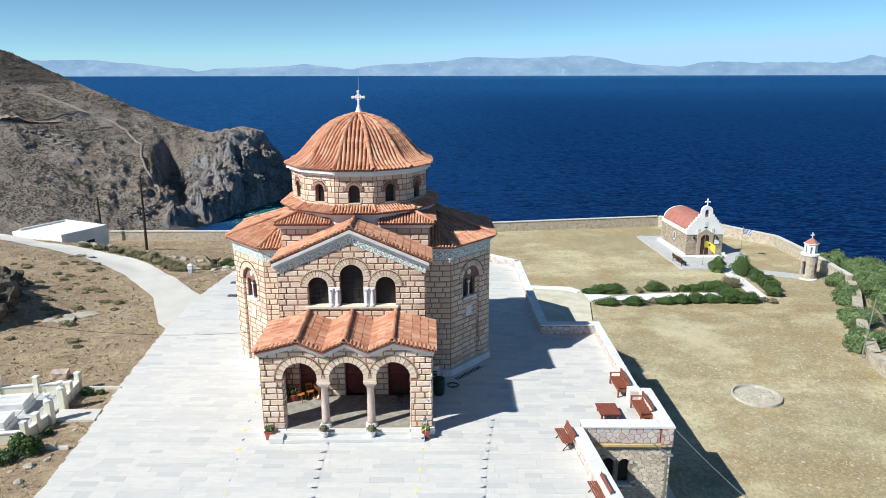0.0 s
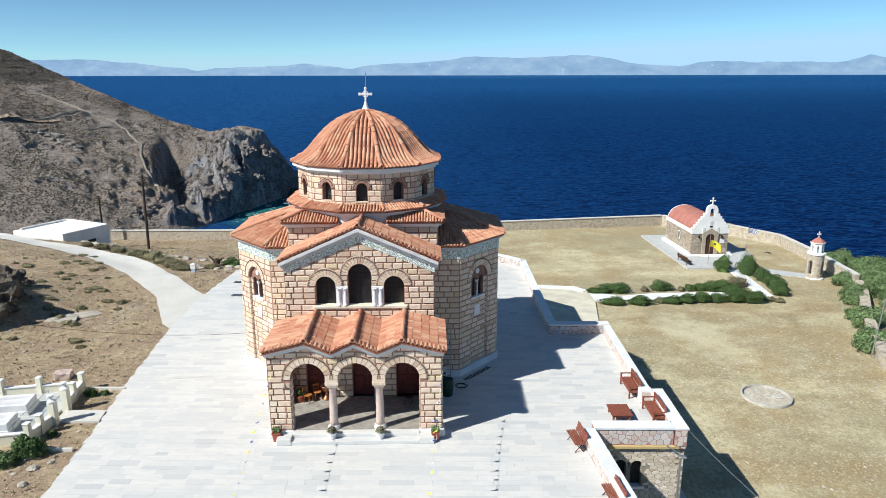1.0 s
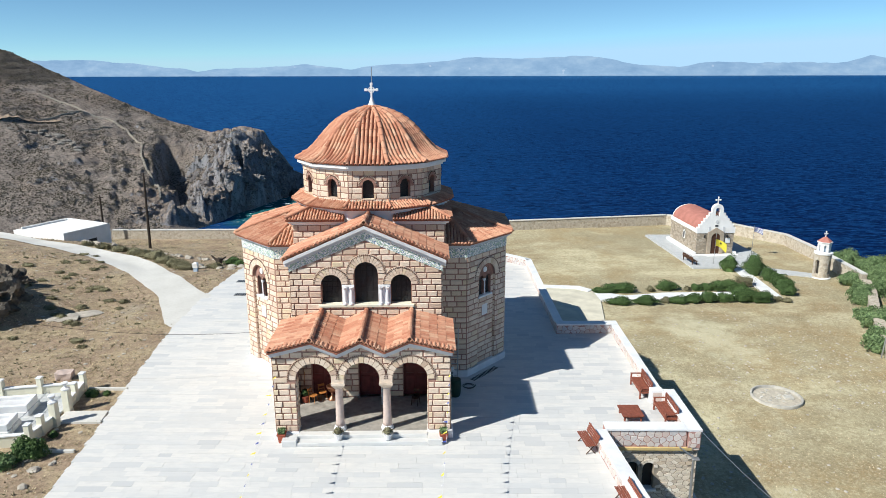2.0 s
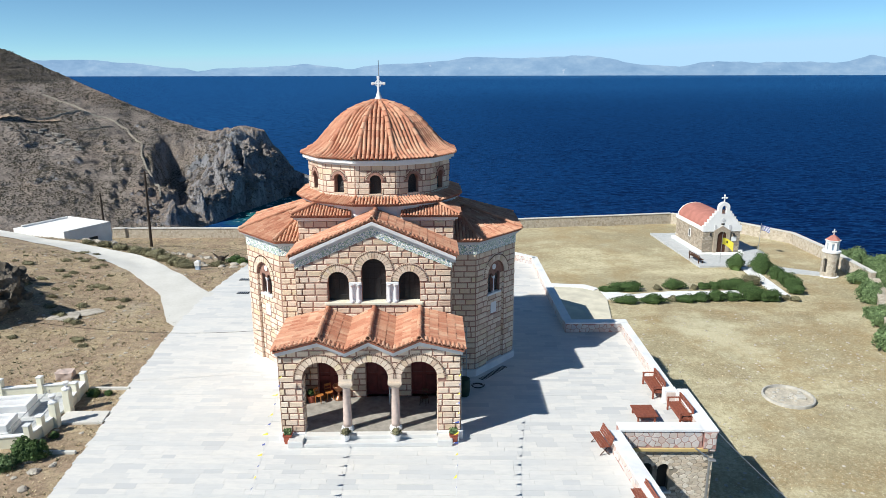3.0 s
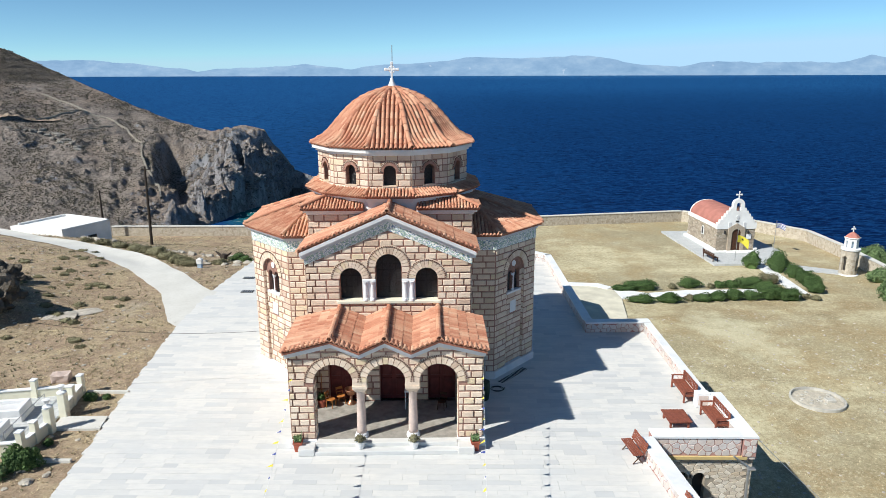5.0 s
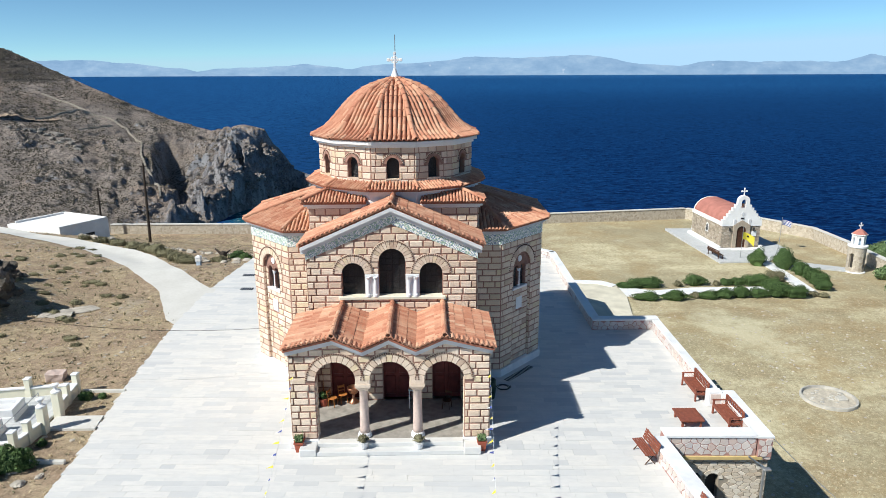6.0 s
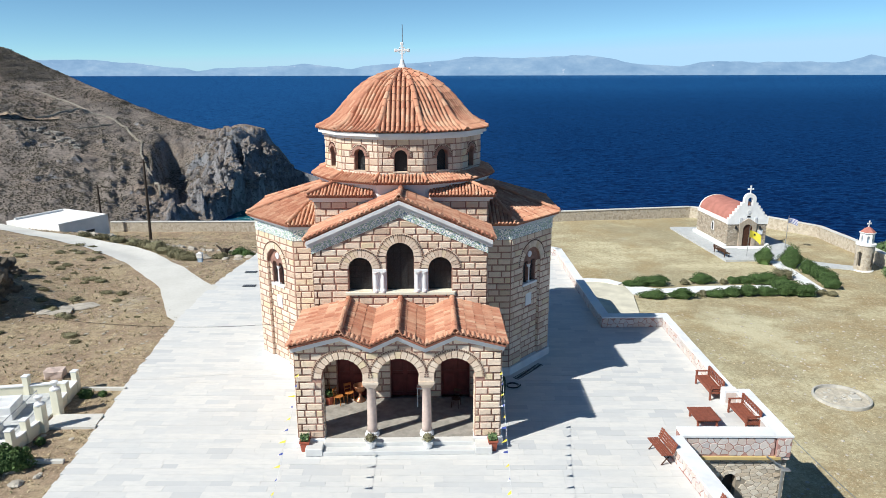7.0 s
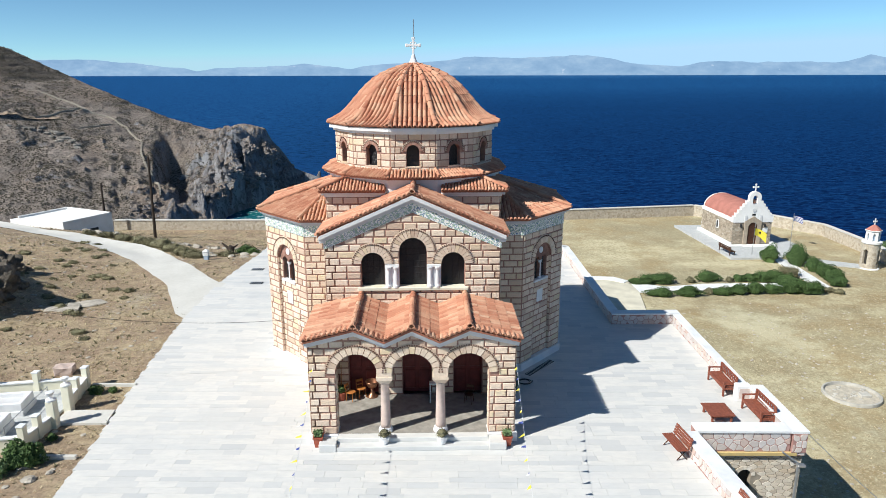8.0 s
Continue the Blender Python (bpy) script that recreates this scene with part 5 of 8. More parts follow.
for r, z0, z1 in ((RD + 0.10, 9.55, 9.66), (RD + 0.24, 9.66, 9.78)):
    part("cornice", prism(bmesh.new(), ngon(r), z0, z1), M_PLASTER, church, "white moulded dome cornice")

# dome: twelve gores, tiles in straight rows up each gore
PROF = [(3.34, 9.81), (2.96, 9.98), (2.64, 10.20), (2.40, 10.48), (2.18, 10.74), (1.97, 10.98), (1.75, 11.21), (1.49, 11.43), (1.20, 11.61), (0.90, 11.74), (0.50, 11.88), (0.16, 11.96)]
lens_ = [0.0]
for (r0, z0), (r1, z1) in zip(PROF, PROF[1:]):
    lens_.append(lens_[-1] + math.hypot(r1 - r0, z1 - z0))


def profile(s):
    return float(np.interp(s, lens_, [p[0] for p in PROF])), float(np.interp(s, lens_, [p[1] for p in PROF]))


TAN = math.tan(math.pi / 12)
dome_bm = bmesh.new()
fine = [profile(lens_[-1] * k / 30) for k in range(31)]
loops = []
for r, z in fine:
    loops.append([dome_bm.verts.new((x, y, z)) for x, y in ngon(r)])
for a, b in zip(loops, loops[1:]):
    for i in range(12):
        j = (i + 1) % 12
        dome_bm.faces.new((a[i], a[j], b[j], b[i]))
dome_bm.faces.new(loops[-1])
dome_bm.faces.new(loops[0][::-1])
dr.ob = part("dome", dome_bm, M_BED, church, "red terracotta tiled dome")
rng = random.Random(160)
for g in range(12):
    turn = Matrix.Rotation(2 * math.pi * g / 12, 4, 'Z')
    half = profile(0)[0] * TAN
    n = 10
    for i in range(n):
        e = -half + (i + 0.5) * 2 * half / n
        s = -0.06
        while s < lens_[-1] - 0.25:
            ra, za = profile(max(s, 0))
            rb, zb = profile(min(s + 0.42, lens_[-1]))
            if abs(e) > ra * TAN + 0.02:
                break
            up = Vector((0, ra - rb, zb - za)).normalized()
            nrm = Vector((1, 0, 0)).cross(up)
            rot = Matrix((Vector((1, 0, 0)), up, nrm)).transposed().to_4x4()
            p = Vector((e + rng.uniform(-0.008, 0.008), -ra, za)) + nrm * 0.015 + up * min(s, 0)
            dr.tiles.append(turn @ Matrix.Translation(p) @ rot @ Matrix.Diagonal((half * 2 / n / PITCH_TILE, 0.98, 1.1, 1)))
            s += STEP_TILE
    s = 0.0
    ang = turn @ Matrix.Rotation(math.pi / 12, 4, 'Z')
    while s < lens_[-1] - 0.15:
        ra, za = profile(s)
        rb, zb = profile(min(s + 0.4, lens_[-1]))
        f = 1 / math.cos(math.pi / 12)
        up = Vector((0, (ra - rb) * f, zb - za)).normalized()
        nrm = Vector((1, 0, 0)).cross(up)
        rot = Matrix((Vector((1, 0, 0)), up, nrm)).transposed().to_4x4()
        dr.tiles.append(ang @ Matrix.Translation(Vector((0, -ra * f, za)) + nrm * 0.04) @ rot @ Matrix.Diagonal((1.4, 0.95, 1.35, 1)))
        s += STEP_TILE
part("finial_base", lathe(bmesh.new(), [(0.31, 11.92), (0.28, 12.02), (0.21, 12.07), (0.17, 12.11), (0.10, 12.26), (0.06, 12.42)], 12), M_MARBLE, church, "white marble finial base")


def cross_bm(z0, h, w, t, ring=0.0):
    bm = bmesh.new()
    zc = z0 + h * 0.62
    box(bm, -t, t, -t * 0.7, t * 0.7, z0, z0 + h, 0.01)
    box(bm, -w / 2, -t, -t * 0.7, t * 0.7, zc - t, zc + t, 0.01)
    box(bm, t, w / 2, -t * 0.7, t * 0.7, zc - t, zc + t, 0.01)
    for x, z in ((-w / 2, zc), (w / 2, zc), (0, z0 + h)):
        box(bm, x - t * 1.5, x + t * 1.5, -t * 0.8, t * 0.8, z - t * 1.5, z + t * 1.5, 0.02)
    if ring:
        ends = [(ring * math.cos(math.pi * i / 10), 0, zc + ring * math.sin(math.pi * i / 10)) for i in range(20)]
        for p, q_ in zip(ends, ends[1:] + ends[:1]):
            rod(bm, p, q_, t * 0.55, n=6)
    return bm


part("cross", cross_bm(12.36, 0.66, 0.50, 0.042, 0.13), M_MARBLE, church, "white marble cross")
part("rod", rod(bmesh.new(), (0.02, 0.08, 12.3), (0.02, 0.08, 13.75), 0.016), M_METAL, church, "thin metal lightning rod")

# ---- porch ----
PX, PY = 3.31, -8.0
pm = Matrix.Translation((0, PY, 0))
ARCHES = (-1.80, 0.0, 1.80)
AR, AZ = 0.665, 2.44
ZIG = [(-3.31, 3.45), (-1.82, 3.81), (-0.87, 3.40), (0, 3.81), (0.87, 3.40), (1.82, 3.81), (3.31, 3.45)]
out = [(-PX, 0.32), (-2.465, 0.32)]
for c in ARCHES:
    out += arc(c, AZ, AR, 180, 0, 16)
    if c < 1:
        out += [(c + AR, 2.28), (c + 1.8 - AR, 2.28)]
out += [(2.465, 0.32), (PX, 0.32)] + [(x, z) for x, z in ZIG[::-1]]
porch = part("porch", plate(bmesh.new(), out, pm, 0.45), M_JOINT, church, "arched stone porch front")


def porch_spans(p, q_):
    xs, zs = [z[0] for z in ZIG], [z[1] for z in ZIG]
    s = [(-PX, PX)]
    if q_ > 3.3:
        free, u = [], -PX
        grid = np.linspace(-PX, PX, 133)
        ok = np.interp(grid, xs, zs) > (p + q_) / 2 + 0.03
        start = None
        for x, o in zip(grid, ok):
            if o and start is None:
                start = x
            if not o and start is not None:
                free.append((start, x))
                start = None
        if start is not None:
            free.append((start, PX))
        s = free
    if p < AZ:
        s = cut(s, -2.465, 2.465) if p < 2.25 else s
    for c in ARCHES:
        s = cut_arch(s, p, q_, c, AZ, AR + 0.29, base=AZ - 0.02)
        if 2.2 < p < AZ:
            s = cut(s, c - AR, c + AR)
    return s


clad(porch, courses(pm, 0.32, 3.80, porch_spans, 170), near=True)
for c in ARCHES:
    arch_stones(porch, pm, c, AZ, AR, AR + 0.24, 13)
for s in (-1, 1):
    # jambs and side walls of the porch, each with an arch
    a, b = ((-PX, FY), (-PX, PY)) if s < 0 else ((PX, PY), (PX, FY))
    m = wall_pose(a, b)
    w = math.dist(a, b)
    c = w / 2
    side = part("porch_wall", plate(bmesh.new(), [(0, 0.3), (c - 0.7, 0.3)] + arc(c, AZ, 0.7, 180, 0, 14) + [(c + 0.7, 0.3), (w, 0.3), (w, 3.42), (0, 3.42)], m, 0.4), M_JOINT, church)
    clad(side, courses(m, 0.32, 3.40, lambda p, q_: cut_arch([(0, w)], p, q_, c, AZ, 0.72, base=0.3), 175 + s))
    jm = wall_pose((s * 2.465, PY), (s * 2.465, PY + 0.45)) if s < 0 else wall_pose((2.465, PY + 0.45), (2.465, PY))
    clad(porch, courses(jm, 0.32, 2.4, lambda p, q_: [(0, 0.45)], 178 + s))
    part("pier_base", cube(min(s * 2.42, s * 3.4), max(s * 2.42, s * 3.4), PY - 0.10, PY + 0.5, 0, 0.31, 0.02), M_MARBLE, church, "white marble pier base")
    part("step_cheek", cube(min(s * 2.44, s * 3.0), max(s * 2.44, s * 3.0), PY - 0.62, PY - 0.1, 0, 0.26, 0.02), M_SLAB, church)
    x = s * 0.9
    column = part("column", lathe(bmesh.new(), [(0.17, 0.46), (0.165, 0.6), (0.155, 1.2), (0.135, 1.98), (0.16, 2.0), (0.16, 2.04), (0.135, 2.06)], 18, x, PY + 0.2), M_PINKSTONE, church, "pale pink stone column", True)
    part("column_base", lathe(bmesh.new(), [(0.24, 0.30), (0.24, 0.36), (0.21, 0.39), (0.215, 0.42), (0.18, 0.46)], 18, x, PY + 0.2), M_MARBLE, column)
    cap = lathe(bmesh.new(), [(0.19, 2.02), (0.23, 2.06), (0.36, 2.20), (0.37, 2.30)], 4, x, PY + 0.2, math.pi / 4)
    part("capital", cap, M_BLOCK, column, "pale carved stone capital")
    part("impost", cube(x - 0.245, x + 0.245, PY - 0.035, PY + 0.45, 2.28, 2.54, 0.015), M_BLOCK, column)
part("porch_floor", cube(-3.0, 3.0, PY + 0.02, FY, 0.0, 0.30), M_PORCHFLOOR, church, "grey stone porch floor")
part("porch_step", cube(-2.44, 2.44, PY - 0.28, PY + 0.05, 0, 0.29, 0.015), M_SLAB, church)
part("porch_step", cube(-2.44, 2.44, PY - 0.60, PY - 0.28, 0, 0.15, 0.015), M_SLAB, church)
# cornice that follows the zigzag
ZC = [(-3.38, 3.50), (-1.82, 3.88), (-0.87, 3.47), (0, 3.88), (0.87, 3.47), (1.82, 3.88), (3.38, 3.50)]
for dy, lo, hi in ((-0.10, 0.14, 0.03), (-0.20, 0.03, -0.06)):
    for (x0, z0), (x1, z1) in zip(ZC, ZC[1:]):
        part("cornice", plate(bmesh.new(), [(x0, z0 - lo), (x1, z1 - lo), (x1, z1 - hi), (x0, z0 - hi)], pm @ Matrix.Translation((0, dy, 0)), 0.32), M_CORNICE, porch, "pale grey moulded cornice")
for s in (-1, 1):
    part("cornice", cube(min(s * 3.25, s * 3.46), max(s * 3.25, s * 3.38), PY + 0.12, FY, 3.38, 3.54, 0.02), M_CORNICE, porch)
pr = Roof("red terracotta tiled zigzag porch roof")
ZP = [(-3.42, 3.61), (-1.82, 4.01), (-0.87, 3.60), (0, 4.01), (0.87, 3.60), (1.82, 4.01), (3.42, 3.61)]
P0, P1 = PY - 0.26, FY + 0.02
for i, ((x0, z0), (x1, z1)) in enumerate(zip(ZP, ZP[1:])):
    pr.bed((x0, P0, z0), (x1, P0, z1), (x1, P1, z1 + 0.10), (x0, P1, z0 + 0.10))
    d = math.hypot(x1 - x0, z1 - z0)
    rise = Vector((0, P1 - P0, 0.10)).normalized()
    if i % 2 == 0:
        pr.tiles += slope_tiles((x0, P1, z0 + 0.10), -rise, (x1 - x0, 0, z1 - z0), (0, P1 - P0, lambda e: (0 if i == 0 else 0.1, d - 0.05)), 180 + i)
    else:
        pr.tiles += slope_tiles((x1, P0, z1), rise, (x0 - x1, 0, z0 - z1), (0, P1 - P0, lambda e: (0 if i == 5 else 0.1, d - 0.05)), 180 + i)
for x in (-1.82, 0, 1.82):
    pr.tiles += ridge_tiles((x, P0 - 0.05, 4.05), (x, P1, 4.15), 190)
pr.tiles = verge(ZP, P0 - 0.06, 0.165, 191, 1.0) + pr.tiles
pr.lay(300)
for roof, n in ((dr, 0), (gr, 0), (sr, 0), (rr, 0), (mr, 0)):
    roof.lay(n)
# ---- terrace: parapets, lower room, furniture ----
def parapet_run(parent, a, b, width, top, seed, stones=(True, False), base=0.0):
    """A parapet from a to b, its left edge along the line, with stone faces and a marble cap; width to the right-hand side."""
    m = wall_pose(a, b)
    w = math.dist(a, b)
    body = part("body", plate(bmesh.new(), [(0, base), (w, base), (w, top - 0.07), (0, top - 0.07)], m @ Matrix.Translation((0, 0.05, 0)), width - 0.1), M_CRAZYJOINT, parent)
    n = max(1, round(w / 1.2))
    for i in range(n):
        part("cap_slab", plate(bmesh.new(), [(w * i / n + (0.004 if i else 0), top - 0.07), (w * (i + 1) / n, top - 0.07), (w * (i + 1) / n, top), (w * i / n + (0.004 if i else 0), top)], m, width), M_MARBLE, parent)
    if stones[0]:
        stone_face("wall_stone", m @ Matrix.Translation((0, 0.05, base)), w, top - 0.08 - base, 0.27, seed, M_CRAZY, body)
    if stones[1]:
        back = m @ Matrix.Translation((w, width - 0.05, base)) @ Matrix.Rotation(math.pi, 4, 'Z')
        stone_face("wall_stone", back, w, top - 0.08 - base, 0.27, seed + 1, M_CRAZY, body)


par = thing("parapet", pose(0, 0, 0), "low stone parapet with white marble cap along the terrace", "parapet")
# the stone face looks to the inside of the terrace
parapet_run(par, (4.70, 23.80), (5.70, 14.0), 0.52, 0.55, 301, (True, False))
parapet_run(par, (5.22, 23.82), (8.27, 23.82), 0.60, 0.55, 303, (True, False), base=-0.2)
parapet_run(par, (8.82, 23.80), (8.82, 27.20), 0.56, 0.55, 305, (False, False), base=-0.2)
stone_face("wall_stone", wall_pose((8.31, 27.2), (8.31, 24.4)), 2.8, 0.47, 0.27, 306, M_CRAZY, par)
parapet_run(par, (8.30, 27.20), (8.30, 34.80), 0.36, 0.55, 307, (False, False))
stone_face("wall_stone", wall_pose((7.99, 34.8), (7.99, 27.2)), 7.6, 0.47, 0.27, 308, M_CRAZY, par)
parapet_run(par, (5.05, 34.80), (8.32, 34.88), 0.52, 0.55, 309)
parapet_run(par, (5.45, 35.34), (5.32, 41.60), 0.46, 0.55, 311, (False, False))
stone_face("wall_stone", wall_pose((4.91, 41.6), (5.04, 34.8)), 6.8, 0.47, 0.27, 312, M_CRAZY, par)
parapet_run(par, (5.32, 41.62), (5.22, 48.10), 0.42, 0.52, 313, (False, False))
stone_face("wall_stone", wall_pose((4.85, 48.0), (4.95, 41.6)), 6.4, 0.44, 0.27, 314, M_CRAZY, par, single=False)
parapet_run(par, (5.22, 48.12), (3.15, 50.05), 0.40, 0.52, 315, (False, False))
stone_face("wall_stone", wall_pose((2.9, 49.75), (4.9, 47.9)), 2.72, 0.44, 0.27, 316, M_CRAZY, par, single=False)
parapet_run(par, (3.15, 50.06), (-15.2, 50.4), 0.40, 0.52, 317, (False, False))
stone_face("wall_stone", Matrix.Translation((8.31, 23.80, -0.2)), 0.46, 0.67, 0.3, 318, M_CRAZY, par)
part("end_post", cube(7.80, 8.32, 26.95, 27.30, 0, 0.60, 0.02), M_MARBLE, par, "white marble end post")
part("post_panel", cube(7.88, 8.24, 26.935, 26.955, 0.12, 0.5, 0.0), M_CRAZY, par)

# room under the terrace: a rubble wall with a twin arched window
lower_room = thing("lower_room", pose(0, 0, 0), "rubble stone room under the terrace with arched windows", "building")
lm = Matrix.Translation((5.15, 23.95, 0))
LW = 3.45
lw_out = [(0, -4.4), (LW, -4.4), (LW, -0.32), (0, -0.32)]
wc = ((1.16, 0.25), (1.80, 0.22))
shape = [(0, -2.05)]
for c, r in wc:
    shape += [(c - r, -2.05)] + arc(c, -1.12, r, 180, 0, 12) + [(c + r, -2.05)]
shape += [(LW, -2.05), (LW, -0.32), (0, -0.32)]
bm = plate(bmesh.new(), shape, lm, 0.4)
plate(bm, [(0, -4.4), (LW, -4.4), (LW, -2.05), (0, -2.05)], lm, 0.4)
room_wall = part("room_wall", bm, M_FIELDJOINT, lower_room)
stone_face("wall_stone", lm @ Matrix.Translation((0, 0, -4.2)), LW, 3.85, 0.30, 321, M_FIELDSTONE, room_wall, 0.02, flat=1.7,
           keep=lambda u, v: all(math.hypot(u - c, max(v - 4.2 + 1.12, 0)) > r + 0.06 or v - 4.2 < -2.12 for c, r in wc))
for c, r in wc:
    for b in voussoirs(lm, c, -1.12, r, r + 0.13, 7, 0.03):
        part("arch_stone", b, M_FIELDSTONE, room_wall)
    # no glass here: a sheet painted dark for the shade in the opening
    part("window_pane", plate(bmesh.new(), [(c - r, -2.05)] + arc(c, -1.12, r, 180, 0, 12) + [(c + r, -2.05)], lm @ Matrix.Translation((0, 0.25, 0)), 0.02), M_UNLITINSIDE, lower_room, "dark arched window pane")
part("mullion", lathe(bmesh.new(), [(0.07, -2.0), (0.05, -1.9), (0.05, -1.2), (0.09, -1.1)], 10, 5.15 + 1.49, 24.05), M_MARBLE, lower_room, "white stone mullion")
part("sill", cube(5.95, 7.3, 23.86, 24.2, -2.13, -2.04, 0.015), M_MARBLE, lower_room)
part("beam", cube(5.2, 8.5, 23.80, 24.0, -0.33, -0.20, 0.015), M_OCHRE, lower_room, "ochre painted concrete beam")
pier = part("corner_pier", cube(8.35, 8.80, 23.84, 24.3, -0.34, 0.46, 0.02), M_CRAZYJOINT, lower_room, "reddish jointed corner pier")
stone_face("wall_stone", Matrix.Translation((8.36, 23.84, -0.33)), 0.43, 0.78, 0.25, 333, M_CRAZY, pier)
quoin = part("corner_wall", cube(8.45, 8.78, 23.97, 24.4, -4.4, -0.34, 0.02), M_FIELDJOINT, lower_room, "rubble corner under the parapet")
stone_face("wall_stone", Matrix.Translation((8.46, 23.97, -4.3)), 0.31, 3.94, 0.3, 334, M_FIELDSTONE, quoin, flat=1.5)
bm = rod(bmesh.new(), (8.55, 23.72, -0.55), (8.55, 23.72, -4.2), 0.05, n=10)
rod(bm, (8.55, 23.72, -0.55), (8.0, 23.76, -0.15), 0.03, n=8)
part("drain_pipe", bm, M_METAL, lower_room, "grey metal drain pipe")
box_bm = cube(8.46, 8.74, 23.58, 23.76, -0.62, -0.54, 0.02)
part("flood_light", box_bm, M_METAL, lower_room, "grey metal flood light")
tagged(part("yard_slab", cube(5.2, 9.9, 14.0, 27.6, -4.4, -4.08), M_CONCRETE), "grey concrete yard below the terrace", "yard", kind="structure")


# ---- furniture on the terrace ----
def garden_bench(m, label, length=1.55):
    """A wooden settle with arms: front to -x, its length along y."""
    m = m @ Matrix.Diagonal((0.92, 0.95, 0.86, 1))
    t = thing("garden_bench", m, label, "bench", "terrace benches")
    h = length / 2
    for i in range(4):
        x = -0.24 + i * 0.135
        part("seat_board", cube(x, x + 0.125, -h + 0.05, h - 0.05, 0.41, 0.445, 0.006), M_BENCH, t)
    for y in (-h, h - 0.07):
        for x in (-0.26, 0.25):
            part("leg", cube(x, x + 0.07, y, y + 0.07, 0, 0.62 if x < 0 else 0.88, 0.008), M_BENCH, t)
        part("armrest", cube(-0.28, 0.32, y - 0.01, y + 0.08, 0.62, 0.66, 0.01), M_BENCH, t)
        part("side_rail", cube(-0.22, 0.26, y + 0.015, y + 0.055, 0.30, 0.40, 0.005), M_BENCH, t)
    back = part("backrest", cube(0.275, 0.31, -h + 0.05, h - 0.05, 0.80, 0.90, 0.012), M_BENCH, t)
    part("back_rail", cube(0.275, 0.305, -h + 0.06, h - 0.06, 0.50, 0.56, 0.006), M_BENCH, back)
    n = 9
    for i in range(n):
        y = -h + 0.14 + i * (length - 0.28) / (n - 1)
        part("back_slat", cube(0.278, 0.302, y - 0.045, y + 0.045, 0.555, 0.805, 0.004), M_BENCH, back)
    part("front_rail", cube(-0.25, -0.22, -h + 0.05, h - 0.05, 0.32, 0.41, 0.005), M_BENCH, t)
    return t


garden_bench(pose(7.66, 28.06, 0, 0, 0, 1), "red-brown wooden bench with arms against the parapet")
garden_bench(pose(8.02, 25.75, 0, 0, 0, 2), "red-brown wooden bench with arms in the terrace corner", 1.5)


def slat_chair(m):
    """A slatted folding garden seat, front to -x, its slats along y."""
    t = thing("folding_chair", m, "red-brown slatted wooden folding seat by the parapet", "chair", "slatted seats")
    for i in range(5):
        x = -0.30 + i * 0.10
        part("seat_slat", box(bmesh.new(), x, x + 0.082, -0.46, 0.48, 0.40, 0.425, 0.004), M_BENCH, t)
    lean_m = Matrix.Translation((0.20, 0, 0.42)) @ Matrix.Rotation(radians(20), 4, 'Y')
    back = part("back_frame", box(bmesh.new(), 0.03, 0.05, -0.40, -0.34, 0.0, 0.44, 0.004, lean_m), M_BENCH, t)
    part("back_stile", box(bmesh.new(), 0.03, 0.05, 0.34, 0.40, 0.0, 0.44, 0.004, lean_m), M_BENCH, back)
    for i in range(4):
        z = 0.03 + i * 0.105
        part("back_slat", box(bmesh.new(), 0.0, 0.025, -0.46, 0.48, z, z + 0.085, 0.004, lean_m), M_BENCH, back)
    for y in (-0.40, 0.38):
        part("leg", rod(bmesh.new(), (-0.26, y, 0), (0.16, y, 0.42), 0.02), M_DARKWOOD, t)
        part("leg", rod(bmesh.new(), (0.20, y, 0), (-0.22, y, 0.41), 0.02), M_DARKWOOD, t)
        part("leg", rod(bmesh.new(), (0.20, y, 0.38), (0.36, y, 0.8), 0.018), M_DARKWOOD, t)
    return t


chair = slat_chair(pose(4.46, 23.5, 0, 0, 0, 8))
chair.scale = (0.74, 1.18, 0.86)
copy_thing(chair, pose(5.02, 19.95, 0, 0, 0, 6))

t = thing("low_table", pose(6.64, 25.75, 0, 0, 0, 1), "red-brown low wooden table with crossed feet", "table")
for i in range(6):
    part("table_board", cube(-0.43 + i * 0.143, -0.43 + (i + 1) * 0.143 - 0.005, -0.48, 0.48, 0.28, 0.32, 0.005), M_BENCH, t)
for y in (-0.4, 0.36):
    part("cross_beam", cube(-0.38, 0.38, y, y + 0.05, 0.20, 0.28, 0.005), M_BENCH, t)
    for x in (-0.36, 0.29):
        part("leg", cube(x, x + 0.07, y - 0.01, y + 0.06, 0, 0.22, 0.006), M_BENCH, t)

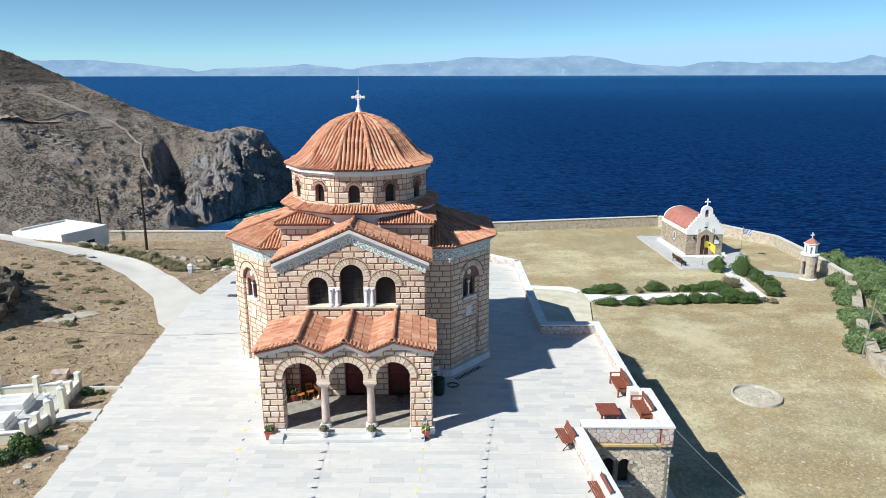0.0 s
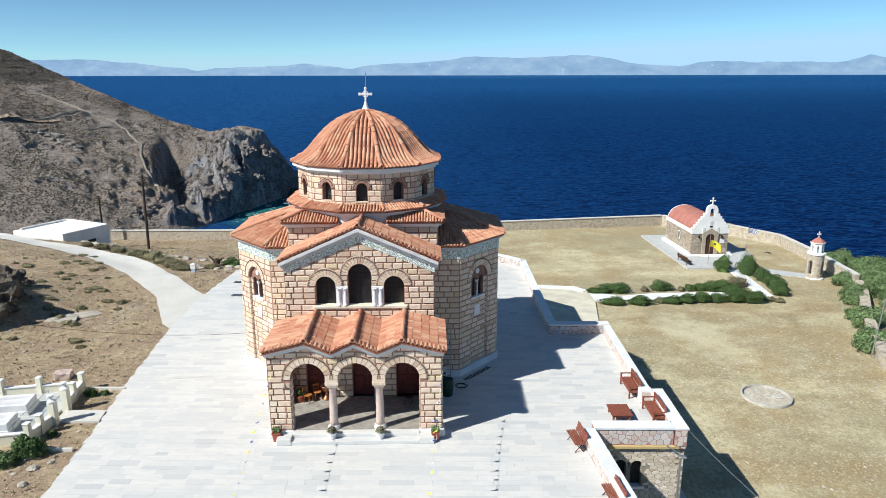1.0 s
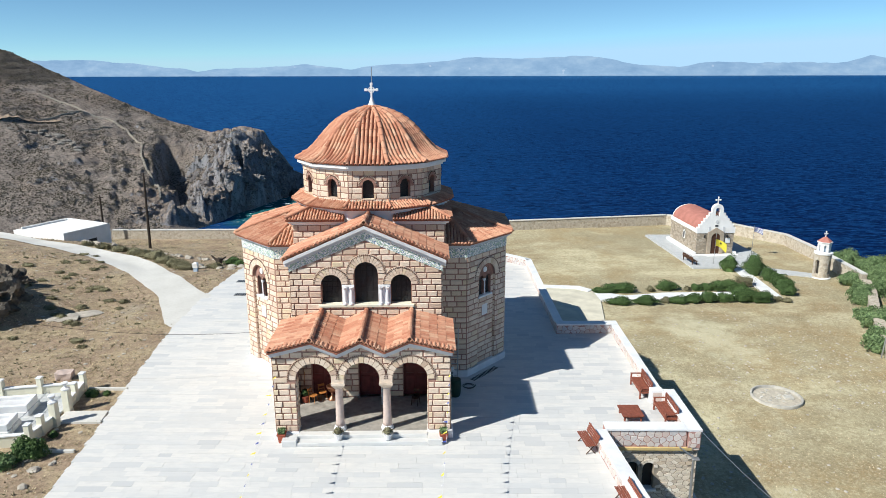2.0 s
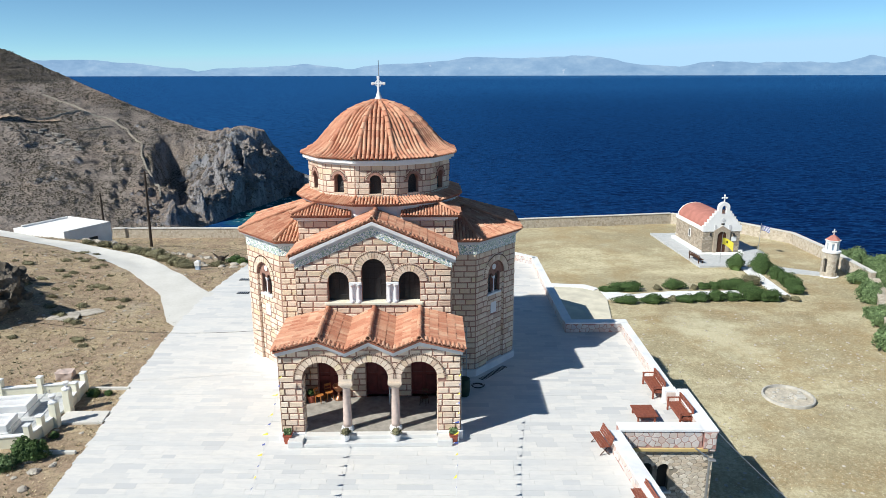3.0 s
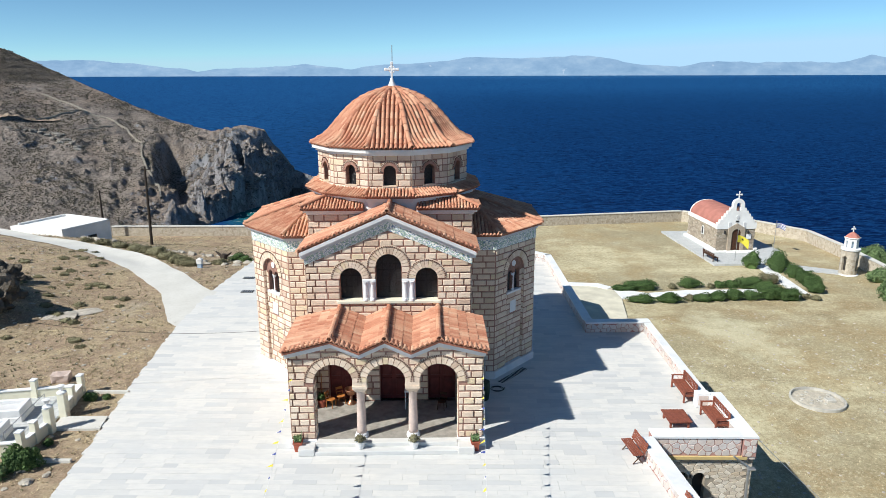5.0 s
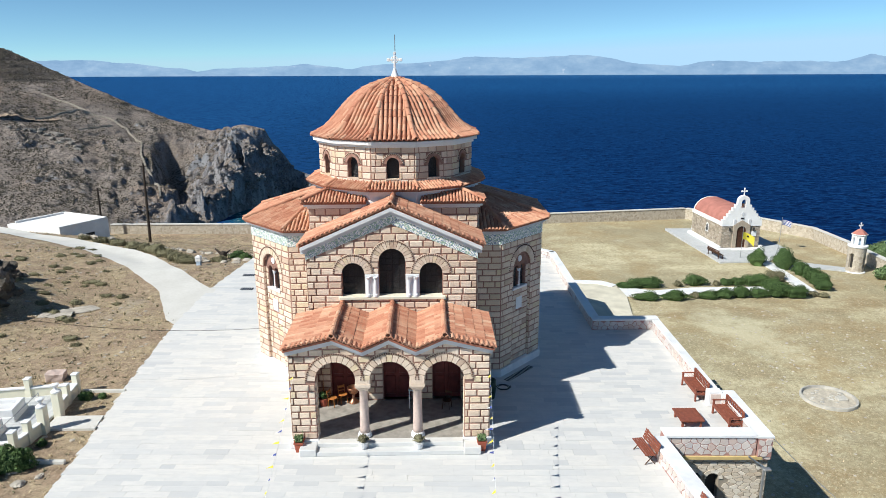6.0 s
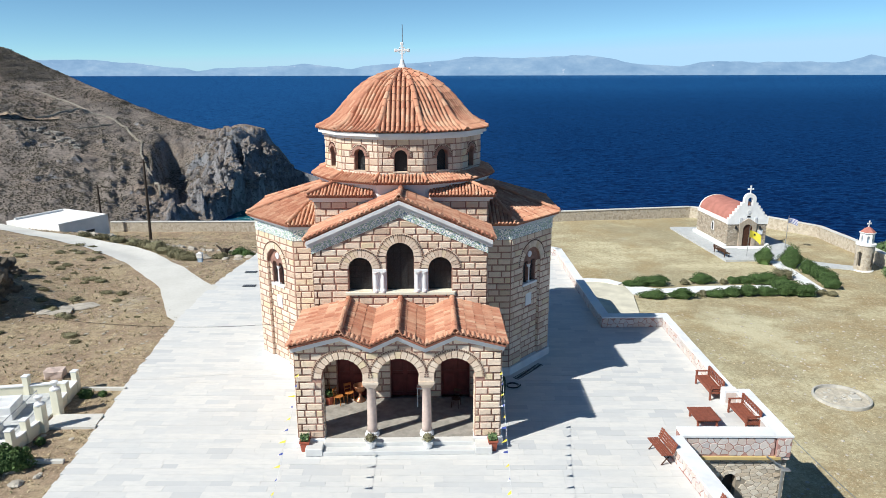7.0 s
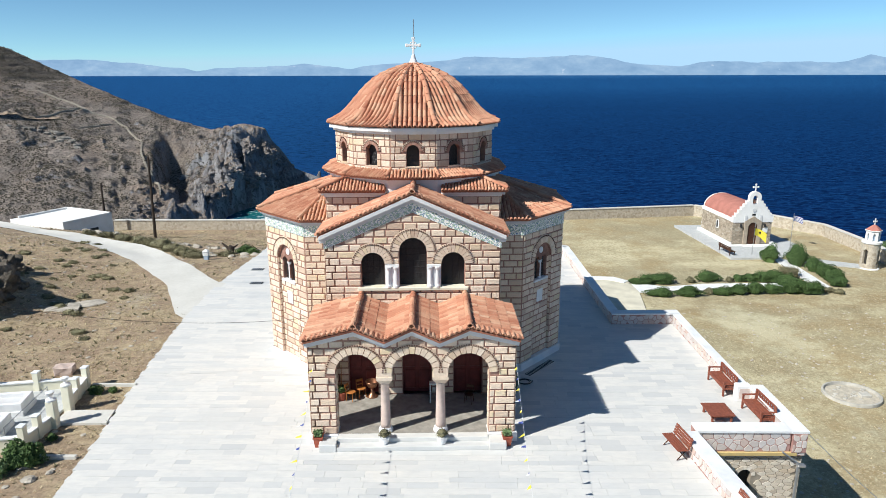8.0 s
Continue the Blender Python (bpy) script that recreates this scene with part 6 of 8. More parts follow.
# plant pots by the porch
def flower_pot(m, label, red):
    t = thing("plant_pot", m, label, "plant pot", "pots by the porch")
    if red:
        part("pot", lathe(bmesh.new(), [(0.13, 0), (0.15, 0.02), (0.20, 0.32), (0.23, 0.33), (0.23, 0.38), (0.19, 0.38), (0.17, 0.33)], 4, 0, 0, math.pi / 4), M_TERRACOTTA, t, "red terracotta pot")
        part("plant", foliage((0, 0, 0.45), (0.15, 0.15, 0.15), 160, 0.04, 5), M_LEAFGREY, t, "grey-green potted plant")
        bm = bmesh.new()
        lathe(bm, [(0.20, 0.4), (0.22, 0.62)], 4, 0, 0, math.pi / 4)
        part("net", lathe(bmesh.new(), [(0.004, 0.36), (0.006, 0.7)], 5, 0.12, 0.1), M_LEAFGREY, t)
        bm.free()
    else:
        part("pot", lathe(bmesh.new(), [(0.10, 0), (0.13, 0.03), (0.17, 0.22), (0.19, 0.26), (0.15, 0.26)], 14), M_MARBLE, t, "white stone pot")
        part("plant", foliage((0, 0, 0.34), (0.19, 0.19, 0.13), 320, 0.032, 8), M_LEAFDRY, t, "green bushy potted plant")


for x, y, red in ((-6.98, 23.78, True), (-0.88, 23.88, True), (-4.83, 23.72, False), (-2.98, 23.74, False)):
    z = 0.0 if red else 0.15
    flower_pot(pose(x, y, z, 0, 0, 4), "red terracotta pot with a netted plant by the pier" if red else "white pot with a bushy plant at a column foot", red)

# chairs, font and plants inside the porch
def wooden_chair(m, wood, label):
    m = m @ Matrix.Diagonal((0.8, 0.8, 0.72, 1))
    t = thing("wooden_chair", m, label, "chair", "porch chairs")
    part("seat", lathe(bmesh.new(), [(0.19, 0.43), (0.21, 0.44), (0.21, 0.46), (0.19, 0.47)], 14), wood, t)
    for x, y in ((-0.14, -0.14), (0.14, -0.14), (-0.14, 0.14), (0.14, 0.14)):
        part("leg", rod(bmesh.new(), (x * 1.2, y * 1.2, 0), (x, y, 0.43), 0.018), wood, t)
    for x in (-0.15, 0.15):
        part("back_post", rod(bmesh.new(), (x, 0.17, 0.43), (x * 1.05, 0.23, 0.86), 0.016), wood, t)
    part("backrest", cube(-0.17, 0.17, 0.20, 0.23, 0.72, 0.86, 0.012), wood, t)
    part("back_rail", cube(-0.15, 0.15, 0.18, 0.20, 0.56, 0.61, 0.008), wood, t)


wooden_chair(pose(-6.28, 26.40, 0.30, 0, 0, 70), M_CHAIR, "orange-brown round-seated wooden chair in the porch")
wooden_chair(pose(-5.95, 26.70, 0.30, 0, 0, 30), M_CHAIR, "orange-brown round-seated wooden chair in the porch")
wooden_chair(pose(-2.05, 26.25, 0.30, 0, 0, -20), M_DARKWOOD, "dark wooden chair in the shade of the porch")
t = thing("font", pose(-5.55, 26.70, 0.30) @ Matrix.Scale(0.78, 4), "copper baptismal font on a flared foot", "font")
part("bowl", lathe(bmesh.new(), [(0.07, 0.42), (0.2, 0.5), (0.29, 0.72), (0.31, 0.78), (0.28, 0.78), (0.22, 0.6)], 18), M_COPPER, t, "", True)
part("foot", lathe(bmesh.new(), [(0.26, 0.0), (0.25, 0.04), (0.12, 0.16), (0.06, 0.28), (0.08, 0.42)], 18), M_COPPER, t, "", True)
t = thing("plant_pot", pose(-6.62, 26.42, 0.30), "brown pot with a tall cane plant in the porch", "plant pot", "pots by the porch")
part("pot", lathe(bmesh.new(), [(0.12, 0), (0.17, 0.28), (0.18, 0.3), (0.15, 0.3)], 14), M_TERRACOTTA, t)
part("plant", foliage((0, 0, 0.42), (0.16, 0.16, 0.15), 120, 0.06, 15), M_LEAF, t)
part("cane", rod(bmesh.new(), (0, 0, 0.3), (0.02, 0, 1.35), 0.012), M_CHAIR, t)
t = thing("candle_stand", pose(-3.3, 26.3, 0.30), "small pale candle stand beside the door", "stand")
part("top", cube(-0.16, 0.16, -0.12, 0.12, 0.70, 0.76, 0.01), M_PLASTER, t)
for x in (-0.13, 0.13):
    for y in (-0.09, 0.09):
        part("leg", cube(x - 0.015, x + 0.015, y - 0.015, y + 0.015, 0, 0.7), M_PLASTER, t)

# strings of small flags from the porch piers
def bunting(a, b, count, seed):
    t = thing("bunting", pose(0, 0, 0), "string of small yellow and blue-white cloth flags", "bunting", "flag strings")
    rng = random.Random(seed)
    a, b = Vector(a), Vector(b)

    def at(s):
        p = a.lerp(b, s)
        p.z -= 0.45 * 4 * s * (1 - s)
        return p
    part("string", tube([at(i / 40) for i in range(41)], 0.004, 4), M_WHITECLOTH, t)
    for i in range(count):
        p, q = at((i + 0.3) / count), at((i + 0.3) / count + 0.12 / (b - a).length)
        d = (q - p)
        side = Vector((1, 0, 0)) * rng.uniform(-0.24, -0.06)
        drop = Vector((0, 0, -rng.uniform(0.02, 0.13)))
        tip = p.lerp(q, 0.5) + side + drop
        mid1, mid2 = p.lerp(tip, 0.5) + Vector((rng.uniform(-.04, .04), 0, 0)), q.lerp(tip, 0.5) + Vector((rng.uniform(-.04, .04), 0, 0))
        yellow = i % 2 == 0
        if yellow:
            part("flag", ([tuple(v) for v in (p, q, mid2, tip, mid1)], [[0, 1, 2, 4], [4, 2, 3]]), M_YELLOW, t, "small yellow flag")
        else:
            f = part("flag", ([tuple(v) for v in (p, q, mid2, mid1)], [[0, 1, 2, 3]]), M_BLUE, t, "small blue and white flag")
            part("flag_tail", ([tuple(v) for v in (mid1, mid2, tip)], [[0, 1, 2]]), M_WHITECLOTH, f)


bunting((-7.05, 23.9, 2.75), (-5.95, 13.0, 2.6), 20, 1)
bunting((-0.62, 24.0, 2.8), (-1.0, 13.0, 2.6), 20, 2)
hose = tube([Vector((0.20 + (0.20 + 0.002 * i) * math.cos(i * math.pi / 12), 28.45 + 0.23 * math.sin(i * math.pi / 12), 0.03 + 0.0012 * i)) for i in range(50)], 0.015, 6)
tagged(part("garden_hose", hose, M_WIRE), "coiled dark garden hose on the paving", "hose")
t = thing("barrel", pose(-0.42, 27.65, 0) @ Matrix.Scale(1.08, 4), "dark green plastic barrel standing by the church wall", "barrel")
part("body", lathe(bmesh.new(), [(0.19, 0), (0.21, 0.03), (0.24, 0.30), (0.235, 0.34), (0.25, 0.38), (0.24, 0.62), (0.21, 0.68)], 18), M_BIN, t, "", True)
part("lid", lathe(bmesh.new(), [(0.225, 0.67), (0.235, 0.70), (0.20, 0.72), (0.02, 0.725)], 18), M_BIN, t)
t = thing("ladder", pose(0, 0, 0), "pale metal ladder leaning on the church wall", "ladder")
for x in (-0.62, -0.30):
    part("rail", rod(bmesh.new(), (x, 29.05, 0), (x + 0.03, 29.37, 2.45), 0.024, n=6), M_METAL, t)
for i in range(8):
    z = 0.25 + i * 0.28
    part("rung", rod(bmesh.new(), (-0.62 + 0.012 * z, 29.05 + 0.131 * z, z), (-0.30 + 0.012 * z, 29.05 + 0.131 * z, z), 0.016, n=6), M_METAL, t)
t = thing("louvred_box", pose(-0.62, 28.75, 0), "white louvred metal box standing behind the porch", "box")
part("case", cube(-0.17, 0.17, -0.13, 0.13, 0.06, 0.78, 0.02), M_PLASTER, t)
for i in range(7):
    part("louvre", cube(-0.12, 0.12, -0.145, -0.128, 0.20 + i * 0.07, 0.235 + i * 0.07), M_GRILLE, t)
for x in (-0.13, 0.09):
    part("foot", cube(x, x + 0.04, -0.12, 0.12, 0, 0.06), M_METAL, t)
t = thing("floor_grate", pose(0.98, 29.88, 0.004, 0, 0, 50), "dark iron drain grate in the paving by the wall", "grate")
for i in range(16):
    part("bar", cube(-0.94 + i * 0.118, -0.94 + i * 0.118 + 0.05, -0.13, 0.13, 0, 0.012), M_GRILLE, t)
for k, (x, y) in enumerate(((-14.55, 44.2), (-13.85, 41.4))):
    g = thing("drain_cover", pose(x, y, 0.004), "small dark iron drain cover in the paving", "drain", "drain covers")
    part("frame", cube(-0.36, 0.36, -0.22, 0.22, 0, 0.010), M_GRILLE, g)
    for i in range(5):
        part("bar", cube(-0.30 + i * 0.13, -0.30 + i * 0.13 + 0.06, -0.18, 0.18, 0.010, 0.018), M_METAL, g)
# ---- the lower field: chapel, bell turret, hedges, walls ----
FZ = -4.2
tagged(part("landing", prism(bmesh.new(), [(5.0, 44.0), (10.7, 47.6), (11.4, 52.2), (11.25, 54.9), (10.3, 55.8), (7.4, 56.15), (5.0, 56.15)], -4.5, -4.06), M_LANDING), "pale concrete landing at the foot of the terrace", "landing", kind="structure")
tagged(part("kerb", prism(bmesh.new(), [(5.0, 55.55), (7.4, 55.5), (9.9, 55.15), (10.8, 54.4), (11.3, 54.85), (10.35, 55.9), (7.4, 56.25), (5.0, 56.25)], -4.5, -4.0), M_MARBLE), "white rounded kerb round the landing", "kerb", kind="structure")
tagged(part("footpath", prism(bmesh.new(), [(11.2, 52.3), (14.0, 52.35), (17.0, 52.6), (24.5, 53.4), (24.4, 54.65), (17.0, 54.35), (13.8, 53.6), (11.2, 54.8)], -4.5, -4.08), M_MARBLE), "white paved footpath between low hedges", "path", kind="structure")
tagged(part("footpath", prism(bmesh.new(), [(25.2, 52.9), (26.3, 53.2), (26.7, 61.6), (25.6, 61.6)], -4.5, -4.085), M_MARBLE), "white paved footpath to the chapel", "path", kind="structure")
tagged(part("footpath", prism(bmesh.new(), [(26.8, 61.2), (29.0, 59.9), (31.8, 58.9), (32.3, 60.0), (29.6, 61.5), (28.0, 63.0)], -4.5, -4.095), M_GREYPAVE), "grey paved footpath to the bell turret", "path", kind="structure")
plaza = tagged(part("chapel_terrace", prism(bmesh.new(), [(21.3, 75.0), (22.0, 61.6), (26.4, 61.7), (30.2, 66.6), (29.4, 75.0)], -4.6, -4.03), M_GREYPAVE), "grey stone paving round the chapel", "paving", kind="structure")

chapel = thing("chapel", pose(23.85, 66.3, -4.05, 0, 0, 3.6), "small stone chapel with white stepped gable and pink vault", "chapel")
CW, CL, CH = 3.7, 6.74, 2.22
body = part("wall", cube(0, CW, 0.02, CL, 0, CH), M_FIELDJOINT, chapel)


def door_clear(u, v):
    return not (abs(u - CW / 2) < 0.86 and v < 2.75)


stone_face("wall_stone", Matrix.Translation((0, 0.02, 0.15)), CW, CH - 0.15, 0.32, 401, M_CHAPELSTONE, body, 0.02, False, flat=1.6, keep=lambda u, v: door_clear(u, v + 0.15))
side_m = wall_pose((0, CL), (0, 0.02))
stone_face("wall_stone", side_m @ Matrix.Translation((0, 0, 0.3)), CL - 0.02, CH - 0.3, 0.32, 402, M_CHAPELSTONE, body, 0.02, False, flat=1.6, keep=lambda u, v: not (abs(u - 3.6) < 0.32 and 0.6 < v < 1.7))
right_m = wall_pose((CW, 0.02), (CW, CL))
stone_face("wall_stone", right_m @ Matrix.Translation((0, 0, 0.3)), CL - 0.02, CH - 0.3, 0.32, 403, M_CHAPELSTONE, body, 0.02, False, flat=1.6)
# arched side window
sw = side_m @ Matrix.Translation((3.6, -0.03, 1.0))
part("window_frame", plate(bmesh.new(), [(-0.27, 0)] + arc(0, 0.62, 0.27, 180, 0, 10) + [(0.27, 0)], sw, 0.05), M_PLASTER, chapel, "white arched window surround")
part("window_pane", plate(bmesh.new(), [(-0.17, 0.08)] + arc(0, 0.62, 0.17, 180, 0, 10) + [(0.17, 0.08)], sw @ Matrix.Translation((0, -0.015, 0)), 0.02), M_GLASS, chapel, "dark arched window pane")
# white band, vault and stepped gable
for x in (-0.07, CW - 0.18):
    part("eave_band", cube(x, x + 0.25, 0.3, CL + 0.05, CH, CH + 0.34, 0.02), M_PLASTER, chapel, "white plastered eave band")
vb = bmesh.new()
prof = [(CW / 2 - (CW / 2 - 0.1) * math.cos(math.pi * i / 20), CH + 0.30 + 1.34 * math.sin(math.pi * i / 20)) for i in range(21)]
plate(vb, [(0.1, CH - 0.1)] + prof + [(CW - 0.1, CH - 0.1)], Matrix.Translation((0, 0.3, 0)), CL - 0.35)
part("vault", vb, M_VAULT, chapel, "pink painted barrel vault roof")
back_g = bmesh.new()
plate(back_g, [(0, 0)] + [(x, z) for x, z in prof] + [(CW, 0)], Matrix.Translation((0, CL - 0.1, 0)), 0.2)
part("back_gable", back_g, M_PLASTER, chapel, "white plastered back gable")
hw, z = CW / 2 + 0.08, CH - 0.02
prof_l = [(CW / 2 - hw, z)]
z += 0.60
for i in range(6):
    prof_l.append((CW / 2 - hw, z))
    hw -= 0.2275
    prof_l.append((CW / 2 - hw, z))
    z += 0.285
top_hw = hw
ztop = z + 0.04
left = prof_l + [(CW / 2 - top_hw, ztop)]
outline = left + arc(CW / 2, ztop, top_hw, 180, 0, 14)[1:-1] + [(CW - x, zz) for x, zz in left[::-1]]
# the bell opening splits the gable into two halves and a head
bz0, bz1, br = ztop - 0.62, ztop - 0.02, 0.22
half_pts = [p for p in left if p[1] <= bz0] + [(left[[q[1] <= bz0 for q in left].count(True) - 1][0], bz0)]
gm = Matrix.Translation((0, -0.05, 0))
gb = bmesh.new()
xs0 = half_pts[-1][0]
plate(gb, half_pts + [(CW - x, zz) for x, zz in half_pts[::-1]], gm, 0.36)
upper_l = [(xs0, bz0)] + [p for p in left if p[1] > bz0]
plate(gb, upper_l + arc(CW / 2, ztop, top_hw, 180, 0, 14)[1:-1] + [(CW - x, zz) for x, zz in upper_l[::-1]] + [(CW / 2 + br, bz0)] + arc(CW / 2, bz1, br, 0, 180, 10) + [(CW / 2 - br, bz0)], gm, 0.36)
part("stepped_gable", gb, M_PLASTER, chapel, "white stepped gable with bell opening")
part("bell", lathe(bmesh.new(), [(0.15, bz0 + 0.12), (0.13, bz0 + 0.18), (0.09, bz0 + 0.34), (0.03, bz0 + 0.4)], 12, CW / 2, 0.13), M_COPPER, chapel, "bronze bell")
part("bell_bar", rod(bmesh.new(), (CW / 2 - br, 0.13, bz0 + 0.42), (CW / 2 + br, 0.13, bz0 + 0.42), 0.018), M_DARKWOOD, chapel)
cb = cross_bm(ztop + top_hw - 0.02, 0.66, 0.44, 0.05)
cb.transform(Matrix.Translation((CW / 2, 0.13, 0)))
part("cross", cb, M_PLASTER, chapel, "white cross")
# doorway
part("door_surround", plate(bmesh.new(), [(CW / 2 - 0.8, 0.1), (CW / 2 - 0.45, 0.1), (CW / 2 - 0.45, 1.75)] + arc(CW / 2, 1.75, 0.45, 180, 0, 12) + [(CW / 2 + 0.45, 0.1), (CW / 2 + 0.8, 0.1), (CW / 2 + 0.8, 2.3), (CW / 2, 2.78), (CW / 2 - 0.8, 2.3)], Matrix.Translation((0, -0.14, 0)), 0.2), M_CHAPELSTONE, chapel, "rough stone door surround")
door = part("door", plate(bmesh.new(), [(CW / 2 - 0.46, 0.1), (CW / 2 - 0.46, 1.75)] + arc(CW / 2, 1.75, 0.46, 180, 0, 12) + [(CW / 2 + 0.46, 0.1)], Matrix.Translation((0, -0.03, 0)), 0.06), M_DARKWOOD, chapel, "dark brown arched wooden door")
for s in (-1, 1):
    for z0, z1 in ((0.3, 0.95), (1.05, 1.7)):
        part("door_panel", cube(CW / 2 + s * 0.22 - 0.15, CW / 2 + s * 0.22 + 0.15, -0.05, -0.025, z0, z1, 0.01), M_DARKWOOD, door)
    part("lantern", cube(CW / 2 + s * 1.15 - 0.07, CW / 2 + s * 1.15 + 0.07, -0.2, -0.02, 1.75, 2.05, 0.03), M_GRILLE, chapel, "dark wall lantern")
    part("shoulder_stone", cube(CW / 2 + s * 0.72 - 0.12, CW / 2 + s * 0.72 + 0.12, -0.1, 0.02, 2.3, 2.85, 0.02), M_CORNICE, chapel)
part("plaque", cube(CW / 2 + 1.0, CW / 2 + 1.5, -0.06, 0.0, 1.2, 1.65, 0.01), M_MARBLE, chapel, "white marble plaque")
part("medallion", plate(bmesh.new(), arc(CW / 2, 3.35, 0.17, 0, 360, 16)[:-1], Matrix.Translation((0, -0.09, 0)), 0.05), M_CORNICE, chapel, "round grey medallion")
part("niche_plate", cube(CW / 2 - 0.16, CW / 2 + 0.16, -0.08, 0.0, 2.86, 3.02, 0.01), M_GRILLE, chapel)
part("base_bench", cube(-0.42, -0.02, -0.1, CL, -0.1, 0.28, 0.02), M_PLASTER, chapel, "white plastered base ledge")
part("base_bench", cube(-0.42, CW + 0.42, -0.45, -0.02, -0.1, 0.10, 0.02), M_PLASTER, chapel, "white plastered base ledge")
part("door_step", cube(CW / 2 - 1.0, CW / 2 + 1.0, -0.75, -0.45, -0.1, 0.06, 0.02), M_PLASTER, chapel)
part("base_bench", cube(CW + 0.02, CW + 0.42, -0.02, CL, -0.1, 0.28, 0.02), M_PLASTER, chapel, "white plastered base ledge")

# bell turret
turret = thing("bell_turret", pose(32.45, 59.15, -4.2, 0, 0, 12) @ Matrix.Diagonal((0.83, 0.83, 0.97, 1)), "round stone turret with white lantern and red roof", "turret")
tb = bmesh.new()
R = 0.82
openings = [radians(a) for a in (-70, -165, 20, 110)]
# solid core, painted dark in place of the turret's shaded inside
tb2 = lathe(bmesh.new(), [(R - 0.25, 0), (R - 0.25, 2.25)], 20)
part("core", tb2, M_UNLITINSIDE, turret, "dark painted core that stands for the unlit inside of the turret")
n = 48
for i in range(n):
    a0, a1 = 2 * math.pi * i / n, 2 * math.pi * (i + 1) / n
    am = (a0 + a1) / 2
    d = min(abs((am - o + math.pi) % (2 * math.pi) - math.pi) for o in openings) * R
    gap = d < 0.2
    ztop_ = 1.55 + math.sqrt(max(0.04 - d * d, 0))
    for z0, z1 in (((0, 0.45), (ztop_, 2.25)) if gap else ((0, 2.25),)):
        vs = [tb.verts.new((r * math.cos(a), r * math.sin(a), z)) for z in (z0, z1) for r, a in ((R, a0), (R, a1), (R - 0.22, a1), (R - 0.22, a0))]
        for f in ((3, 2, 1, 0), (4, 5, 6, 7), (0, 1, 5, 4), (1, 2, 6, 5), (2, 3, 7, 6), (3, 0, 4, 7)):
            tb.faces.new([vs[k] for k in f])
tbody = part("body", tb, M_RUBBLE, turret, "round rubble stone base with slit openings")
part("foot", lathe(bmesh.new(), [(1.0, -0.05), (1.0, 0.07), (0.86, 0.10)], 24), M_PLASTER, turret)
part("ring", lathe(bmesh.new(), [(0.80, 2.2), (0.92, 2.28), (0.92, 2.42), (0.72, 2.46)], 24), M_PLASTER, turret, "white plastered ring")
lan = bmesh.new()
for i in range(6):
    a = 2 * math.pi * i / 6 + 0.5
    p, q_ = (0.66 * math.cos(a), 0.66 * math.sin(a)), (0.66 * math.cos(a + math.pi / 3), 0.66 * math.sin(a + math.pi / 3))
    m = wall_pose(p, q_)
    w = math.dist(p, q_)
    c = w / 2
    plate(lan, [(0, 2.44), (c - 0.11, 2.44), (c - 0.11, 2.6), (c - 0.11, 3.0)] + arc(c, 3.0, 0.11, 180, 0, 6)[1:-1] + [(c + 0.11, 3.0), (c + 0.11, 2.44), (w, 2.44), (w, 3.3), (0, 3.3)], m, 0.12)
part("lantern", lan, M_PLASTER, turret, "white plastered lantern with arched openings")
part("lantern_core", lathe(bmesh.new(), [(0.42, 2.44), (0.42, 3.3)], 6, 0, 0, 0.5), M_BLUEPAINT, turret)
part("cornice", lathe(bmesh.new(), [(0.70, 3.28), (0.78, 3.34), (0.78, 3.40)], 6, 0, 0, 0.5), M_PLASTER, turret)
part("roof", lathe(bmesh.new(), [(0.72, 3.40), (0.50, 3.58), (0.26, 3.76), (0.05, 3.86)], 6, 0, 0, 0.5), M_VAULT, turret, "pink-red pyramid roof")
part("cross", cross_bm(3.82, 0.5, 0.36, 0.045), M_PLASTER, turret, "white cross")

# flag poles
def flag_pole(x, y, h, label):
    t = thing("flag_pole", pose(x, y, -4.08), label, "flag", "flags by the chapel")
    part("pole", rod(bmesh.new(), (0, 0, 0), (0.03, 0, h), 0.03, 0.02, 8), M_METAL, t)
    part("foot", lathe(bmesh.new(), [(0.12, 0), (0.12, 0.04), (0.05, 0.06)], 12), M_METAL, t)
    return t


def cloth(w, h, nx, nz, z0, wave, droop):
    v = [(w * i / nx, wave * math.sin(4.2 * i / nx + 0.8 * k / nz) * i / nx, z0 + h * k / nz - droop * (i / nx) ** 2 * (1.2 - 0.4 * k / nz)) for k in range(nz + 1) for i in range(nx + 1)]
    f = [[k * (nx + 1) + i, k * (nx + 1) + i + 1, (k + 1) * (nx + 1) + i + 1, (k + 1) * (nx + 1) + i] for k in range(nz) for i in range(nx)]
    return v, f


yf = flag_pole(24.36, 62.95, 3.0, "yellow cloth flag with a dark emblem on a thin pole")
part("flag", cloth(1.0, 0.62, 14, 8, 1.80, 0.26, 0.55), M_YELLOW, yf, "yellow flag")
em = cloth(0.26, 0.16, 4, 3, 1.96, 0.0, 0.05)
part("emblem", ([(x + 0.42, y - 0.02 + 0.16 * math.sin(4.2 * (x + 0.42) / 1.35 + 0.3) * (x + 0.42) / 1.35 - 0.02, z) for x, y, z in em[0]], em[1]), M_GRILLE, yf, "dark emblem")
bf = flag_pole(29.33, 66.2, 3.1, "blue and white striped flag on a thin pole")
v, f = cloth(0.85, 0.5, 9, 9, 2.4, 0.16, 0.25)
for k in range(9):
    strip = [q_ for q_ in f if q_[0] // 10 == k]
    part("stripe", (v, strip), M_BLUE if k % 2 == 0 else M_WHITECLOTH, bf, "blue stripe" if k % 2 == 0 else "white stripe")

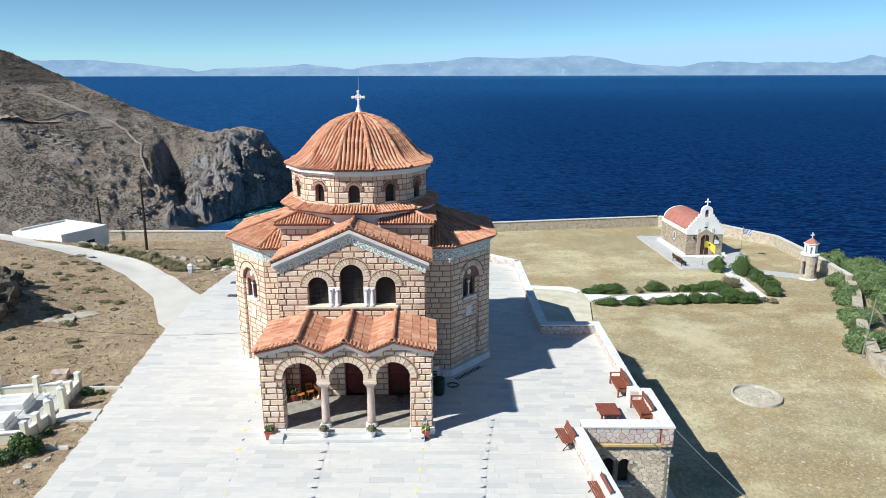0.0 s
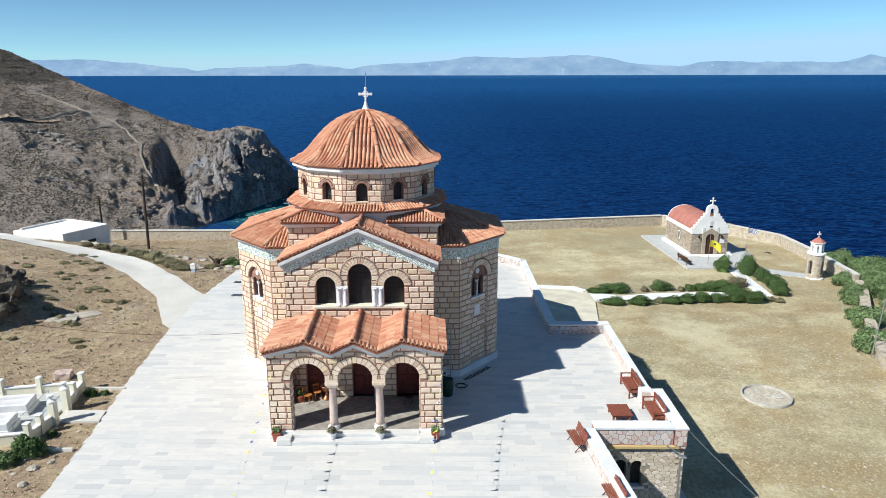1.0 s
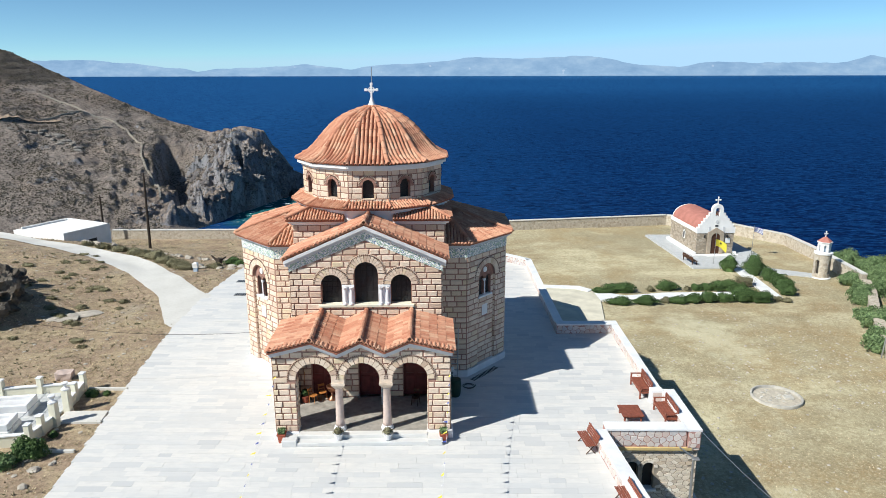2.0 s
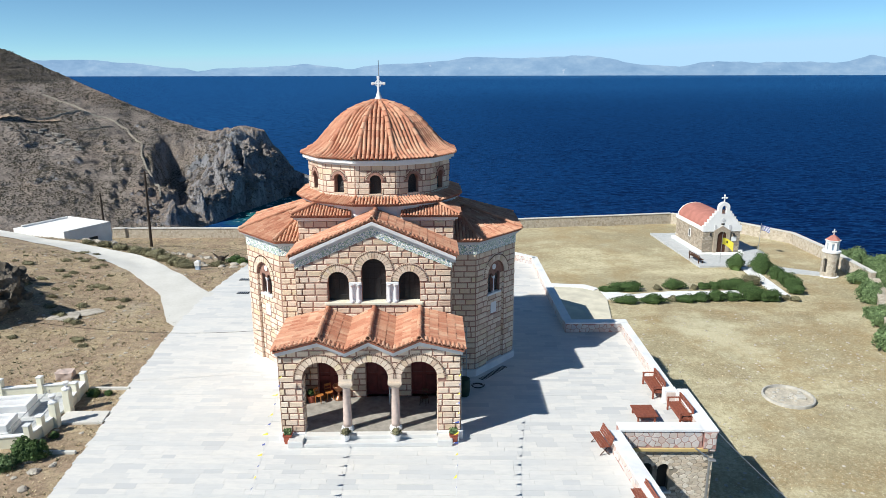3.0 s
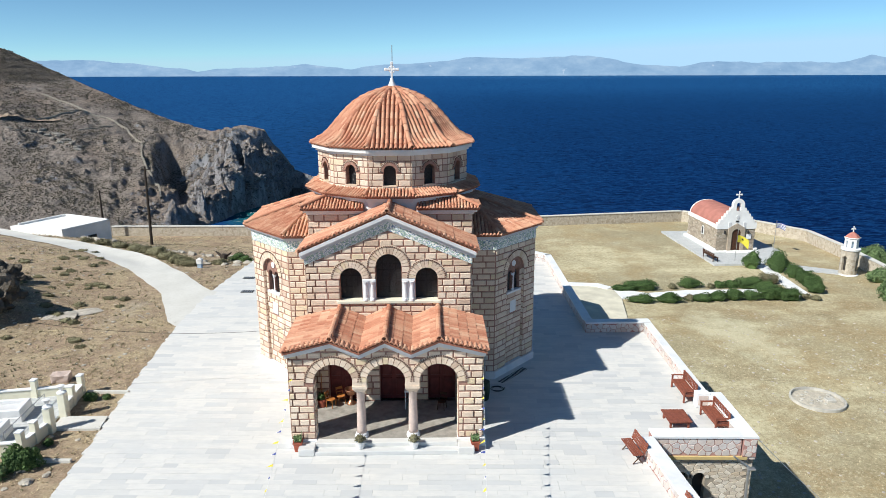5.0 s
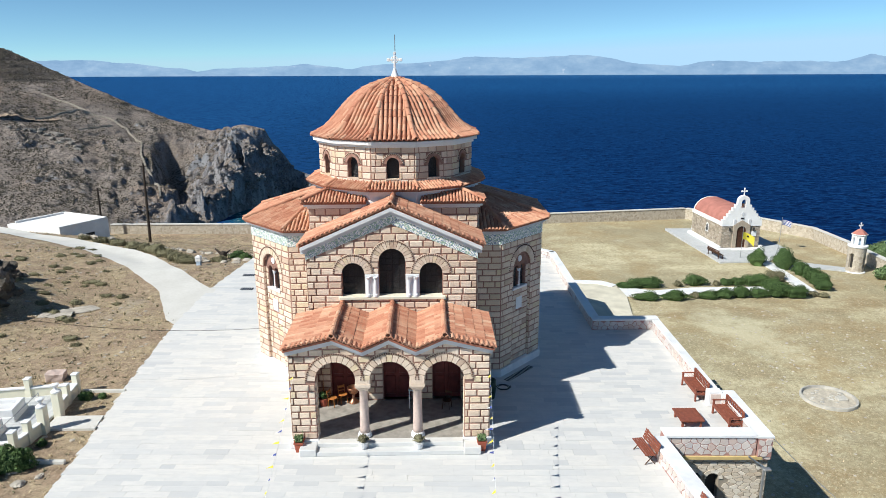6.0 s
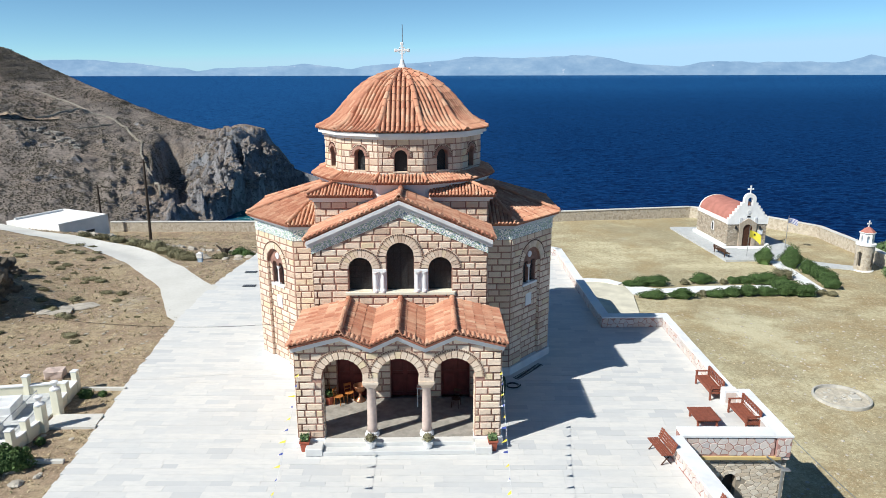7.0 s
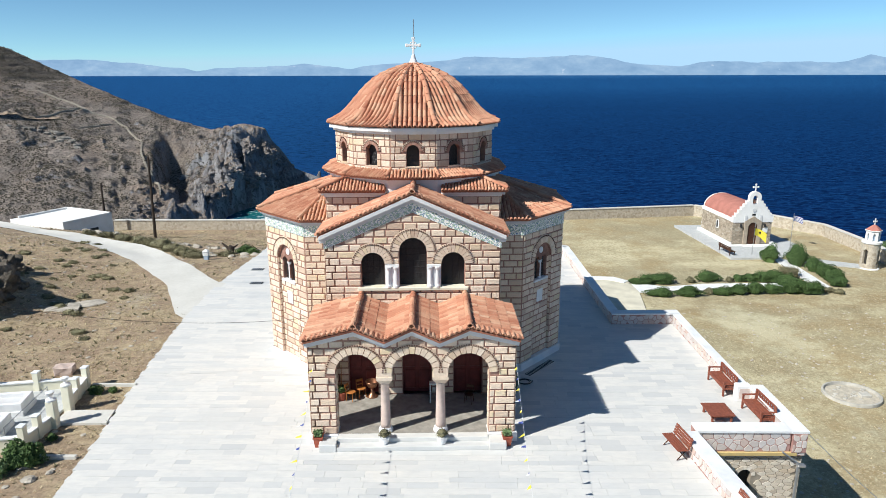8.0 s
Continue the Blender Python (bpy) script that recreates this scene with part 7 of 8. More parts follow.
t = thing("garden_bench", pose(22.35, 63.5, -4.03, 0, 0, 187) @ Matrix.Diagonal((0.9, 1.35, 0.85, 1)), "dark wooden bench beside the chapel", "bench")
for i in range(4):
    part("seat_board", cube(-0.24 + i * 0.13, -0.24 + i * 0.13 + 0.12, -0.8, 0.8, 0.42, 0.45), M_DARKWOOD, t)
for i in range(3):
    part("back_board", cube(0.28, 0.31, -0.8, 0.8, 0.52 + i * 0.13, 0.62 + i * 0.13), M_DARKWOOD, t)
for y in (-0.7, 0.66):
    for x in (-0.22, 0.24):
        part("leg", cube(x, x + 0.06, y, y + 0.05, 0, 0.44 if x < 0 else 0.9), M_DARKWOOD, t)

# round well cover
well = thing("well_cover", pose(17.70, 35.80, -4.25), "round pale concrete cistern cover with a small hatch", "well")
part("rim", lathe(bmesh.new(), [(1.34, 0), (1.37, 0.05), (1.36, 0.20), (1.27, 0.21), (1.25, 0.02)], 36), M_OLDCONCRETE, well)
part("cover", lathe(bmesh.new(), [(1.27, 0.0), (1.24, 0.06), (0.6, 0.08), (0.05, 0.07)], 36), M_WELLFLOOR, well)
part("hatch", cube(0.35, 0.85, -0.30, 0.08, 0.06, 0.20, 0.02), M_OLDCONCRETE, well, "broken concrete hatch")

rngw = random.Random(12)
for i in range(22):
    a_, d_ = rngw.uniform(0, 6.28), rngw.uniform(0.1, 1.1)
    s_ = rngw.uniform(0.04, 0.13)
    bm = bmesh.new()
    bmesh.ops.create_icosphere(bm, subdivisions=1, radius=s_)
    bm.transform(Matrix.Translation((d_ * math.cos(a_), d_ * math.sin(a_), 0.08)) @ Matrix.Diagonal((1.3, 1, 0.5, 1)))
    part("rubble", bm, M_OLDCONCRETE, well)

# hedges and bushes
def bush(x, y, z, rx, ry, rz, seed, label, mat, count=700, size=0.10, group="", turn=0):
    t = thing("bush", pose(x, y, z, 0, 0, turn), label, "bush", group)
    part("crown", foliage((0, 0, rz * 0.55), (rx * 0.92, ry * 0.8, rz * 0.8), count * 2, size * 0.62, seed, 0.0 if mat is M_LEAF else 0.10), mat, t)
    bm = bmesh.new()
    for k in range(3):
        rod(bm, (0.1 * (k - 1), 0, -0.1), (0.3 * rx * (k - 1), 0.1, rz * 0.7), 0.04, 0.02, 5)
    part("stem", bm, M_POLE, t)


HEDGE = "clipped dark green hedge bush beside the footpath"
k = 0
for x, y, rx, ry, rz in ((12.1, 54.45, 0.95, 0.6, 0.50), (13.55, 54.75, 1.40, 0.85, 0.80), (12.8, 51.65, 1.05, 0.65, 0.60), (14.85, 51.65, 1.15, 0.68, 0.66), (17.6, 55.4, 1.05, 0.70, 0.72),
                         (20.1, 55.4, 0.52, 0.48, 0.48), (21.1, 55.4, 0.60, 0.52, 0.58), (22.45, 55.25, 1.05, 0.80, 0.92), (17.5, 52.0, 0.85, 0.6, 0.56), (18.7, 52.15, 1.0, 0.66, 0.66), (20.0, 52.35, 0.85, 0.66, 0.76),
                         (21.4, 52.45, 0.85, 0.6, 0.62), (22.9, 52.45, 0.95, 0.95, 1.15), (24.15, 52.25, 0.80, 0.75, 0.92), (23.2, 54.1, 0.75, 0.75, 0.90)):
    k += 1
    bush(x, y, -4.22, rx * 1.06, ry * 0.9, rz * 0.82, 500 + k, HEDGE, M_LEAF, 2100, 0.062, "path hedge")
for x, y, rx, rz in ((16.5, 52.1, 0.42, 0.34), (16.15, 55.0, 0.36, 0.32), (19.25, 55.2, 0.28, 0.28), (24.5, 56.5, 0.95, 0.70), (25.6, 52.6, 0.34, 0.28), (26.2, 52.3, 0.40, 0.26)):
    k += 1
    bush(x, y, -4.2, rx, rx, rz, 500 + k, "small pale olive-green shrub beside the footpath", M_LEAFDRY, 500, 0.07, "path shrubs")
for x, y, rx, rz in ((25.0, 60.9, 0.85, 1.15), (26.8, 59.9, 1.12, 1.35), (27.35, 58.2, 0.78, 0.85), (27.5, 56.8, 0.78, 0.82), (27.4, 55.4, 0.78, 0.80), (27.1, 54.1, 0.68, 0.70)):
    k += 1
    bush(x, y, -4.2, rx, rx, rz, 500 + k, "rounded dark green shrub on dry grass", M_LEAF, 2300, 0.066, "chapel shrubs")
for x, y, rx, rz in ((33.9, 57.0, 0.95, 0.9), (34.7, 57.4, 0.8, 0.8), (32.5, 53.2, 1.1, 1.0), (31.9, 52.0, 0.9, 0.8), (33.6, 53.9, 0.85, 0.8), (30.2, 48.3, 0.9, 0.85), (29.9, 46.9, 1.0, 0.95), (31.0, 47.6, 0.9, 0.85), (28.2, 43.9, 0.9, 0.85), (27.5, 42.6, 0.95, 0.8), (28.9, 43.4, 0.9, 0.85)):
    k += 1
    bush(x, y, -4.3, rx, rx, rz, 500 + k, "loose green oleander bush along the boundary wall", M_LEAFGREY, 1100, 0.13, "boundary bushes")
rngb = random.Random(77)
for i in range(40):
    y = 49.5 + 17.0 * i / 39
    x = np.interp(y, [49, 54, 58, 62, 67], [34.6, 35.6, 36.3, 36.5, 36.6]) + rngb.uniform(-0.4, 2.2)
    r = rngb.uniform(0.8, 1.35)
    k += 1
    bush(float(x), y, -4.0 + rngb.uniform(-0.6, 0.2) - 0.2 * max(0, float(x) - 39) - 0.25 * max(0, y - 63), r, r, r * 0.85, 500 + k, "tall grey-green bush on the cliff edge", M_LEAFGREY, 1100, 0.12, "cliff thicket")

# boundary walls
def stone_wall(pts, h, width, label, seed, sub=6.0, base=None, cap=None):
    t = thing("boundary_wall", pose(0, 0, 0), label, "wall", "boundary walls")
    for (x0, y0), (x1, y1) in zip(pts, pts[1:]):
        d = math.dist((x0, y0), (x1, y1))
        n = max(1, round(d / sub))
        for i in range(n):
            a = (x0 + (x1 - x0) * i / n, y0 + (y1 - y0) * i / n)
            b = (x0 + (x1 - x0) * (i + 1) / n, y0 + (y1 - y0) * (i + 1) / n)
            za, zb = (-4.1, -4.1) if base is None else (base, base)
            m = wall_pose(a, b)
            w = math.dist(a, b)
            part("wall_section", plate(bmesh.new(), [(-0.02, za - 0.4), (w + 0.02, zb - 0.4), (w + 0.02, zb + h), (-0.02, za + h)], m, width), M_RUBBLE, t)
            part("coping", plate(bmesh.new(), [(-0.03, za + h), (w + 0.03, zb + h), (w + 0.03, zb + h + 0.07), (-0.03, za + h + 0.07)], m @ Matrix.Translation((0, -0.05, 0)), width + 0.1), cap or M_CONCRETE, t)


stone_wall([(-37.5, 72.6), (-20.0, 72.8), (5.0, 77.2), (25.4, 80.9), (31.6, 75.4), (34.7, 70.8), (34.85, 64.4), (34.3, 56.2)], 1.05, 0.4, "long rubble stone boundary wall with pale coping", 1)
stone_wall([(34.2, 56.0), (32.9, 53.0), (30.3, 48.2), (28.6, 44.6), (26.9, 40.5), (26.4, 37.0), (26.0, 30.0)], 0.62, 0.6, "low rubble boundary wall half hidden by bushes", 2, cap=M_RUBBLE)
pole = thing("post", pose(27.0, 41.4, -4.2), "thin pale metal post leaning at the boundary", "post")
part("shaft", rod(bmesh.new(), (0, 0, 0), (0.3, 0.0, 4.0), 0.045, 0.035, 8), M_METAL, pole)
cable = tube([Vector((8.8, 23.9, 0.45)).lerp(Vector((15.5, 20.0, -4.1)), i / 24) - Vector((0, 0, 2.0 * i / 24 * (1 - i / 24))) for i in range(25)], 0.012, 5)
tagged(part("guy_cable", cable, M_METAL), "thin pale cable slanting down from the terrace corner", "cable")
# ---- the left slope: road, white building, graves, poles ----
def drape(left, right, lift, n=60):
    """A strip over the land between two edge lines."""
    def sample(line, s):
        d = [0.0]
        for a, b in zip(line, line[1:]):
            d.append(d[-1] + math.dist(a, b))
        return np.interp(s * d[-1], d, [p[0] for p in line]), np.interp(s * d[-1], d, [p[1] for p in line])
    v, f = [], []
    m_ = 6
    for i in range(n + 1):
        s = i / n
        lx, ly = sample(left, s)
        rx, ry = sample(right, s)
        wob = 0.12 * float(fbm(i * 0.45, 3.0, 3, 88))
        for k_ in range(m_ + 1):
            t_ = k_ / m_ + (wob if k_ == 0 else -wob if k_ == m_ else 0) * 0.35
            x, y = lx + (rx - lx) * t_, ly + (ry - ly) * t_
            v.append((float(x), float(y), max(float(land(x, y)), float(land(lx + (rx - lx) * 0.5, ly + (ry - ly) * 0.5)) - 0.05) + lift))
    for i in range(n):
        for k_ in range(m_):
            a = i * (m_ + 1) + k_
            f.append([a, a + 1, a + m_ + 2, a + m_ + 1])
    return v, f


ROAD_L = [(-14.9, 34.9), (-16.6, 36.3), (-18.8, 40.8), (-22.6, 45.5), (-29.1, 52.0), (-34.6, 55.9), (-39.2, 58.5), (-47, 62.5)]
ROAD_R = [(-14.9, 41.4), (-15.95, 41.3), (-17.9, 43.7), (-19.8, 46.0), (-24.8, 51.4), (-30.2, 55.8), (-34.4, 58.0), (-39.4, 60.6), (-47, 65.0)]
tagged(part("road", drape(ROAD_L, ROAD_R, 0.055), M_CONCRETE, smooth=True), "pale concrete road curving up to the terrace", "road", kind="structure")

# white flat-roofed building
wb = thing("white_building", Matrix.Translation((-36.65, 62.0, -3.9)) @ Matrix.Rotation(radians(155), 4, 'Z'), "low white flat-roofed building beside the road", "building")
wx, wy, wh = 6.2, 5.0, 2.85
part("wall", cube(0, wx, -wy, 0, 0, wh - 0.15), M_PLASTER, wb)
part("roof", cube(0.0, wx, -wy, 0.0, wh - 0.15, wh - 0.02), M_PLASTER, wb, "white flat roof")
for x0, x1, y0, y1 in ((0, wx, -wy, -wy + 0.2), (0, 0.2, -wy, 0), (wx - 0.2, wx, -wy, 0)):
    part("parapet", cube(x0, x1, y0, y1, wh - 0.02, wh + 0.16, 0.02), M_PLASTER, wb)
part("annexe", cube(wx - 0.2, wx + 2.2, -wy + 0.8, -0.6, 0, wh - 0.45, 0.02), M_PLASTER, wb, "lower white annexe")
# solid slabs on the wall, their dark colour standing for shaded openings
part("door", cube(0.9, 1.8, -0.02, 0.03, 0.3, 2.2), M_GRILLE, wb, "dark doorway")
part("window", cube(-0.03, 0.02, -3.4, -2.5, 1.1, 1.9), M_GRILLE, wb, "dark window opening")

# fenced graves
graves = thing("grave_fence", pose(0, 0, -0.05), "low cream wall with posts round marble graves", "fence")


def fence_run(a, b, posts, h=0.42, first=True, last=True):
    m = wall_pose(a, b)
    w = math.dist(a, b)
    part("fence_wall", plate(bmesh.new(), [(0, -0.2), (w, -0.2), (w, h), (0, h)], m, 0.14), M_CREAM, graves)
    part("coping", plate(bmesh.new(), [(0, h), (w, h), (w, h + 0.04), (0, h + 0.04)], m @ Matrix.Translation((0, -0.03, 0)), 0.20), M_MARBLE, graves)
    for i in range(0 if first else 1, posts if last else posts - 1):
        p = m @ Vector((w * i / max(posts - 1, 1), 0.07, 0))
        part("post", cube(p.x - 0.11, p.x + 0.11, p.y - 0.11, p.y + 0.11, -0.2, 0.80, 0.01), M_CREAM, graves)
        part("post_cap", cube(p.x - 0.13, p.x + 0.13, p.y - 0.13, p.y + 0.13, 0.80, 0.85, 0.015), M_MARBLE, graves)


fence_run((-16.42, 23.65), (-16.30, 25.05), 3, last=False)
fence_run((-16.42, 26.20), (-16.72, 28.15), 3, first=False)
fence_run((-16.90, 28.05), (-23.0, 26.9), 5, first=False)
fence_run((-22.6, 22.4), (-16.6, 23.55), 4, last=False)
for x, y in ((-16.30, 25.05), (-16.42, 26.20)):
    part("gate_post", cube(x - 0.14, x + 0.14, y - 0.14, y + 0.14, -0.1, 1.0, 0.015), M_CREAM, graves, "cream gate post with urn")
    part("urn", lathe(bmesh.new(), [(0.17, 1.0), (0.17, 1.05), (0.07, 1.10), (0.05, 1.15), (0.13, 1.26), (0.14, 1.31), (0.09, 1.33)], 12, x, y), M_MARBLE, graves, "white marble urn")
tagged(part("grave_floor", prism(bmesh.new(), [(-16.5, 23.8), (-16.75, 28.0), (-22.8, 26.9), (-22.4, 22.6)], -0.4, 0.03), M_GREYPAVE), "grey paving inside the grave fence", "paving", kind="structure")
tagged(part("gate_path", prism(bmesh.new(), [(-16.4, 25.15), (-14.6, 25.2), (-14.75, 26.15), (-16.45, 26.1)], -0.3, 0.03), M_CONCRETE), "pale marble slab path to the grave gate", "path", kind="structure")
for y0, x0 in ((28.2, -16.6), (23.1, -16.2)):
    tagged(part("kerb", cube(x0, x0 + 1.7, y0 - 0.06, y0 + 0.06, -0.3, 0.06, 0.01), M_CONCRETE), "thin pale concrete kerb beside the terrace", "kerb", kind="structure")


def grave(m, w, l, label):
    t = thing("grave", m, label, "grave", "marble graves")
    part("base", cube(-w / 2, w / 2, -l / 2, l / 2, 0, 0.22, 0.02), M_MARBLE, t)
    for x0, x1, y0, y1 in ((-w / 2 + 0.05, -w / 2 + 0.2, -l / 2 + 0.05, l / 2 - 0.05), (w / 2 - 0.2, w / 2 - 0.05, -l / 2 + 0.05, l / 2 - 0.05), (-w / 2 + 0.2, w / 2 - 0.2, -l / 2 + 0.05, -l / 2 + 0.2), (-w / 2 + 0.2, w / 2 - 0.2, l / 2 - 0.2, l / 2 - 0.05)):
        part("border", cube(x0, x1, y0, y1, 0.22, 0.50, 0.015), M_MARBLE, t)
    part("slab", cube(-w / 2 + 0.2, w / 2 - 0.2, -l / 2 + 0.2, l / 2 - 0.2, 0.22, 0.36, 0.01), M_CORNICE, t, "grey marble grave slab")
    part("headstone", cube(-w / 2 + 0.1, w / 2 - 0.1, l / 2 - 0.22, l / 2 - 0.05, 0.5, 0.85, 0.02), M_MARBLE, t)


grave(pose(-18.95, 26.0, 0.0, 0, 0, 100), 1.15, 2.3, "white marble grave with a raised border")
grave(pose(-18.7, 24.4, 0.0, 0, 0, 100), 1.1, 2.2, "white marble grave with a raised border")
t = thing("iron_rail", pose(0, 0, 0), "thin grey metal rail beside the graves", "rail")
for x, y in ((-17.75, 27.2), (-17.45, 24.2)):
    part("post", rod(bmesh.new(), (x, y, 0), (x, y, 0.42), 0.016, n=6), M_METAL, t)
part("bar", rod(bmesh.new(), (-17.75, 27.2, 0.40), (-17.45, 24.2, 0.40), 0.014, n=6), M_METAL, t)


def rock(m, r, seed, fine=2):
    bm = bmesh.new()
    bmesh.ops.create_icosphere(bm, subdivisions=fine, radius=1)
    for v in bm.verts:
        k_ = 1 + 0.35 * noise.noise(v.co * 1.3 + Vector((seed * 3.1, 0, 0))) + 0.22 * noise.noise(v.co * 3 + Vector((0, seed, 0)))
        v.co = Vector((v.co.x * r[0] * k_, v.co.y * r[1] * k_, v.co.z * r[2] * k_))
    bm.transform(m)
    return bm


def jagged(r, seed, fine=4):
    """A craggy mass of split rock."""
    bm = bmesh.new()
    bmesh.ops.create_icosphere(bm, subdivisions=fine, radius=1)
    off = Vector((seed * 3.1, seed * 1.7, 0))
    for v in bm.verts:
        c = v.co.copy()
        k_ = 0.85 + 0.45 * noise.noise(c * 1.1 + off) + 0.5 * abs(noise.noise(c * 2.1 - off)) + 0.28 * noise.cell(c * 2.6 + off) + 0.16 * abs(noise.noise(c * 6 + off))
        v.co = Vector((c.x * r[0] * k_, c.y * r[1] * k_, c.z * r[2] * k_))
    return bm


stone = bmesh.new()
box(stone, -0.36, 0.36, -0.25, 0.25, 0, 0.40, 0.03)
bmesh.ops.subdivide_edges(stone, edges=stone.edges[:], cuts=3, use_grid_fill=True)
for v in stone.verts:
    v.co += Vector((noise.noise(v.co * 4), noise.noise(v.co * 4 + Vector((9, 0, 0))), noise.noise(v.co * 4 + Vector((0, 9, 0))))) * 0.06
t = part("stone_block_loose", stone, M_PINKSTONE)
t.name = "boulder"
t.matrix_basis = pose(-18.3, 29.3, -0.08, 0, 4, 14)
tagged(t, "pinkish cut stone block lying on dry soil", "boulder")

# roadside shrine, stumps and stones
sh = thing("roadside_shrine", pose(-18.75, 47.1, float(land(-18.75, 47.1))), "small white and pale blue roadside shrine box", "shrine")
part("stand", cube(-0.14, 0.14, -0.12, 0.12, -0.1, 0.3, 0.01), M_BLUEPAINT, sh)
part("cabinet", cube(-0.18, 0.18, -0.15, 0.15, 0.3, 0.58, 0.015), M_PLASTER, sh)
part("roof", lathe(bmesh.new(), [(0.27, 0.58), (0.26, 0.61), (0.04, 0.72)], 4, 0, 0, math.pi / 4), M_PLASTER, sh)
t = thing("tree_stump", pose(-18.3, 50.3, float(land(-18.3, 50.3))), "dark weathered tree stump among pale stones", "stump")
part("trunk", rod(bmesh.new(), (0, 0, -0.1), (0.2, 0.1, 0.55), 0.32, 0.2, 9), M_POLE, t)
part("branch", rod(bmesh.new(), (0.1, 0, 0.3), (-0.5, 0.2, 0.75), 0.12, 0.05, 7), M_POLE, t)
part("branch", rod(bmesh.new(), (0.1, 0, 0.3), (0.6, 0.3, 0.62), 0.10, 0.04, 7), M_POLE, t)

rngs = random.Random(5)
for i, (x, y, r) in enumerate(((-21.4, 49.9, 1.05), (-20.6, 49.0, 0.9), (-19.9, 48.2, 0.85), (-22.9, 51.6, 1.0), (-24.2, 53.0, 1.15), (-25.6, 54.2, 0.95), (-26.8, 55.0, 1.0), (-28.7, 56.3, 0.9), (-30.6, 57.4, 0.8), (-21.9, 50.9, 0.6), (-18.0, 49.0, 0.7), (-17.4, 51.2, 0.9), (-16.7, 50.6, 0.7), (-32.5, 58.3, 0.7), (-27.6, 56.6, 0.6))):
    green = i in (11, 12)
    bush(x, y, float(land(x, y)) - 0.10, r * 0.85, r * 0.75, r * 0.52, 700 + i, "low green cushion shrub by the road" if green else "low grey-green cushion shrub by the road", M_LEAF if green else M_LEAFDRY, 700, 0.07, "roadside shrubs")
for i in range(120):
    x, y = rngs.uniform(-33, -18), rngs.uniform(33, 53)
    if y > 36.2 + (x + 16.6) * -1.55 - 2.2:
        continue
    r = rngs.uniform(0.14, 0.45)
    bush(x, y, float(land(x, y)) - 0.06, r, r * 0.9, r * 0.5, 760 + i, "small dry scrub cushion on the brown slope", M_LEAFDRY, 200, 0.05, "slope scrub")
bush(-16.0, 22.75, -0.1, 0.65, 0.5, 0.6, 820, "leafy dark green bush at the grave fence", M_LEAF, 1200, 0.09)
bush(-16.7, 22.1, -0.1, 0.6, 0.5, 0.4, 821, "yellow-green low bush at the grave fence", M_LEAFGREY, 900, 0.08)
bush(-16.15, 27.6, -0.1, 0.28, 0.28, 0.28, 822, "small green bush beside the grave fence", M_LEAF, 260, 0.06)
bush(-15.55, 27.7, -0.1, 0.18, 0.18, 0.2, 823, "small green bush beside the grave fence", M_LEAF, 160, 0.05)
bush(-15.9, 24.2, -0.1, 0.2, 0.2, 0.2, 824, "small green bush beside the grave fence", M_LEAF, 160, 0.05)

# rocky outcrop at the edge of the slope
for i, (x, y, s) in enumerate(((-26.5, 36.7, 1.7), (-25.9, 34.9, 1.35), (-27.1, 38.6, 1.3), (-25.3, 33.4, 0.9), (-28.4, 34.8, 1.8), (-26.0, 38.4, 0.7), (-28.2, 40.8, 1.3), (-29.2, 37.6, 1.9), (-26.3, 32.6, 1.05), (-30.6, 39.6, 1.7), (-28.5, 42.6, 0.8))):
    t = part("crag", jagged((s * 0.9, s * 0.8, s * 0.8), 30 + i), M_CRAG)
    t.matrix_basis = pose(x, y, float(land(x, y)) - 0.25, 0, 0, 57 * i)
    tagged(t, "dark weathered rock outcrop on the brown slope", "rock", "rock outcrop")
# a line of loose stones above the road
for i in range(44):
    s = i / 43
    x, y = -34.2 + 17.5 * s + rngs.uniform(-0.3, 0.3), 61.2 - 9.0 * s + rngs.uniform(-0.4, 0.4)
    r = rngs.uniform(0.14, 0.34)
    t = part("boulder", rock(Matrix(), (r, r * 0.8, r * 0.6), 60 + i), M_ROCK)
    t.matrix_basis = pose(x, y, float(land(x, y)) + 0.02, 0, 0, 31 * i)
    tagged(t, "pale loose stone in a tumbled row", "rock", "tumbled stone row")

# utility poles and wires
def utility_pole(x, y, h, lean, label):
    z = float(land(x, y))
    t = thing("utility_pole", pose(x, y, z), label, "pole", "utility poles")
    part("shaft", rod(bmesh.new(), (0, 0, -0.3), (lean, 0, h), 0.13, 0.08, 10), M_POLE, t)
    part("crossarm", rod(bmesh.new(), (lean - 0.35, 0, h - 0.25), (lean + 0.35, 0, h - 0.25), 0.05, n=6), M_POLE, t)
    return t


utility_pole(-27.65, 59.8, 6.8, 0.12, "tall dark wooden utility pole beside the road")
utility_pole(-37.8, 71.5, 5.1, 0.0, "dark wooden utility pole behind the white building")
wire = tube([Vector((-8.3 - 0.973 * k_, 29.3 - 0.2316 * k_, 2.36 - 0.0229 * k_ + 0.01404 * k_ * k_)) for k_ in (0.6 * i for i in range(42))], 0.008, 5)
tagged(part("overhead_wire", wire, M_WIRE), "thin dark wire strung from the church wall", "wire")

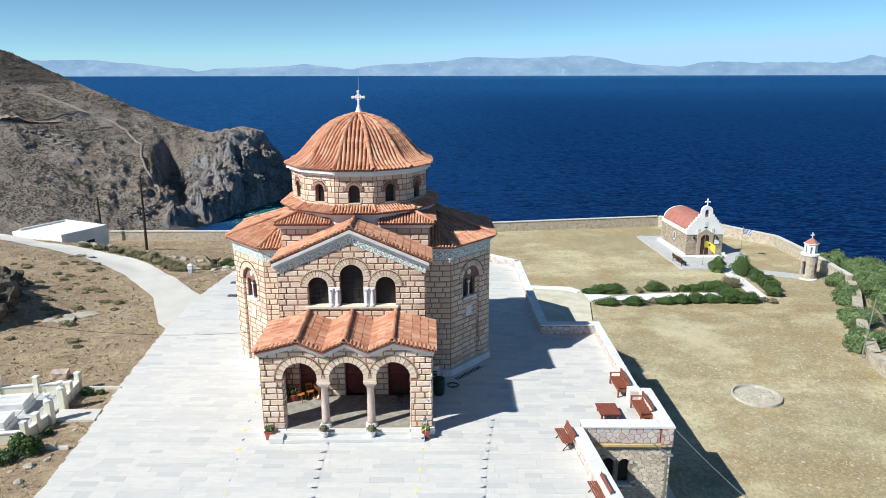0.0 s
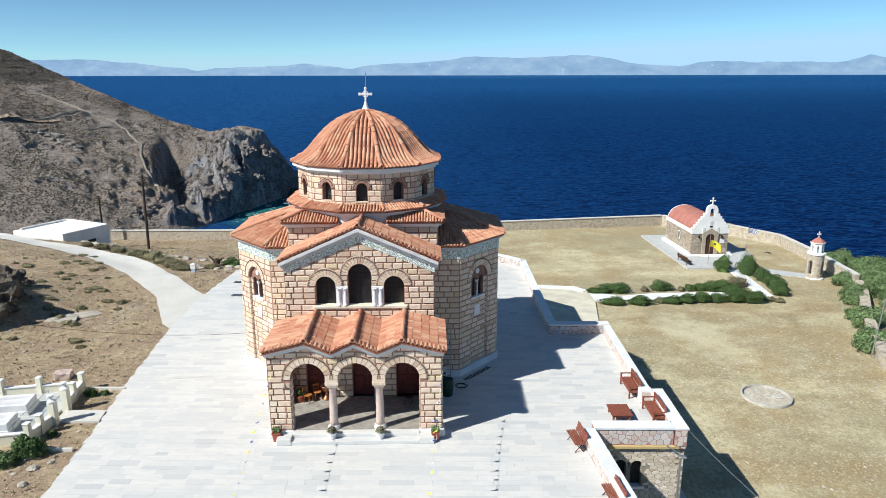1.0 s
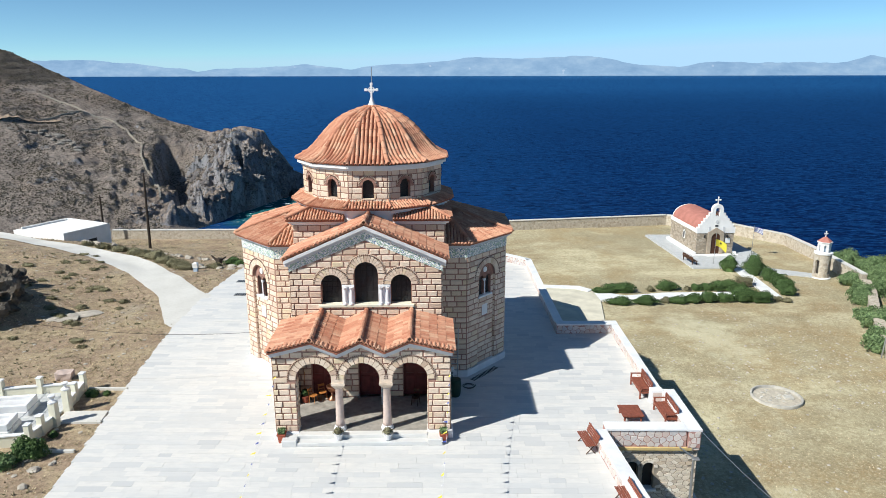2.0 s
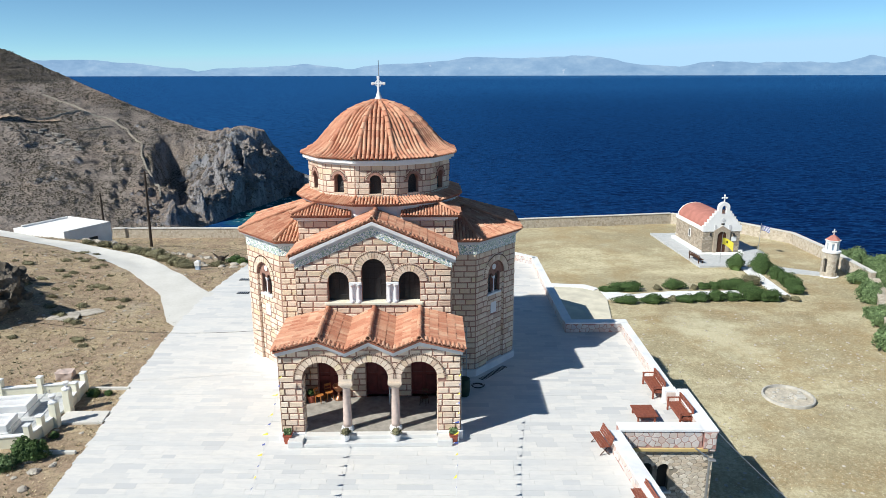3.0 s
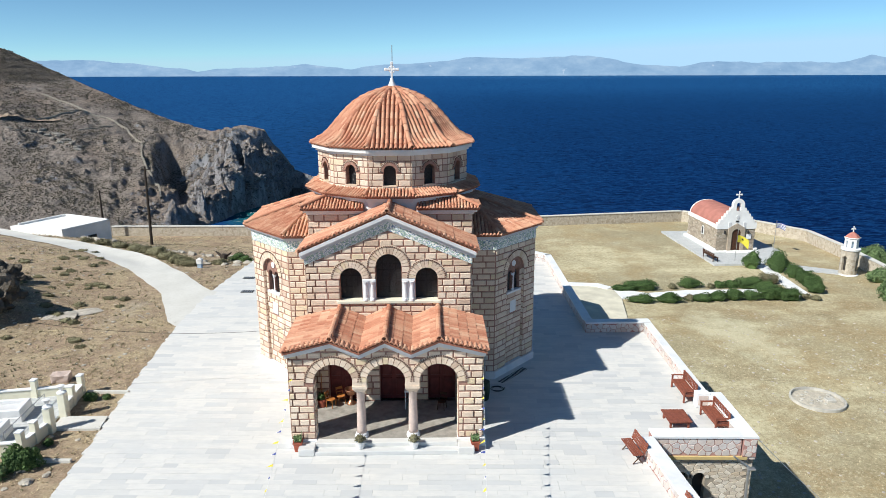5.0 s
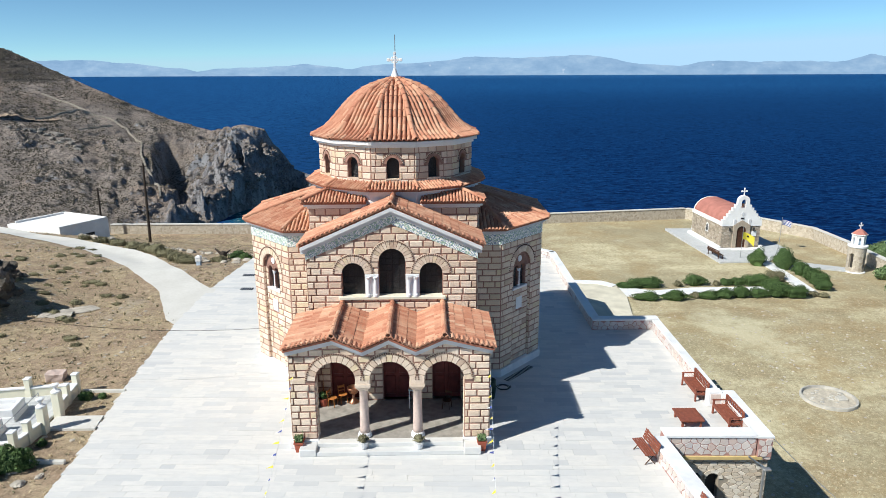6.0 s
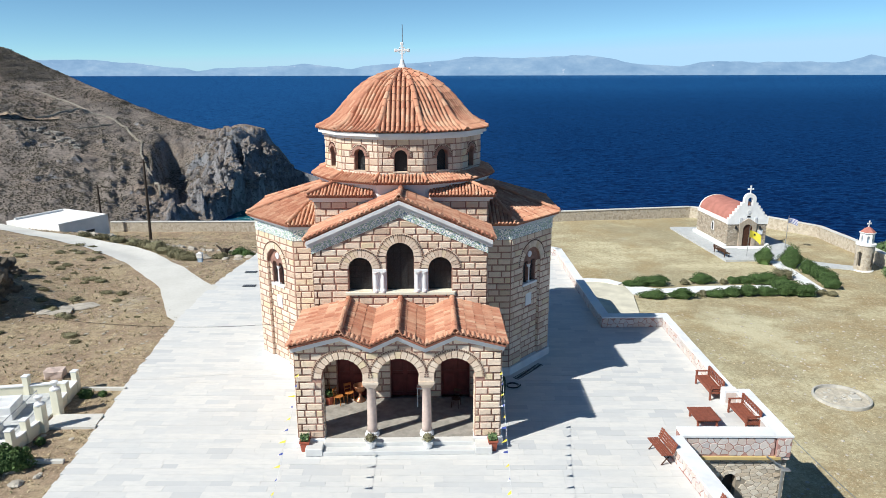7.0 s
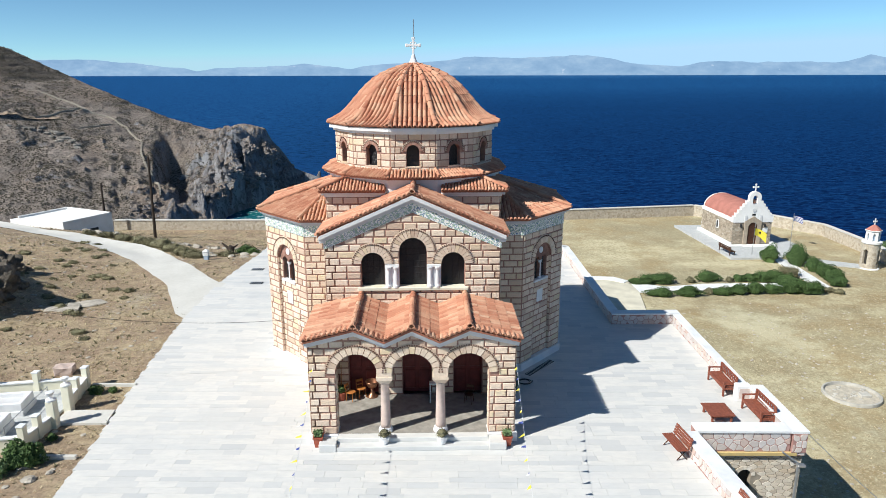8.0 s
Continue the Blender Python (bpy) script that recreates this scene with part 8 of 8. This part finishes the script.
# dry tufts and loose stones
def scatter(name, count, area, tmpl, size, mat, seed, label, skip):
    rng_ = np.random.default_rng(seed)
    x = rng_.uniform(area[0], area[1], count)
    y = rng_.uniform(area[2], area[3], count)
    dens = fbm(x / 6, y / 6, 3, seed) + rng_.uniform(-0.5, 0.5, count)
    ok = (dens > -0.1) & ~np.array([skip(a, b) for a, b in zip(x, y)])
    x, y = x[ok], y[ok]
    z = land(x, y)
    ok = z > -5.5
    x, y, z = x[ok], y[ok], z[ok]
    v0, f0 = tmpl
    n_ = len(x)
    ang = rng_.uniform(0, 6.28, n_)
    s = rng_.uniform(size[0], size[1], n_)
    c, sn = np.cos(ang) * s, np.sin(ang) * s
    V = np.empty((n_, len(v0), 3))
    V[:, :, 0] = x[:, None] + c[:, None] * v0[None, :, 0] - sn[:, None] * v0[None, :, 1]
    V[:, :, 1] = y[:, None] + sn[:, None] * v0[None, :, 0] + c[:, None] * v0[None, :, 1]
    V[:, :, 2] = z[:, None] + (s * rng_.uniform(0.6, 1.2, n_))[:, None] * v0[None, :, 2]
    fs = np.array(f0)
    F = (fs[None] + (np.arange(n_) * len(v0))[:, None, None]).reshape(-1, fs.shape[1]).tolist()
    tagged(part(name, (V.reshape(-1, 3).tolist(), F), mat), label, "ground cover", kind="stuff")


def tuft_template(seed, blades=9):
    rng_ = random.Random(seed)
    v, f = [], []
    for i in range(blades):
        a = rng_.uniform(0, 6.28)
        l_, h_ = rng_.uniform(0.4, 1.0), rng_.uniform(0.3, 0.9)
        w_ = 0.16
        px, py = 0.25 * math.cos(a * 3), 0.25 * math.sin(a * 3)
        o = len(v)
        v += [(px - w_ * math.sin(a), py + w_ * math.cos(a), -0.05), (px + w_ * math.sin(a), py - w_ * math.cos(a), -0.05), (px + l_ * math.cos(a), py + l_ * math.sin(a), h_)]
        f.append([o, o + 1, o + 2])
    return np.array(v), f


def pebble_template():
    bm = bmesh.new()
    bmesh.ops.create_icosphere(bm, subdivisions=1, radius=1)
    for v in bm.verts:
        v.co *= 1 + 0.3 * noise.noise(v.co * 2)
        v.co.z *= 0.55
    return template(bm)


def left_skip(x, y):
    if x > -13.0 or inside(COURT, x, y):
        return True
    if -23 < x < -16.2 and 22.3 < y < 28.3:
        return True
    road_mid = np.interp(-x, [15, 17.5, 19.5, 22.5, 27, 32.3, 37, 44], [38.2, 40.6, 43.6, 47.3, 51.8, 55.9, 58.2, 61.5])
    return abs(y - road_mid) < 2.4


scatter("dry_grass", 60000, (-46, -13, 17, 72), tuft_template(3, 7), (0.04, 0.12), M_STRAW, 41, "dry straw-coloured grass tufts", left_skip)
scatter("dry_scrub", 9000, (-46, -13, 17, 72), tuft_template(4, 14), (0.04, 0.16), M_LEAFDRY, 42, "dark dry scrub tufts", left_skip)
scatter("loose_stones", 1500, (-46, -13, 17, 60), pebble_template(), (0.03, 0.13), M_ROCK, 43, "loose pale stones on dry soil", left_skip)


def field_skip(x, y):
    return x < 9.5 and y < 51 or 21 < x < 30.5 and 61.4 < y < 75.2 or 11 < x < 26.8 and 52.8 < y < 55.5 or math.hypot(x - 17.7, y - 35.8) < 1.6 or x > 35.5


scatter("dry_grass", 16000, (-14, 36, 26, 80), tuft_template(6), (0.03, 0.09), M_STRAW, 44, "short straw-coloured grass tufts", field_skip)
scatter("loose_stones", 900, (9.5, 27, 25, 50), pebble_template(), (0.03, 0.10), M_ROCK, 45, "loose pale stones on the field", field_skip)
for i, (x, y, s) in enumerate(((-15.3, 21.9, 0.22), (-15.8, 22.6, 0.16), (-14.9, 22.3, 0.13), (-15.1, 20.9, 0.2), (-22.6, 37.2, 0.9), (-21.8, 38.0, 0.8), (-23.1, 36.9, 0.6), (-17.6, 48.6, 0.3), (-17.0, 49.6, 0.35), (-16.6, 48.2, 0.3), (-18.9, 48.8, 0.3), (-19.6, 50.2, 0.3), (-17.9, 51.6, 0.3), (-16.2, 49.4, 0.35))):
    t = part("boulder", rock(Matrix(), (s, s * 0.8, s * (0.10 if s > 0.5 else 0.45)), i), M_ROCK)
    t.matrix_basis = pose(x, y, float(land(x, y)) + 0.03, 0, 0, 40 * i)
    tagged(t, "pale flat rock lying in dry soil", "rock", "slope rocks")

# headland: dry-stone walls and dark scrub
def hill_wall(pts, h, w_, label):
    v, f = [], []
    for (x0, y0), (x1, y1) in zip(pts, pts[1:]):
        n_ = max(2, int(math.dist((x0, y0), (x1, y1)) / 2.5))
        for i in range(n_ + 1):
            x, y = x0 + (x1 - x0) * i / n_, y0 + (y1 - y0) * i / n_
            x += 0.8 * float(fbm(x / 9, y / 9, 2, 5))
            z = float(hill(x, y))
            v += [(x - w_, y - w_, z - 0.6), (x - w_, y - w_, z + h), (x + w_, y + w_, z + h), (x + w_, y + w_, z - 0.6)]
            if i:
                o = len(v) - 8
                f += [[o, o + 1, o + 5, o + 4], [o + 1, o + 2, o + 6, o + 5], [o + 2, o + 3, o + 7, o + 6]]
    tagged(part("hill_wall", (v, f), M_DRYSTONE), label, "wall", "headland walls")


hill_wall([(-193.5, 425), (-187, 409.3), (-178, 396), (-171.6, 389.4), (-161, 370)], 0.9, 0.35, "dry-stone wall down the bare headland")
hill_wall([(-259, 440.2), (-247.7, 440.9), (-237, 440.3), (-229.7, 438.9), (-220.5, 441.2), (-207.2, 438.3), (-194, 427)], 0.8, 0.4, "pale dry-stone wall along the headland")
hill_wall([(-250, 414), (-243.9, 422.5), (-237.5, 433.7), (-230.5, 438.4)], 0.9, 0.4, "dry-stone terrace wall across the headland")
hill_wall([(-227.3, 418.7), (-220, 428), (-214.2, 434.5)], 0.7, 0.3, "dry-stone terrace wall across the headland")
hill_wall([(-246.2, 430.7), (-235, 436.2)], 0.6, 0.3, "dry-stone terrace wall across the headland")
# a dirt track cut across the slope
tv, tf = [], []
for i in range(61):
    a_ = i / 60
    x, y = -276 + 36 * a_, 388 + 33.5 * a_
    z = float(hill(x, y))
    for d in (-1.5, -0.5, 0.5, 1.5):
        tv.append((x + 0.5 * d, y - d, max(z, float(hill(x + 0.5 * d, y - d))) + 0.15))
    if i:
        for q_ in range(3):
            o = 4 * i + q_
            tf.append([o - 4, o - 3, o + 1, o])
tagged(part("dirt_track", (tv, tf), M_TRACK, smooth=True), "pale reddish dirt track across the bare headland", "track", kind="structure")
# pale outcrops below the track
rngo = random.Random(31)
for i in range(34):
    a_ = i / 33
    x = -253 + 34 * a_ + rngo.uniform(-2.5, 2.5)
    y = float(np.interp(a_, [0, 0.35, 0.7, 1], [397.5, 407, 403, 398])) + rngo.uniform(-3, 3)
    r = rngo.uniform(0.5, 1.7)
    t = part("boulder", rock(Matrix(), (r * 1.9, r * 1.2, r * 0.7), 200 + i, 3), M_OUTCROP)
    t.matrix_basis = pose(x, y, float(hill(x, y)) - 0.25 * r, 0, 0, 67 * i)
    tagged(t, "pale weathered rock outcrop on the headland slope", "rock", "headland outcrops")
# craggy blocks that stand out of the sea cliff
for i in range(90):
    x = rngo.uniform(-172, -113)
    y = float(np.interp(x, FOOT_X, FOOT_Y))
    y += (470 - y) * rngo.uniform(0.06, 0.85)
    r = 0.9 + 2.0 * rngo.random() ** 2
    t = part("boulder", jagged((r * 1.3, r, r * 0.95), 300 + i, 3), M_HILL)
    t.matrix_basis = pose(x, y, float(hill(x, y)) - 0.2 * r, 0, 0, 67 * i)
    tagged(t, "grey craggy rock block on the headland cliff", "rock", "cliff crags")
for i in range(64):
    x = rngo.uniform(-146, -110)
    y = float(np.interp(x, FOOT_X, FOOT_Y))
    y += (470 - y) * rngo.uniform(0.15, 0.8)
    r = rngo.uniform(1.2, 3.0)
    t = part("boulder", jagged((r, r * 1.2, r), 420 + i, 3), M_HILL)
    t.matrix_basis = pose(x, y, float(hill(x, y)) - 0.15 * r, 0, 0, 41 * i)
    tagged(t, "large grey craggy rock block on the headland cliff", "rock", "cliff crags")
# broken rock stacks off the point
for i, (x, y, r) in enumerate(((-104.5, 462, 4.2), (-100.0, 463, 4.8), (-96.5, 462, 3.0), (-108, 461, 4.6), (-98, 460, 3.4))):
    t = part("rock_stack", jagged((r, r, r * 1.5), 480 + i, 3), M_STACK)
    t.matrix_basis = pose(x, y, max(float(hill(x, y)), SEA) + 0.2 * r, 0, 0, 53 * i)
    tagged(t, "dark broken rock stack off the headland point", "rock", "rock stacks")
rngh = np.random.default_rng(9)
n_ = 62000
px_, py_ = rngh.uniform(-330, -100, n_), rngh.uniform(330, 470, n_)
pz_ = hill(px_, py_)
keep_ = (pz_ > SEA + 6) & (fbm(px_ / 14, py_ / 10, 3, 12) + rngh.uniform(-0.4, 0.4, n_) + 0.35 * step(0, 10, pz_) - 0.25 * step(-180, -150, px_) > -0.05)
px_, py_, pz_ = px_[keep_], py_[keep_], pz_[keep_]
oct_v = np.array([(1, 0, 0), (0, 1, 0), (-1, 0, 0), (0, -1, 0), (0, 0, 0.7)])
sc_ = rngh.uniform(0.35, 1.0, len(px_)) ** 1.8 * 0.74
V = np.stack([px_, py_, pz_], 1)[:, None, :] + oct_v[None] * sc_[:, None, None]
F = (np.array([[0, 1, 4], [1, 2, 4], [2, 3, 4], [3, 0, 4]])[None] + (np.arange(len(px_)) * 5)[:, None, None]).reshape(-1, 3).tolist()
tagged(part("hill_scrub", (V.reshape(-1, 3).tolist(), F), M_HILLSCRUB), "dark low scrub over the headland", "scrub", kind="stuff")
# ---- many small pieces of the pavement ----
unit = template(cube(0, 1, 0, 1, 0, 1))
pieces("paving_slab", unit, slab_places(), M_SLAB, terrace, 300, "paving")
